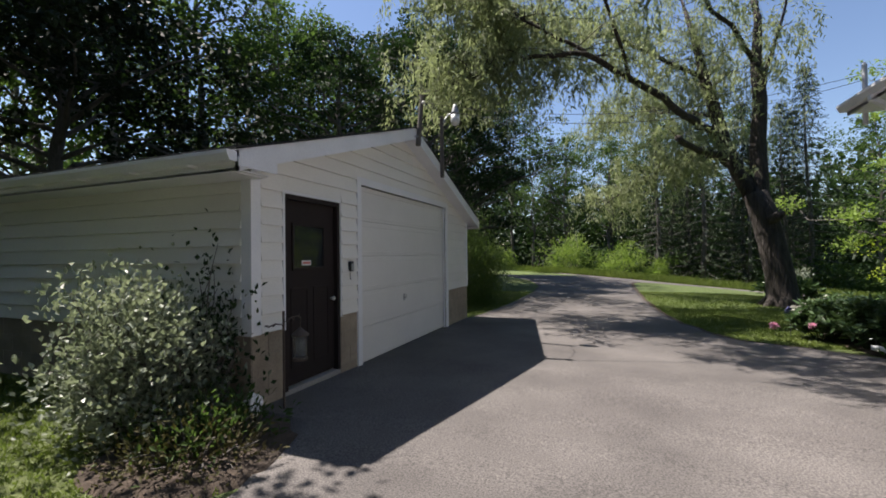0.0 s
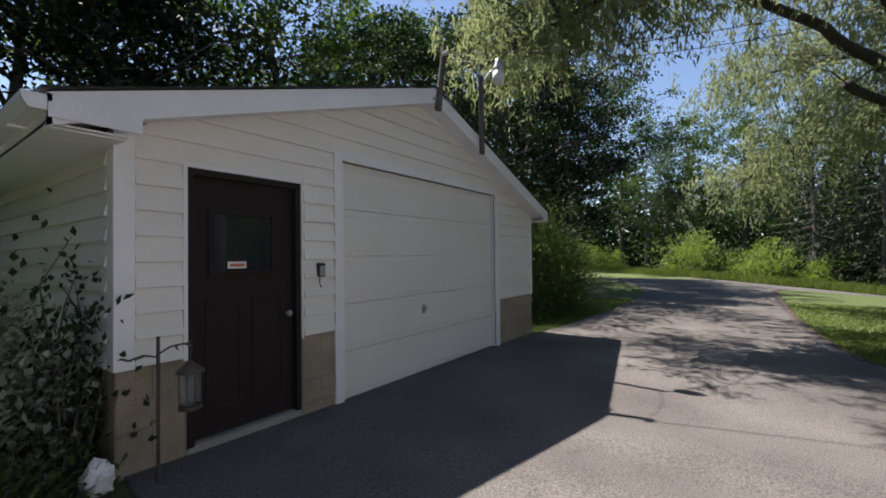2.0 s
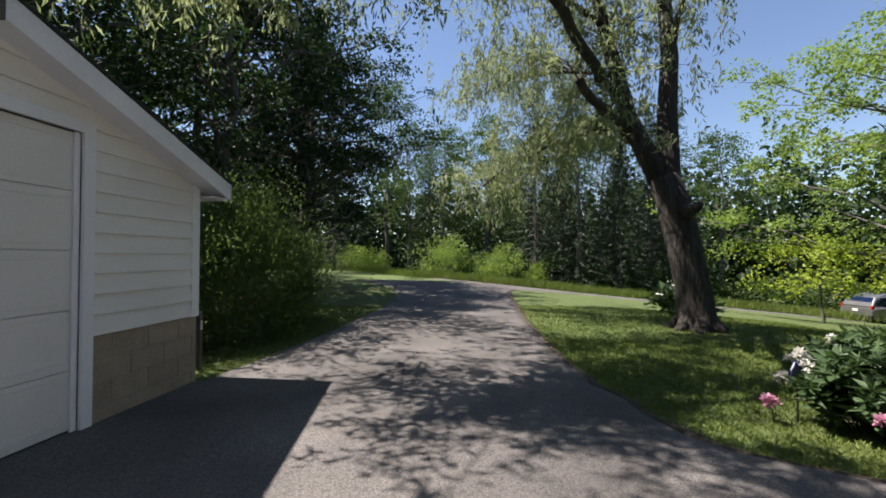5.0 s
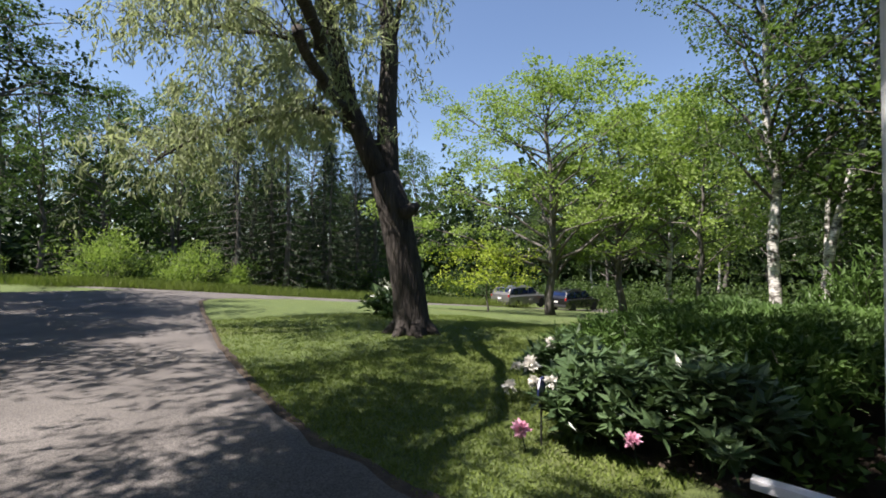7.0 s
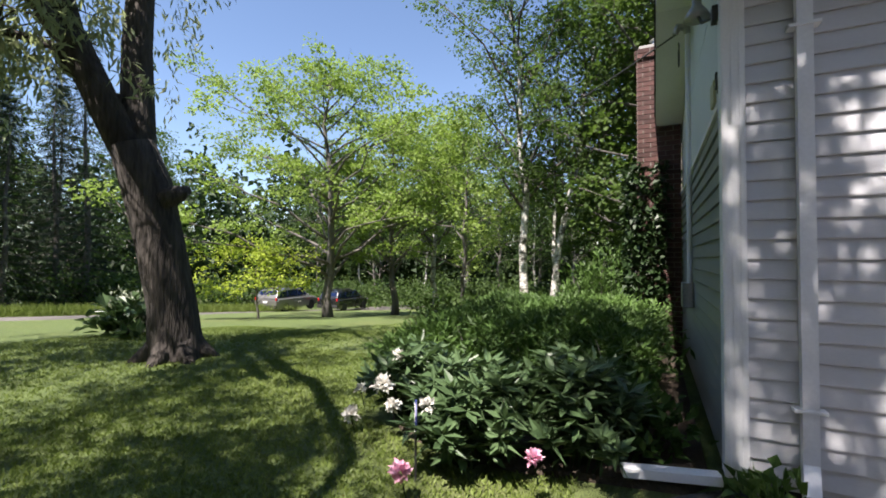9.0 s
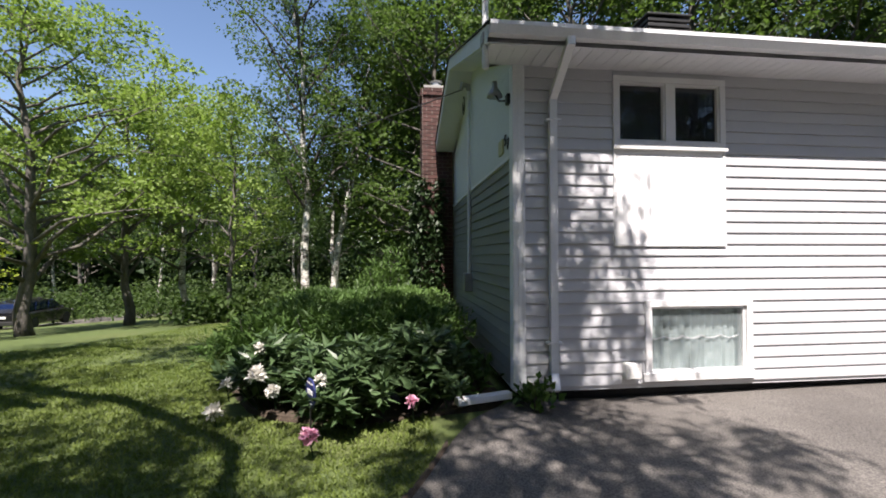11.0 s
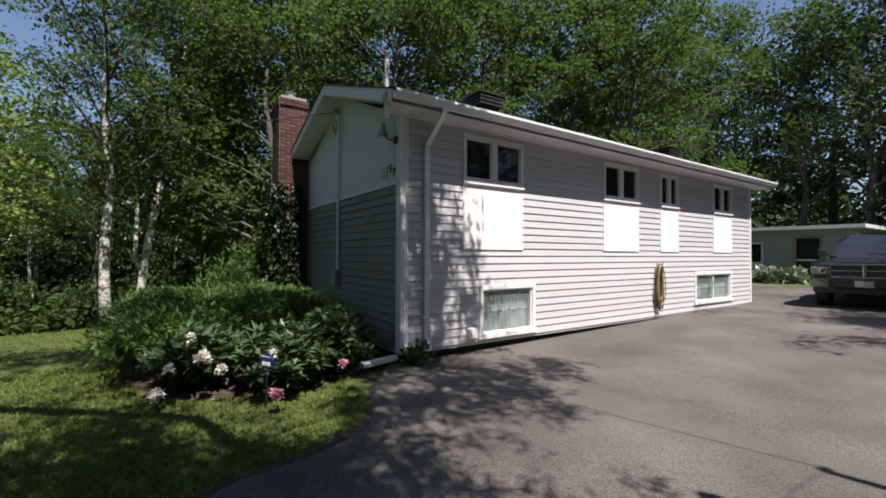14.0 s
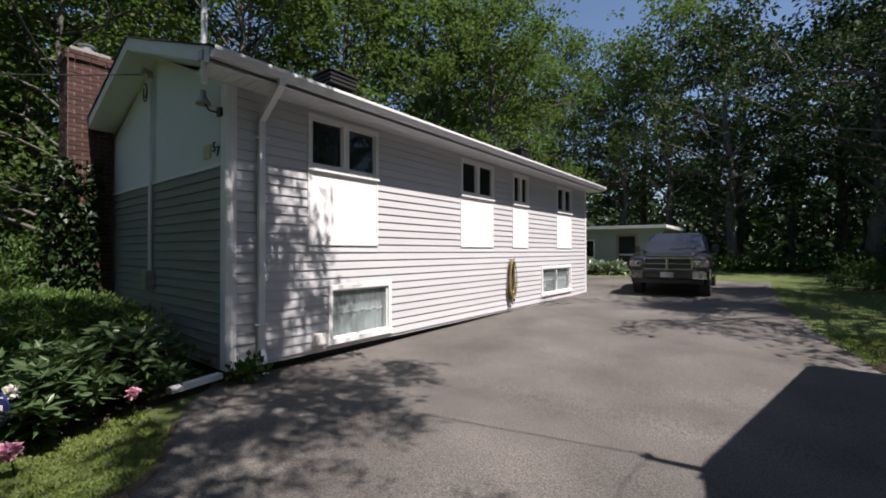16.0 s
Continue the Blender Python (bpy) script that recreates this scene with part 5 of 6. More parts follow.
    hang(limb_k, 38, 0.55, 0.7, 0.45)
    hang(limb_m, 24, 0.45, 0.6, 0.2)
    hang(limb_n, 13, 0.35, 0.6, 0.4)
    hang(limb_l, 42, 0.85, 0.8, 0.35)
    hang(limb_c, 60, 0.6, 0.8, 0.4)
    hang(limb_f, 5, 0.5, 0.6)
    hang(left, 40, 0.8, 0.9, 0.55)
    hang(right, 16, 0.7, 1.0, 0.55)
    hang(limb_b, 8, 0.4, 0.4)
    wood("trunk", tubes, "bark", tree, 12)
    for one in thick:
        wood("limb", [one], "bark", tree, 10)
    wood("twig_mass", twigs, "bark", tree)["kind"] = "stuff"
    pts, dirs = [], []
    for q, e in strands:
        n = 28
        t = rng.uniform(0, 1, n)[:, None]
        pts.append(q + (e - q) * t + rng.normal(size=(n, 3)) * 0.07)
        dirs.append(np.repeat(unit((e - q)[None, :]), n, axis=0))
    foliage("crown", rng, np.concatenate(pts), 0.165, 0.04, "willow", tree, along_dir=np.concatenate(dirs) * 0.8, spread=0.55, droop=0.3)
    knot = bmesh.new()
    tube(knot, [(4.75, 14.3, 2.3), (4.95, 14.15, 2.42), (5.06, 14.1, 2.5)], [0.16, 0.12, 0.05], 10)
    part("burl", knot, "bark", tree, smooth=True)
    return tree


willow()

# ---- lawn trees ----
MAPLES, BIRCHES = "maples by the lane", "birches"
broadleaf("maple", 21, (15.2, 20.4, gz(15.2, 20.4)), 11.2, 0.22, 1.8, 5.6, 46, 26, 0.14, "bark_grey", "leaf_light",
          "spreading yellow-green maple with thin bare top twigs on the lawn", width=0.75, cluster=0.5, group=MAPLES, droop=0.05, bare=0.6, top=0.3, rise=(0.15, 0.75), twigs=6, shape=0.7)
broadleaf("maple", 22, (19.3, 19.7, gz(19.3, 19.7)), 10.0, 0.19, 2.2, 4.0, 34, 24, 0.14, "bark_grey", "leaf_light",
          "slender yellow-green maple beside the parked cars", width=0.75, cluster=0.48, group=MAPLES, droop=0.05, bare=0.3, rise=(0.2, 0.8), twigs=5, shape=0.75)
broadleaf("maple", 23, (21.5, 18.5, gz(21.5, 18.5)), 10.5, 0.17, 2.4, 3.6, 30, 24, 0.14, "birch", "leaf_light",
          "young pale-barked tree with bright leaves", width=0.75, cluster=0.48, group=MAPLES, droop=0.05, rise=(0.2, 0.8), twigs=4)
broadleaf("maple", 28, (16.4, 14.6, gz(16.4, 14.6)), 8.2, 0.10, 1.6, 2.9, 24, 14, 0.14, "bark_grey", "leaf_light",
          "young bright-leaved maple behind the flower bed", width=0.75, cluster=0.45, group=MAPLES, droop=0.05, rise=(0.2, 0.8), twigs=4)
broadleaf("birch_tree", 24, (13.4, 11.3, gz(13.4, 11.3)), 12.5, 0.145, 3.2, 2.3, 36, 22, 0.1, "birch", "maple_leaf",
          "tall white-barked birch with airy crown", width=0.7, cluster=0.4, group=BIRCHES, lean=(-0.7, 0.5), droop=0.5, rise=(0.5, 1.3), twigs=4)
broadleaf("birch_tree", 25, (13.85, 10.8, gz(13.85, 10.8)), 11.5, 0.125, 3.0, 2.2, 32, 22, 0.1, "birch", "maple_leaf",
          "tall white-barked birch leaning over", width=0.7, cluster=0.4, group=BIRCHES, lean=(1.3, -1.5), droop=0.5, rise=(0.5, 1.3), twigs=4)
broadleaf("birch_tree", 26, (14.6, 10.9, gz(14.6, 10.9)), 10.5, 0.07, 3.0, 1.9, 26, 20, 0.1, "birch", "maple_leaf",
          "thin pale-barked birch behind the flower bed", width=0.7, cluster=0.4, group=BIRCHES, lean=(0.4, -0.2), droop=0.5, rise=(0.5, 1.3))
broadleaf("sapling", 27, (12.6, 21.6, gz(12.6, 21.6)), 2.9, 0.05, 0.6, 1.9, 18, 12, 0.13, "bark_grey", "leaf_yellow",
          "small golden-leaved sapling on the lawn", width=0.7, cluster=0.35, droop=0.0)

# ---- woods round the place ----
WOODS = "trees of the surrounding woods"
PROTO = [
    broadleaf("woodland_tree", 31, (-14, 18, gz(-14, 18)), 14.0, 0.17, 2.8, 3.3, 32, 15, 0.19, "bark_grey", "leaf", "tall leafy woodland tree", group=WOODS, width=0.72, cluster=0.6, rise=(0.2, 0.9)),
    broadleaf("woodland_tree", 32, (-18, 9, gz(-18, 9)), 16.0, 0.19, 4.2, 3.1, 32, 15, 0.19, "bark_grey", "leaf", "tall leafy woodland tree", group=WOODS, width=0.72, cluster=0.6, rise=(0.2, 0.9)),
    broadleaf("woodland_tree", 33, (-9.5, 19.5, gz(-9.5, 19.5)), 13.0, 0.24, 2.2, 3.9, 36, 16, 0.2, "bark_grey", "leaf_dark", "dense woodland tree with leaf colour darkened for shade", group=WOODS, width=0.8, cluster=0.62),
    broadleaf("woodland_tree", 34, (-12, 1, gz(-12, 1)), 12.5, 0.12, 3.2, 2.5, 28, 14, 0.18, "birch", "leaf", "slim pale-barked woodland tree", group=WOODS, width=0.7, cluster=0.5, rise=(0.4, 1.1)),
]
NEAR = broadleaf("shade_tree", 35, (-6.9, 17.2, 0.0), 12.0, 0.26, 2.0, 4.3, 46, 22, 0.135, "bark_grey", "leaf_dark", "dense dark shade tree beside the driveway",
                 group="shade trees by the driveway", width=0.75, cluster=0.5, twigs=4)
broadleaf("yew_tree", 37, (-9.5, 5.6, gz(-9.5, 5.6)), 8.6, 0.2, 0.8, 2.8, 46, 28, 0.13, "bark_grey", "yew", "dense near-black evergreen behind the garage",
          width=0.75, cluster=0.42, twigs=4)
MID = broadleaf("woodland_tree", 36, (12.6, 3.5, 0.0), 13.5, 0.2, 1.6, 3.9, 38, 21, 0.165, "bark_grey", "maple_leaf", "tall leafy maple behind the house", group=WOODS, width=0.8, cluster=0.62, rise=(0.15, 0.8), twigs=4)
SPRUCE = [
    conifer("spruce_tree", 41, (10, 36, gz(10, 36)), 11.0, 0.15, 2.4, "needle", "dark spruce at the edge of the woods", WOODS, 5),
    conifer("spruce_tree", 42, (6.5, 38, gz(6.5, 38)), 13.5, 0.17, 2.3, "needle", "tall dark spruce at the edge of the woods", WOODS, 4),
]


def plant(proto, x, y, turn, size):
    m = Matrix.LocRotScale((x, y, gz(x, y) - 0.05), Euler((0, 0, turn)), (size, size, size * random.uniform(0.92, 1.08)))
    return copy_thing(proto, m)


def woods():
    rng = random.Random(5)
    def row(points, protos, lo, hi, jitter=1.0):
        for x, y in points:
            x, y = x + rng.uniform(-jitter, jitter), y + rng.uniform(-jitter, jitter)
            plant(protos[rng.randrange(len(protos))], x, y, rng.uniform(0, 6.28), rng.uniform(lo, hi))
    leafy3 = [PROTO[0], PROTO[1], PROTO[3]]
    # behind the garage
    row([(-11.8, y) for y in np.arange(-6, 17, 3.4)], [PROTO[0], PROTO[3], PROTO[1]], 0.85, 1.1, 0.8)
    row([(-16.5, y) for y in np.arange(-8, 40, 5.2)], leafy3, 0.9, 1.2)
    # the two at negative y stand mostly out of view, added to shade the driveway
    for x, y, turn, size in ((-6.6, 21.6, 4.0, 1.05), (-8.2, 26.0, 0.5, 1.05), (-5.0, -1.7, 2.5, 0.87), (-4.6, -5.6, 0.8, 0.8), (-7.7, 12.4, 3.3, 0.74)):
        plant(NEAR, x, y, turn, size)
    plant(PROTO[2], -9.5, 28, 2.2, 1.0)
    # beyond the lane
    row([(x, 41 + 0.25 * abs(x)) for x in np.arange(-6, 6, 3.4)], leafy3, 0.8, 1.0)
    row([(x, 36 + 0.1 * x) for x in np.arange(5, 17, 2.4)], SPRUCE, 0.95, 1.2, 0.8)
    row([(x, 45) for x in np.arange(-14, 26, 5.0)], [PROTO[0], PROTO[1], SPRUCE[1]], 0.9, 1.15)
    # beyond the lawn
    row([(33.5 + 0.2 * (30 - y), y) for y in np.arange(6, 38, 3.4)], leafy3, 0.75, 1.0)
    row([(40, y) for y in np.arange(8, 46, 9)], [PROTO[0], PROTO[1], PROTO[2]], 0.9, 1.2)
    row([(x, 7.5) for x in (20.5, 24, 27.5)], leafy3, 0.85, 1.0, 0.7)
    row([(12.8, -0.8), (12.3, -5), (15.5, 1.5), (12.6, -9), (10.2, -7.4), (18, 4)], [MID], 0.98, 1.12, 0.5)
    row([(x, 7.4) for x in (13.4, 16.6)], [MID], 0.8, 0.95, 0.3)
    row([(16, -4), (19, -1), (16, -9)], leafy3, 0.9, 1.1, 0.6)
    for x, y, turn, size in ((18.6, 8.6, 4.0, 0.75),):
        plant(MID, x, y, turn, size)
    # behind the house and the yard
    row([(x, -19.5) for x in np.arange(4.5, 22, 3.4)], [PROTO[2], PROTO[0]], 1.15, 1.35, 0.7)
    # dark-leaved trees here, their colour standing for the shade of these woods
    row([(x, -18.8) for x in (-14, -10.5, -6.5, -3.2, 0.6)], [PROTO[2]], 1.1, 1.3, 0.8)
    row([(x, -21.5) for x in (-12, -8, -4.5, -1, 2.6)], SPRUCE, 0.9, 1.1, 0.6)
    row([(x, -25.5) for x in np.arange(-20, 24, 5.5)], [PROTO[2]], 1.15, 1.4)
    row([(-11, y) for y in (-14, -9.5)], leafy3, 0.9, 1.1)


woods()


def far_woods():
    rng = np.random.default_rng(51)
    n = 150000
    ang = rng.uniform(0, 2 * math.pi, n)
    rad = rng.uniform(0, 1, n) ** 0.7 * 24
    cx, cy = 3.0, 10.0
    ax, ay = 40, 50
    x, y = cx + (ax + rad) * np.cos(ang), cy + (ay + rad) * np.sin(ang)
    bump = 2.5 * np.sin(ang * 37) + 2 * np.sin(ang * 91 + 1) + 1.5 * np.sin(ang * 153)
    z = rng.uniform(-2.5, 1, n) ** 1 + rng.uniform(0, 1, n) ** 1.7 * (12 + bump)
    ob = foliage("far_woods", rng, np.stack([x, y, z], axis=1), 0.95, 0.66, "leaf_dark", droop=0.1)
    return tagged(ob, "far leafy woods closing the view", "woods", kind="stuff")


far_woods()


def undergrowth():
    """Low leafy growth along the edge of the woods."""
    rng = np.random.default_rng(52)
    spots = []
    def strip(a, b, n, wide, high):
        a, b = np.array(a, float), np.array(b, float)
        for _ in range(n):
            p = a + (b - a) * rng.uniform()
            q = p + rng.normal(size=2) * wide
            h = high * rng.uniform(0.3, 1.0)
            spots.append((q[0], q[1], gz(*q) + h * rng.uniform(0.2, 1.0), h))
    strip((-10.5, -6), (-10.5, 16), 260, 1.0, 1.6)
    strip((-12, 17), (-22, 45), 400, 1.5, 2.6)
    strip((-3, 38.5), (28, 36.5), 560, 1.2, 2.6)
    strip((30, 36), (36, 8), 600, 1.8, 2.6)
    strip((28, 9), (11.5, 6.0), 420, 1.0, 2.0)
    strip((14.8, 9.6), (17.0, 15.5), 130, 0.6, 1.0)
    strip((11.5, 5), (11.5, -8), 160, 1.0, 1.6)
    strip((12, -18.5), (-14, -18.0), 260, 0.8, 1.0)
    strip((-9, -14), (-10, -6), 120, 1.2, 1.5)
    pts = around(rng, [s[:3] for s in spots], 25, 0.4)
    ob = foliage("undergrowth", rng, pts, 0.27, 0.17, "leaf", droop=0.0)
    tagged(ob, "tangled low green undergrowth along the woods", "undergrowth", kind="stuff")
    rng = np.random.default_rng(53)
    g = []
    for a, b, n, w in (((-24, 60), (-4, 34.2), 1500, 0.5), ((-4, 34.2), (6, 31.3), 2500, 0.5), ((6, 31.3), (22, 30), 2500, 0.5)):
        a, b = np.array(a, float), np.array(b, float)
        p = a + (b - a) * rng.uniform(size=(n, 1)) + rng.normal(size=(n, 2)) * w
        g += [(q[0], q[1], gz(*q)) for q in p]
    ob = foliage("verge_grass", rng, np.repeat(np.array(g), 4, axis=0) + rng.normal(size=(len(g) * 4, 3)) * np.array([0.15, 0.15, 0.02]), 0.5, 0.03, "grass", along_dir=np.array([0, 0, 2.0]), droop=0, spread=0.6)
    tagged(ob, "tall bright verge grass along the lane", "grass", kind="stuff")


undergrowth()


def bush(name, seed, at, size, count, leaf, width, material, label, category="shrub", group="", stems=14, up=0.5, hollow=0.55, cluster=None, flat=1.0, stem_mat="bark_grey"):
    """A shrub: bent stems from the ground and leaves thickest near its uneven outline."""
    rng = np.random.default_rng(seed)
    x, y, z = at
    sx, sy, sz = size
    ob = thing(name, at, label, category, group)
    tubes, cents = [], []
    for k in range(stems):
        d = unit(rng.normal(size=(1, 3)))[0]
        d[2] = abs(d[2]) * 0.9 + 0.25
        r = rng.uniform(0.75, 1.05)
        e = np.array([x + d[0] * sx * r, y + d[1] * sy * r, z + min(1.05, d[2]) * sz * r])
        b = np.array([x + d[0] * sx * 0.25, y + d[1] * sy * 0.25, z - 0.05])
        path = bend(rng, b, e, 4, 0.05, 0.08)
        tubes.append((path, [0.014, 0.012, 0.009, 0.006, 0.003]))
        cents += [path[2], path[3], path[4]]
    wood("branchwork", tubes, stem_mat, ob, 5)
    n_extra = max(1, count // 40)
    d = unit(rng.normal(size=(n_extra, 3)))
    d[:, 2] = np.abs(d[:, 2])
    lump = np.array([0.82 + 0.35 * noise.noise((a * 2.1 + seed, b * 2.1, c * 2.1)) for a, b, c in d])
    r = (hollow + (1 - hollow) * rng.uniform(0, 1, n_extra) ** 0.6) * lump
    e = np.stack([x + d[:, 0] * sx * r, y + d[:, 1] * sy * r, z + d[:, 2] * sz * r * flat + 0.04], axis=1)
    c = np.concatenate([np.array(cents), e])
    per = max(1, count // len(c))
    pts = around(rng, c, per, cluster or 0.12 * max(sx, sy, sz) ** 0.5)
    pts[:, 2] = np.maximum(pts[:, 2], z + 0.02)
    out = pts - np.array([x, y, z])
    foliage("leaf_mass", rng, pts, leaf, width, material, ob, along_dir=unit(out) * 0.7 + np.array([0, 0, up]), spread=0.6, droop=0.1)
    return ob


def shrub_bed():
    """Dark soil laid in place of the shadow under the shrub, with a ragged rim."""
    cx, cy, n = -2.1, 2.66, 40
    vs = [(cx, cy, gz(cx, cy) + 0.05)]
    for ring_r, dz in ((0.4, 0.045), (0.68, 0.03), (0.76, -0.04)):
        for k in range(n):
            a = 2 * math.pi * k / n
            r = ring_r * (1 + 0.22 * noise.noise((math.cos(a) * 1.6, math.sin(a) * 1.6, 2)) + 0.07 * noise.noise((math.cos(a) * 6, math.sin(a) * 6, 5)))
            x, y = cx + 1.05 * r * math.cos(a), min(cy + 0.95 * r * math.sin(a), GY0 - 0.04)
            x = min(x, along(LEFT, y) + 0.12)
            vs.append((x, y, gz(x, y) + dz))
    fs = [(0, 1 + k, 1 + (k + 1) % n) for k in range(n)]
    for j in range(2):
        for k in range(n):
            a, b = 1 + j * n + k, 1 + j * n + (k + 1) % n
            fs += [(a, b + n, b), (a, a + n, b + n)]
    return tagged(raw("shrub_bed", vs, fs, "soil", smooth=True), "dark soil patch standing for the shadow under the garage shrub", "soil", kind="structure")


shrub_bed()
# brown weeds, tinted dark to carry the same shadow along the driveway edge
bush("dry_weeds", 65, (-2.05, 2.5, 0.06), (0.55, 0.5, 0.3), 1500, 0.05, 0.02, "dry_leaf", "low brown and green weeds at the driveway edge", stems=30, hollow=0.3)
bush("garage_shrub", 61, (-2.95, 2.78, 0.08), (0.64, 0.55, 1.30), 9500, 0.056, 0.038, "shrub", "pale flowering shrub beside the garage wall, silvery leaves with glints in their colour", stems=40, hollow=0.45, up=0.3)
bush("weeds", 62, (-2.15, 2.75, 0.08), (0.5, 0.5, 0.32), 1000, 0.07, 0.03, "leaf", "low tangled weeds at the driveway edge", stems=30, hollow=0.3)
bush("climbing_shrub", 63, (-2.7, 3.27, 0.1), (0.3, 0.1, 1.4), 760, 0.06, 0.042, "leaf_dark", "dark climbing plant against the garage corner", stems=22, hollow=0.6)
bush("big_bush", 64, (-3.95, 12.9, 0.0), (1.8, 2.75, 2.85), 46000, 0.08, 0.032, "bush_leaf", "large soft green bush at the garage corner", stems=70, hollow=0.6, up=0.35)
for k, (x, y, s, h) in enumerate([(-2.4, 36.3, 2.2, 3.1), (1.5, 36.0, 2.2, 2.7), (4.0, 35.4, 1.0, 1.4), (-9.4, 42, 1.8, 2.0), (-13, 47, 1.9, 2.3)]):
    bush("lane_shrub", 70 + k, (x, y, gz(x, y)), (s, s, h), 3200, 0.2, 0.075, "leaf_light", "bright green shrub beside the lane", group="shrubs by the lane", stems=24, hollow=0.5, up=0.4)
bush("hosta", 81, (6.2, 17.4, gz(6.2, 17.4)), (0.75, 0.75, 0.6), 420, 0.26, 0.16, "peony_leaf", "clump of broad dark leaves under the willow", "plant", stems=10, up=0.3)
bush("pale_shrub", 82, (6.4, 18.0, gz(6.4, 18.0)), (0.5, 0.5, 1.0), 700, 0.12, 0.06, "shrub", "pale green shrub beside the willow", stems=12)

# ---- flower bed at the house corner ----
def bed():
    outline = [(4.2, 7.75), (4.1, 8.25), (3.98, 8.8), (3.98, 9.3), (4.16, 9.8), (4.4, 10.1), (5.2, 10.6), (8.4, 10.8), (8.4, 7.6), (4.4, 7.6)]
    bm = bmesh.new()
    lo = [bm.verts.new((x, y, gz(x, y) - 0.05)) for x, y in outline]
    hi = [bm.verts.new((x + (6 - x) * 0.02, y + (9 - y) * 0.02, gz(x, y) + 0.045)) for x, y in outline]
    bm.faces.new(hi)
    for i in range(len(outline)):
        j = (i + 1) % len(outline)
        bm.faces.new((lo[i], lo[j], hi[j], hi[i]))
    bmesh.ops.triangulate(bm, faces=[f for f in bm.faces if len(f.verts) > 4])
    return tagged(part("flower_bed", bm, "soil"), "dark earth of the flower bed", "soil", kind="structure")


bed()


def blossom(at, r, material, label, seed, stem=True):
    rng = np.random.default_rng(seed)
    ob = thing("peony_flower", (at[0], at[1], at[2] - 0.15), label, "flower", "peony flowers")
    n = 70
    d = unit(rng.normal(size=(n, 3)) + np.array([0, 0, 0.5]))
    p = np.array(at) + d * r * rng.uniform(0.15, 0.7, (n, 1))
    foliage("bloom", rng, p, r * 0.75, r * 0.6, material, ob, along_dir=d * 1.2, spread=0.5, droop=0)
    part("stem", pipe([(at[0] + 0.03, at[1] - 0.02, at[2] - 0.16), at], [0.005, 0.004], 6), "leaf_dark", ob)
    return ob


def peony(seed, at, size, count, label):
    """A peony: arching stems with whorls of long lobed leaves."""
    rng = np.random.default_rng(seed)
    x, y, z = at
    ob = thing("peony_bush", at, label, "plant", "peony bushes")
    tubes, pts, dirs = [], [], []
    for k in range(count):
        a, r = rng.uniform(0, 6.28), rng.uniform(0.1, 1) ** 0.6
        h = size[2] * (1.05 - 0.55 * r * r) * rng.uniform(0.75, 1.1)
        e = np.array([x + math.cos(a) * size[0] * r, y + math.sin(a) * size[1] * r, z + h])
        b = np.array([x + math.cos(a) * size[0] * r * 0.4, y + math.sin(a) * size[1] * r * 0.4, z - 0.02])
        path = bend(rng, b, e, 3, 0.03, 0.05)
        tubes.append((path, [0.007, 0.006, 0.005, 0.003]))
        for q, m in ((path[3], 9), (path[2], 7), ((path[2] + path[3]) / 2, 7), (path[1], 5)):
            for j in range(m):
                aa = j * 6.28 / m + rng.uniform(-0.3, 0.3)
                pts.append(q)
                dirs.append((math.cos(aa), math.sin(aa), rng.uniform(0.05, 0.7)))
    wood("branchwork", tubes, "leaf_dark", ob, 5)
    foliage("leaf_mass", rng, np.array(pts), 0.15, 0.054, "peony_leaf", ob, along_dir=np.array(dirs) * 1.7, spread=0.5, droop=0.1, fold=0.15)
    return ob


peony(91, (4.5, 9.85, 0.05), (0.56, 0.52, 0.58), 70, "white-flowered peony with glossy green leaves")
peony(92, (4.02, 9.1, 0.05), (0.5, 0.5, 0.62), 70, "pink-flowered peony with glossy dark leaves")
peony(93, (4.32, 8.45, 0.05), (0.54, 0.5, 0.66), 70, "leafy peony in the house's shade")
bush("ground_ivy", 94, (4.78, 8.05, 0.04), (0.36, 0.4, 0.48), 900, 0.09, 0.08, "hedge_leaf", "low broad-leaved plant at the house corner", "plant", stems=14)
bush("corner_plant", 95, (4.06, 7.38, 0.04), (0.11, 0.12, 0.24), 130, 0.09, 0.07, "hedge_leaf", "small leafy plant at the downspout", "plant", stems=8)


def hedge():
    """A broad low mass of ferny leaves with a level top."""
    rng = np.random.default_rng(96)
    ob = thing("hedge", (6.6, 9.3, 0.0), "broad ferny green bush filling the bed by the gable", "shrub")
    n = 1500
    x, y = rng.uniform(5.1, 8.5, n), rng.uniform(8.0, 10.7, n)
    top = 0.72 + 0.10 * np.array([noise.noise((a * 1.1, b * 1.1, 4)) for a, b in zip(x, y)]) + 0.03 * (x - 5)
    edge = np.minimum(np.minimum(x - 5.1, 10.7 - y), 0.5) / 0.5
    z = top * (0.55 + 0.45 * np.clip(edge, 0, 1) ** 0.5) * rng.uniform(0, 1, n) ** 0.14
    c = np.stack([x, y, z], axis=1)
    pts = around(rng, c, 26, 0.12, 0.22)
    pts[:, 2] = np.maximum(pts[:, 2], 0.03)
    out = np.stack([(pts[:, 0] - 6.6) * 0.25, (pts[:, 1] - 9.2) * 0.3, np.full(len(pts), 0.35)], axis=1)
    foliage("leaf_mass", rng, pts, 0.11, 0.034, "hedge_leaf", ob, along_dir=out, spread=0.6, droop=0.1)
    tubes = []
    for k in range(60):
        a = (rng.uniform(5.2, 8.3), rng.uniform(8.2, 10.5))
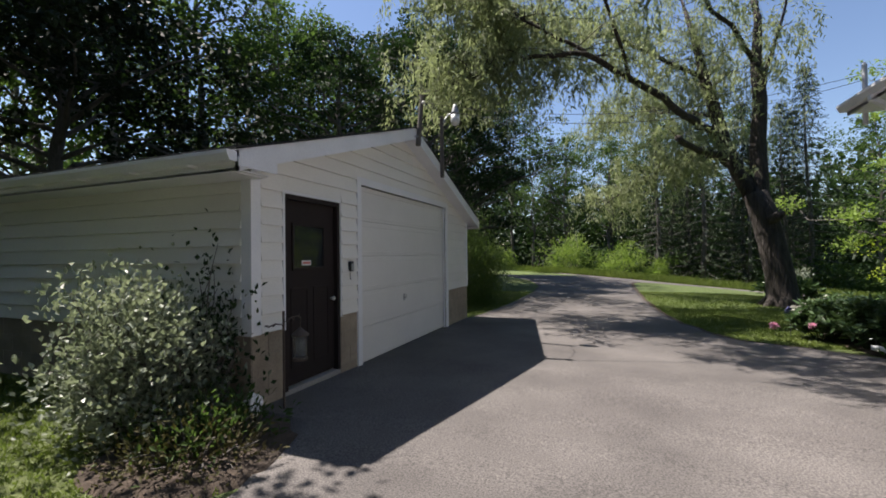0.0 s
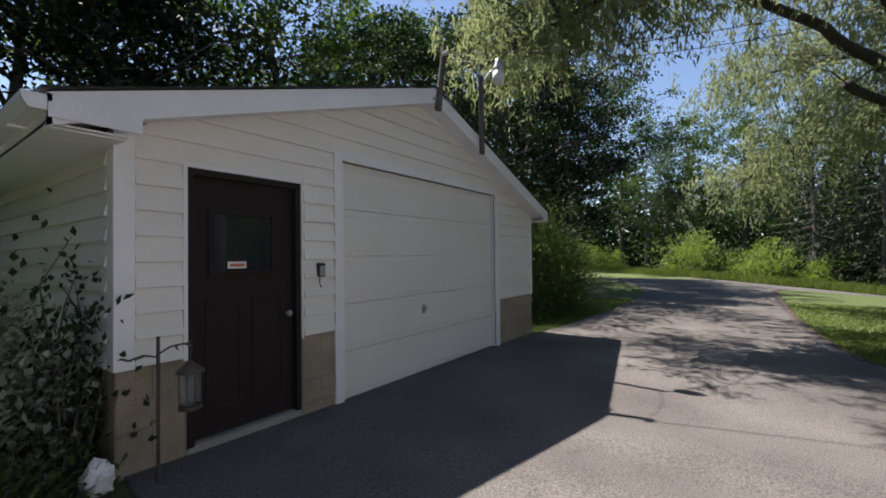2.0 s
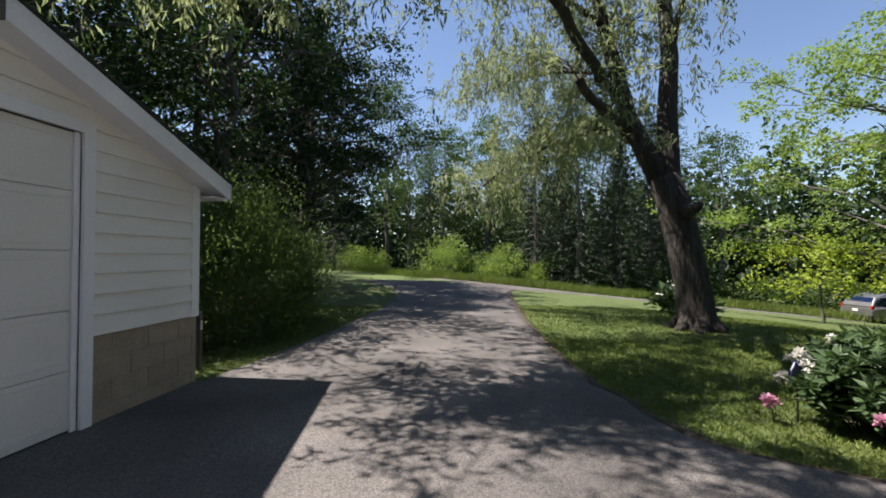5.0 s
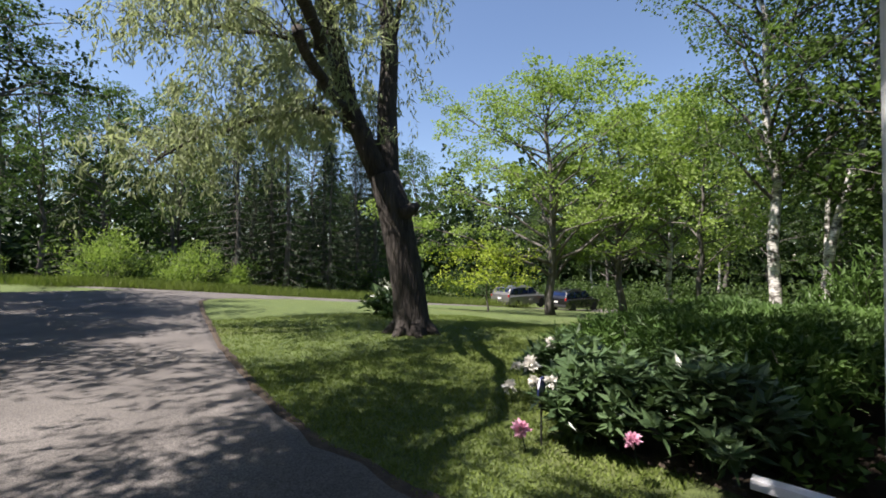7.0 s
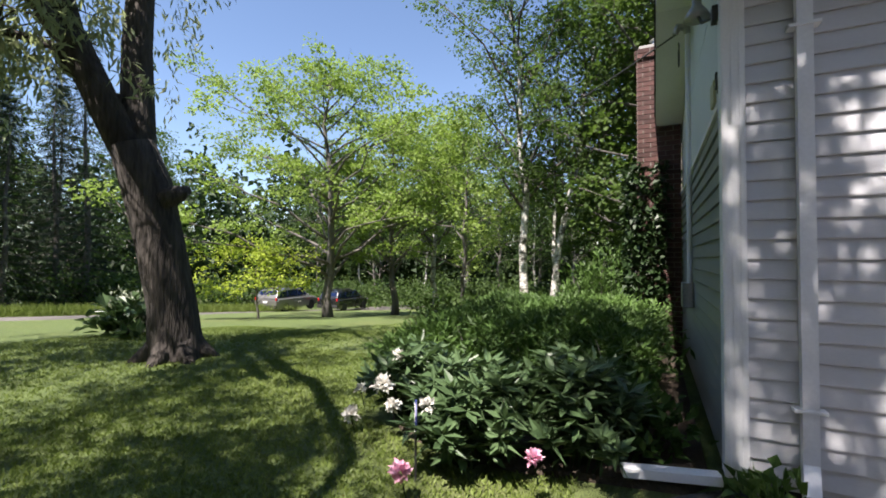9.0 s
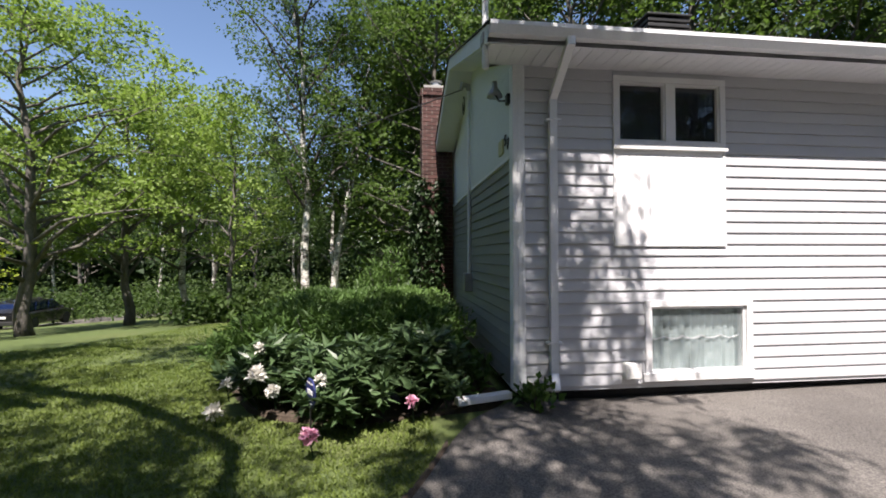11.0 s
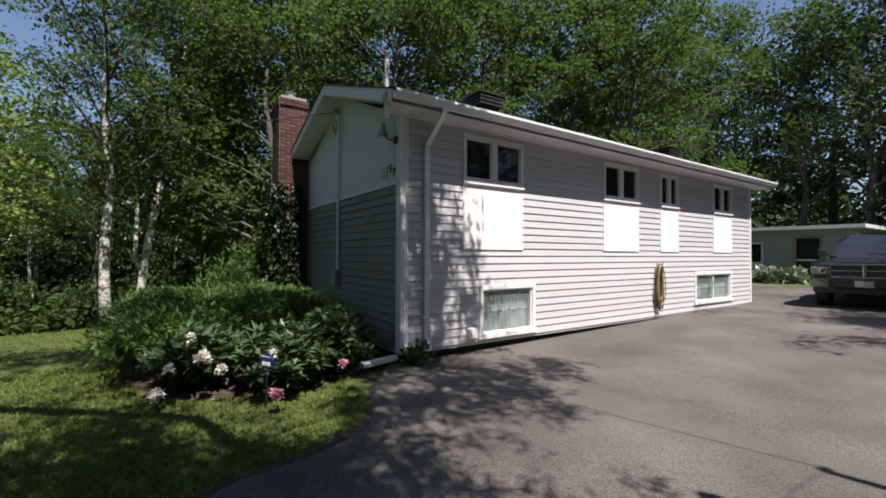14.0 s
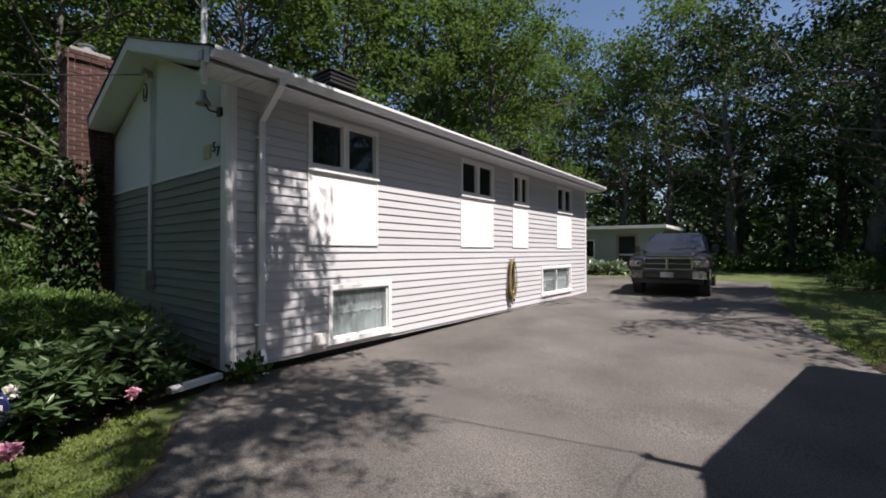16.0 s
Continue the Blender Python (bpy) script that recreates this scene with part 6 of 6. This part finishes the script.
        tubes.append((bend(rng, (a[0], a[1], -0.02), (a[0] + rng.normal() * 0.15, a[1] + rng.normal() * 0.15, 0.75), 3, 0.04), [0.01, 0.009, 0.007, 0.003]))
    wood("branchwork", tubes, "bark_grey", ob, 5)


hedge()
for k, (x, y, z, r, mat, lab) in enumerate([
        (3.33, 9.32, 0.18, 0.065, "pink_petal", "pink double peony flower near the grass"),
        (3.60, 8.58, 0.31, 0.048, "pink_petal", "small pink peony flower"),
        (3.95, 9.88, 0.46, 0.078, "white_petal", "white double peony flower"),
        (4.02, 10.25, 0.15, 0.066, "white_petal", "white peony flower bent to the ground"),
        (4.3, 9.95, 0.62, 0.05, "white_petal", "white peony flower at the bush top"),
        (3.86, 9.72, 0.36, 0.052, "white_petal", "white peony flower low in the leaves"),
        (3.62, 9.3, 0.5, 0.05, "white_petal", "half-open white peony flower"),
        (4.02, 10.15, 0.38, 0.05, "white_petal", "white peony flower at the bush edge")]):
    blossom((x, y, z), r, mat, lab, 110 + k)


def ivy():
    rng = np.random.default_rng(120)
    ob = thing("ivy", (8.5, 8.2, 0.05), "dark ivy climbing the brick chimney", "ivy")
    n = 1500
    z = rng.uniform(0, 1, n) ** 0.8 * 3.0
    a = rng.uniform(0, 1, n)
    x = np.where(a < 0.5, 8.36 - rng.uniform(0, 0.1, n), 8.44 + rng.uniform(0, 0.7, n))
    y = np.where(a < 0.5, 7.75 + rng.uniform(0, 0.5, n), 8.2 + rng.uniform(0, 0.18, n))
    foliage("leaf_mass", rng, np.stack([x, y, z], axis=1), 0.11, 0.09, "ivy", ob, droop=0.6)
    tubes = []
    for k in range(10):
        xx = 8.45 + k * 0.06
        tubes.append((bend(rng, (xx, 8.19, 0), (xx + rng.normal() * 0.1, 8.19, 2.7), 5, 0.02), [0.012, 0.011, 0.009, 0.008, 0.006, 0.004]))
    wood("branchwork", tubes, "bark_grey", ob, 5)


ivy()
bush("chimney_shrub", 121, (9.6, 8.9, 0.0), (0.9, 0.7, 1.5), 3000, 0.13, 0.04, "hedge_leaf", "feathery green shrub beside the chimney", stems=24)
for k, (x, y) in enumerate([(5.6, -11.6), (6.3, -11.4), (7.0, -11.5), (7.7, -11.4)]):
    bush("hosta", 130 + k, (x, y, gz(x, y)), (0.52, 0.45, 0.55), 170, 0.30, 0.21, "hosta", "pale blue-green hosta clump in front of the shed", "plant", "hostas by the shed", stems=6, up=0.25)
for k, (x, y, s) in enumerate([(-2.6, -8.5, 1.0), (-3.6, -7.5, 0.9), (-4.5, -9.5, 1.2)]):
    bush("yard_shrub", 140 + k, (x, y, gz(x, y)), (s, s, 1.0 * s), 1500, 0.12, 0.06, "leaf", "rounded green shrub at the yard edge", group="yard shrubs", stems=14)


def lawn_blades():
    rng = np.random.default_rng(150)
    pts = []
    def scatter(n, x0, x1, y0, y1, keep):
        x, y = rng.uniform(x0, x1, n), rng.uniform(y0, y1, n)
        for a, b in zip(x, y):
            if keep(a, b):
                pts.append((a, b, gz(a, b)))
    right = lambda a, b: a > along(RIGHT, b) + 0.02 and not (a > 3.82 + 0.45 * abs(b - 9.1) and b < 10.4)
    scatter(36000, 1.6, 6.5, 8.4, 13.0, right)
    scatter(24000, 1.6, 9.0, 13.0, 18.0, right)
    scatter(9000, 6.5, 15.0, 10.9, 15.0, right)
    leftside = lambda a, b: a < along(LEFT, b) - 0.03 and not (a > GBACK - 0.2 and GY0 - 0.1 < b < GY1) and (a + 2.1) ** 2 + (b - 2.66) ** 2 > 0.45
    scatter(20000, -6.5, -1.2, 0.2, 3.4, leftside)
    scatter(12000, -4.5, -1.9, 10.0, 17, leftside)
    scatter(5000, -4.5, -0.4, -9, 0.4, leftside)
    p = np.array(pts)
    ob = foliage("lawn_grass", rng, np.repeat(p, 2, axis=0) + rng.normal(size=(len(p) * 2, 3)) * np.array([0.012, 0.012, 0.0]), 0.042, 0.013, "grass", along_dir=np.array([0, 0, 1.0]), spread=0.9, droop=0.0, fold=0.1)
    tagged(ob, "short green lawn grass with clover", "grass", kind="stuff")


lawn_blades()

# ---- vehicles ----
def wheel(parent, x, y, z, r, w, side, axis="x"):
    """A tyre with a rim under it; the axle runs along x."""
    pr = [(-w / 2, r * 0.72), (-w / 2, r * 0.93), (-w / 2 + 0.03, r), (w / 2 - 0.03, r), (w / 2, r * 0.93), (w / 2, r * 0.72)]
    pts = [(x + u, y, z) for u, _ in pr]
    tyre = part("wheel", pipe(pts, [q for _, q in pr], 28), "rubber", parent, "black tyre", smooth=False)
    s = side * (w / 2 - 0.02)
    part("rim", pipe([(x + s - side * 0.04, y, z), (x + s, y, z), (x + s + side * 0.012, y, z)], [r * 0.68, r * 0.66, r * 0.3], 24), "chrome", tyre, "metal rim")
    return tyre


def loft(sections, closed=True):
    """Skins a row of outlines with equal point counts."""
    bm = bmesh.new()
    rows = [[bm.verts.new(p) for p in s] for s in sections]
    n = len(rows[0])
    for a, b in zip(rows, rows[1:]):
        for i in range(n if closed else n - 1):
            j = (i + 1) % n
            bm.faces.new((a[i], a[j], b[j], b[i]))
    bm.faces.new(rows[0][::-1])
    bm.faces.new(rows[-1])
    return bm


def outline(w, z0, z1, y, r=0.12, cx=0.0, tuck=0.0):
    """A rounded box outline across the car at y."""
    return [(cx - w + tuck, y, z0), (cx - w, y, z0 + r), (cx - w, y, z1 - r), (cx - w + r * 0.5, y, z1 - r * 0.3), (cx - w + r * 1.4, y, z1),
            (cx + w - r * 1.4, y, z1), (cx + w - r * 0.5, y, z1 - r * 0.3), (cx + w, y, z1 - r), (cx + w, y, z0 + r), (cx + w - tuck, y, z0)]


def pickup(at, turn):
    """A full-size pickup, built facing +y with its front bumper near y = 0."""
    t = thing("pickup_truck", (0, 0, 0), "dark grey full-size pickup truck parked on the driveway", "truck")
    W = 1.0
    body = loft([outline(W * 0.93, 0.72, 1.08, -0.16, 0.10), outline(W * 0.98, 0.62, 1.14, -0.3, 0.1), outline(W, 0.52, 1.20, -0.8, 0.1), outline(W, 0.52, 1.25, -1.6, 0.1),
                 outline(W, 0.5, 1.27, -3.9, 0.08), outline(W, 0.5, 1.27, -5.7, 0.08)])
    part("body", body, "paint", t, "dark grey metallic body")
    hood = loft([outline(0.60, 1.04, 1.14, -0.2, 0.04), outline(0.66, 1.06, 1.24, -0.45, 0.05), outline(0.72, 1.1, 1.30, -1.0, 0.05), outline(0.76, 1.1, 1.33, -1.62, 0.05)])
    part("hood", hood, "paint", t)
    for s in (-1, 1):
        fender = loft([outline(0.16, 0.9, 1.12, -0.26, 0.06, s * 0.86), outline(0.19, 0.86, 1.19, -0.6, 0.08, s * 0.86), outline(0.2, 0.86, 1.22, -1.0, 0.08, s * 0.86), outline(0.17, 0.86, 1.24, -1.55, 0.08, s * 0.85)])
        part("fender", fender, "paint", t)
    cab = loft([outline(0.86, 1.2, 1.30, -1.5, 0.03), outline(0.80, 1.24, 1.62, -1.95, 0.08), outline(0.72, 1.24, 1.86, -2.35, 0.10), outline(0.71, 1.24, 1.91, -2.9, 0.10), outline(0.72, 1.24, 1.89, -3.6, 0.10), outline(0.82, 1.2, 1.40, -3.95, 0.06)])
    cabin = part("cabin", cab, "paint", t)
    ws = bmesh.new()
    vs = [ws.verts.new(p) for p in ((-0.76, -1.57, 1.34), (0.76, -1.57, 1.34), (0.66, -2.27, 1.81), (-0.66, -2.27, 1.81))]
    ws.faces.new(vs)
    bmesh.ops.solidify(ws, geom=ws.faces[:], thickness=0.012)
    part("windscreen", ws, "windscreen", t, "blue-tinted windscreen reflecting the sky")
    for s in (-1, 1):
        part("side_window", solid([(-1.95, 1.36), (-2.4, 1.76), (-3.5, 1.76), (-3.65, 1.36)], "x", s * 0.78 - 0.01, s * 0.78 + 0.01), "windscreen", t)
        part("mirror", block(s * 1.08 - 0.09, s * 1.08 + 0.09, -1.95, -1.85, 1.26, 1.48, 0.03), "black", t, "black door mirror")
        part("mirror_arm", block(min(s * 0.88, s * 1.02), max(s * 0.88, s * 1.02), -1.93, -1.88, 1.30, 1.34, 0.008), "black", t)
        lamp = part("headlight", block(s * 0.8 - 0.19, s * 0.8 + 0.19, -0.22, -0.10, 0.84, 1.02, 0.03), "lens", t, "clear headlight")
        part("bulb_bowl", pipe([(s * 0.76, -0.098, 0.93), (s * 0.76, -0.094, 0.93)], [0.065, 0.05], 14), "chrome", lamp)
        part("indicator", block(s * 0.93 - 0.05, s * 0.93 + 0.05, -0.26, -0.12, 0.86, 1.0, 0.02), "amber", t, "amber corner lens")
        part("fog_lamp", pipe([(s * 0.8, -0.06, 0.62), (s * 0.8, 0.045, 0.62)], [0.07, 0.065], 16), "lens", t, "round fog lamp")
        part("fog_bezel", pipe([(s * 0.8, -0.05, 0.62), (s * 0.8, 0.038, 0.62)], [0.095, 0.09], 16), "chrome", t)
        part("wiper", pipe([(s * 0.1, -1.55, 1.36), (s * 0.1 - 0.5, -1.62, 1.39)], [0.01, 0.006], 6), "black", t)
        part("wheel_arch", pipe([(s * 0.985, -0.95 + 0.45 * math.cos(a), 0.42 + 0.45 * math.sin(a)) for a in np.linspace(-0.1, 3.24, 14)], 0.03, 6), "black", t)
        wheel(t, s * 0.86, -0.95, 0.39, 0.39, 0.26, s)
        wheel(t, s * 0.86, -4.5, 0.39, 0.39, 0.26, s)
    part("grille_recess", block(-0.58, 0.58, -0.2, -0.115, 0.79, 1.09, 0.03), "black", t)
    fr = bmesh.new()
    box(fr, -0.60, 0.60, -0.14, -0.07, 1.06, 1.11, 0.015)
    box(fr, -0.58, 0.58, -0.14, -0.08, 0.765, 0.80, 0.012)
    for s in (-1, 1):
        prism(fr, [(s * 0.57, 0.78), (s * 0.61, 0.80), (s * 0.62, 1.09), (s * 0.57, 1.09)], "y", -0.14, -0.08)
    box(fr, -0.035, 0.035, -0.13, -0.065, 0.80, 1.07, 0.01)
    grille = part("grille_frame", fr, "chrome", t, "chrome cross-bar grille frame")
    part("grille_bar", block(-0.57, 0.57, -0.12, -0.075, 0.92, 0.945, 0.006), "chrome", grille)
    for k in range(7):
        part("grille_slat", block(-0.56, 0.56, -0.125, -0.11, 0.815 + k * 0.036, 0.825 + k * 0.036), "black", grille)
    bump = loft([outline(0.92, 0.54, 0.74, 0.02, 0.05), outline(0.99, 0.52, 0.76, -0.10, 0.06), outline(1.0, 0.52, 0.76, -0.36, 0.06)])
    bumper = part("front_bumper", bump, "paint", t, "dark painted front bumper")
    for s in (-1, 1):
        wing = loft([outline(0.16, 0.53, 0.75, 0.03, 0.05, s * 0.78), outline(0.2, 0.515, 0.765, -0.09, 0.06, s * 0.80), outline(0.2, 0.515, 0.765, -0.34, 0.06, s * 0.808)])
        part("bumper_end", wing, "chrome", bumper, "chrome bumper end")
    part("bumper_intake", block(-0.5, 0.5, -0.02, 0.028, 0.55, 0.63, 0.01), "black", bumper)
    part("bumper_cover", block(-0.62, 0.62, -0.02, 0.032, 0.70, 0.77, 0.01), "black", bumper)
    part("licence_plate", block(-0.16, 0.16, 0.02, 0.036, 0.56, 0.70, 0.004), "steel", t, "grey blank licence plate")
    part("valance", block(-0.85, 0.85, -0.4, -0.06, 0.38, 0.54, 0.04), "black", t, "black lower air dam")
    part("chassis", block(-0.6, 0.6, -5.4, -0.6, 0.34, 0.56, 0.02), "black", t)
    part("tail_gate", block(-0.9, 0.9, -5.74, -5.69, 0.66, 1.26, 0.02), "paint", t)
    t.matrix_basis = Matrix.Translation(at) @ Euler((0, 0, turn)).to_matrix().to_4x4()
    return t


pickup((1.88, -3.35, gz(1.88, -4.5)), radians(4))


def estate_car(at, turn, material, label, size):
    """A compact sport utility car built facing +y, its rear bumper at y = -2.2."""
    t = thing("parked_car", (0, 0, 0), label, "car", "cars parked on the lane")
    body = loft([outline(0.84, 0.40, 0.92, -2.2, 0.12), outline(0.9, 0.32, 1.02, -2.0, 0.12), outline(0.91, 0.30, 1.02, -0.5, 0.12), outline(0.91, 0.30, 0.98, 0.9, 0.12), outline(0.88, 0.32, 0.88, 1.8, 0.12), outline(0.78, 0.38, 0.74, 2.2, 0.12)])
    part("body", body, material, t)
    cab = loft([outline(0.80, 0.98, 1.02, -2.16, 0.02), outline(0.74, 0.98, 1.50, -1.85, 0.12), outline(0.68, 0.98, 1.64, -1.2, 0.14), outline(0.68, 0.98, 1.65, -0.2, 0.14), outline(0.72, 0.96, 1.5, 0.45, 0.12), outline(0.78, 0.94, 1.0, 1.25, 0.03)])
    part("cabin", cab, material, t)
    part("rear_window", solid([(-2.125, 1.06), (-1.89, 1.46), (-1.875, 1.46), (-2.11, 1.06)], "x", -0.64, 0.64), "windscreen", t)
    part("windscreen", solid([(1.17, 1.04), (0.53, 1.48), (0.545, 1.50), (1.20, 1.05)], "x", -0.66, 0.66), "windscreen", t)
    for s in (-1, 1):
        for a, b in (((-1.85, -1.15), (-1.7, -1.12)), ((-1.05, -0.1), (-1.02, -0.1)), ((0.0, 0.95), (0.0, 0.42))):
            part("side_window", solid([(a[0], 1.04), (a[1], 1.04), (b[1], 1.46), (b[0], 1.46)], "x", s * 0.755 - 0.02, s * 0.755 + 0.02), "windscreen", t)
        part("tail_lamp", block(s * 0.78 - 0.05, s * 0.78 + 0.05, -2.2, -2.06, 0.86, 1.06, 0.03), "red", t, "red tail lamp")
        part("headlight", block(s * 0.68 - 0.15, s * 0.68 + 0.15, 1.95, 2.14, 0.62, 0.76, 0.03), "lens", t)
        part("mirror", block(s * 0.97 - 0.09, s * 0.97 + 0.09, 0.72, 0.82, 0.98, 1.1, 0.02), material, t)
        part("roof_rail", pipe([(s * 0.6, -1.6, 1.62), (s * 0.6, -1.4, 1.69), (s * 0.6, -0.1, 1.69), (s * 0.6, 0.1, 1.64)], 0.018, 6), "black", t)
        wheel(t, s * 0.80, -1.35, 0.34, 0.34, 0.22, s)
        wheel(t, s * 0.80, 1.32, 0.34, 0.34, 0.22, s)
    part("rear_bumper", block(-0.86, 0.86, -2.28, -2.12, 0.36, 0.58, 0.04), "black", t)
    part("licence_plate", block(-0.15, 0.15, -2.235, -2.21, 0.72, 0.84, 0.004), "white_plastic", t)
    t.matrix_basis = Matrix.Translation(at) @ Euler((0, 0, turn)).to_matrix().to_4x4() @ Matrix.Diagonal((size, size, size, 1))
    return t


estate_car((22.3, 30.2, gz(22.3, 30.2) + 0.04), radians(-82), "silver_paint", "silver sport utility car parked on the lane", 1.0)
estate_car((26.2, 28.6, gz(26.2, 28.6) + 0.04), radians(-84), "black_paint", "black car parked on the lane behind a maple", 0.97)


# ---- small things ----
def hose():
    y, z = 1.28, 1.28
    hook = thing("garden_hose", (HX - 0.05, y, 1.2), "tan garden hose coiled on a wall hook, hanging long", "hose")
    part("hook", pipe([(HX - 0.02, y, z + 0.03), (HX - 0.14, y, z + 0.02), (HX - 0.16, y, z + 0.08)], 0.014, 8), "steel", hook)
    rng = random.Random(3)
    for k in range(9):
        w, h = rng.uniform(0.10, 0.20), rng.uniform(0.72, 0.98)
        off = HX - 0.045 - 0.022 * (k % 5)
        yo = y + rng.uniform(-0.04, 0.04)
        pts = []
        for a in np.linspace(0, 2 * math.pi, 30):
            u = math.sin(a)
            pts.append((off, yo + w * u * (0.6 + 0.4 * (1 - math.cos(a)) / 2), z - h / 2 + h / 2 * math.cos(a)))
        part("coil", pipe(pts, 0.011, 6), "hose" if k % 3 else "hose_green", hook)
    part("nozzle", pipe([(HX - 0.08, y + 0.06, z - 0.86), (HX - 0.08, y + 0.08, z - 1.02)], [0.014, 0.02], 8), "steel", hook)


hose()


def lantern():
    x, y, z = -2.18, 3.56, gz(-2.18, 3.56)
    hook = thing("shepherd_hook", (x, y, z), "thin rusty garden hook with leaf scrolls beside the door", "garden hook")
    part("rod", pipe([(x, y, z - 0.05), (x, y, z + 0.93)], 0.011, 8), "rust", hook)
    part("scroll", pipe([(x, y, z + 0.82), (x + 0.03, y + 0.06, z + 0.86), (x + 0.05, y + 0.13, z + 0.87), (x + 0.05, y + 0.18, z + 0.84), (x + 0.05, y + 0.17, z + 0.80)], 0.006, 6), "rust", hook)
    part("scroll", pipe([(x, y, z + 0.80), (x - 0.03, y - 0.07, z + 0.82), (x - 0.04, y - 0.15, z + 0.80), (x - 0.04, y - 0.19, z + 0.82)], 0.006, 6), "rust", hook)
    rng = np.random.default_rng(7)
    foliage("metal_leaves", rng, np.array([(x + 0.04, y + 0.08 + 0.03 * k, z + 0.87) for k in range(4)] + [(x - 0.03, y - 0.06 - 0.03 * k, z + 0.81) for k in range(4)]), 0.05, 0.025, "rust", hook)
    lx, ly, lz = x + 0.05, y + 0.17, z + 0.46
    lan = thing("lantern", (lx, ly, lz), "small glass lantern hanging from the garden hook", "lantern")
    part("glass_jar", pipe([(lx, ly, lz), (lx, ly, lz + 0.02), (lx, ly, lz + 0.2), (lx, ly, lz + 0.22)], [0.05, 0.066, 0.066, 0.05], 16), "clear", lan, smooth=True)
    part("roof", pipe([(lx, ly, lz + 0.215), (lx, ly, lz + 0.23), (lx, ly, lz + 0.27), (lx, ly, lz + 0.29)], [0.085, 0.08, 0.03, 0.012], 16), "rust", lan)
    part("base", pipe([(lx, ly, lz - 0.025), (lx, ly, lz)], [0.07, 0.07], 16), "rust", lan)
    for k in range(4):
        a = k * math.pi / 2
        part("cage_wire", pipe([(lx + 0.07 * math.cos(a), ly + 0.07 * math.sin(a), lz - 0.01), (lx + 0.07 * math.cos(a), ly + 0.07 * math.sin(a), lz + 0.22)], 0.003, 5), "rust", lan)
    part("bail", pipe([(lx, ly, lz + 0.28), (lx, ly, lz + 0.34)], 0.004, 5), "rust", lan)


lantern()


def yard_sign():
    x, y, z = 3.58, 9.36, gz(3.58, 9.36)
    s = thing("yard_sign", (x, y, z), "small blue octagonal security sign on a dark stake", "sign")
    part("stake", pipe([(x, y, z - 0.05), (x, y, z + 0.42)], 0.008, 8), "black", s)
    m = Matrix.Translation((x, y, z + 0.42)) @ Euler((0, 0, radians(-60))).to_matrix().to_4x4()
    bm = bmesh.new()
    prism(bm, [(0.105 * math.cos(a), 0.12 * math.sin(a)) for a in np.arange(8) * math.pi / 4 + math.pi / 8], "x", -0.006, 0.006)
    bmesh.ops.transform(bm, matrix=m, verts=bm.verts)
    plate = part("plate", bm, "sign_blue", s)
    for w, zc, h in ((0.06, 0.08, 0.008), (0.055, 0.012, 0.036), (0.07, -0.045, 0.007), (0.05, -0.075, 0.007)):
        b2 = bmesh.new()
        box(b2, -0.0085, -0.006, -w, w, zc - h / 2, zc + h / 2)
        bmesh.ops.transform(b2, matrix=m, verts=b2.verts)
        part("lettering_bar", b2, "white_plastic", plate, "pale bar of lettering")


yard_sign()

spill = thing("downspout_extension", (4.2, 7.7, 0.06), "white downspout extension lying on the bed edge", "pipe")
bm = block(-0.045, 0.045, -0.29, 0.29, -0.032, 0.032, 0.008)
for k in range(3):
    box(bm, -0.03 + 0.022 * k, -0.02 + 0.022 * k, -0.28, 0.28, 0.030, 0.036)
bmesh.ops.transform(bm, matrix=Matrix.Translation((4.21, 7.86, 0.11)) @ Euler((0, 0, radians(15))).to_matrix().to_4x4(), verts=bm.verts)
part("channel", bm, "trim", spill)

stone = thing("white_ornament", (-2.28, 3.28, gz(-2.28, 3.28)), "rough white garden stone at the wall corner", "stone")
bm = bmesh.new()
bmesh.ops.create_icosphere(bm, subdivisions=3, radius=1.0)
for v in bm.verts:
    k = 1 + 0.35 * noise.noise(v.co * 2.2)
    v.co = Vector((-2.28 + v.co.x * 0.08 * k, 3.28 + v.co.y * 0.08 * k, gz(-2.28, 3.28) + 0.11 + v.co.z * 0.12 * k))
part("stone", bm, "white_plastic", stone)
stake = thing("wooden_stake", (-2.75, 10.35, 0.0), "thin weathered stake with a reflector by the bush", "stake")
part("post", block(-2.78, -2.73, 10.32, 10.37, -0.1, 0.72, 0.006), "old_wood", stake)
part("reflector", block(-2.73, -2.722, 10.33, 10.36, 0.5, 0.62, 0.003), "white_plastic", stake)
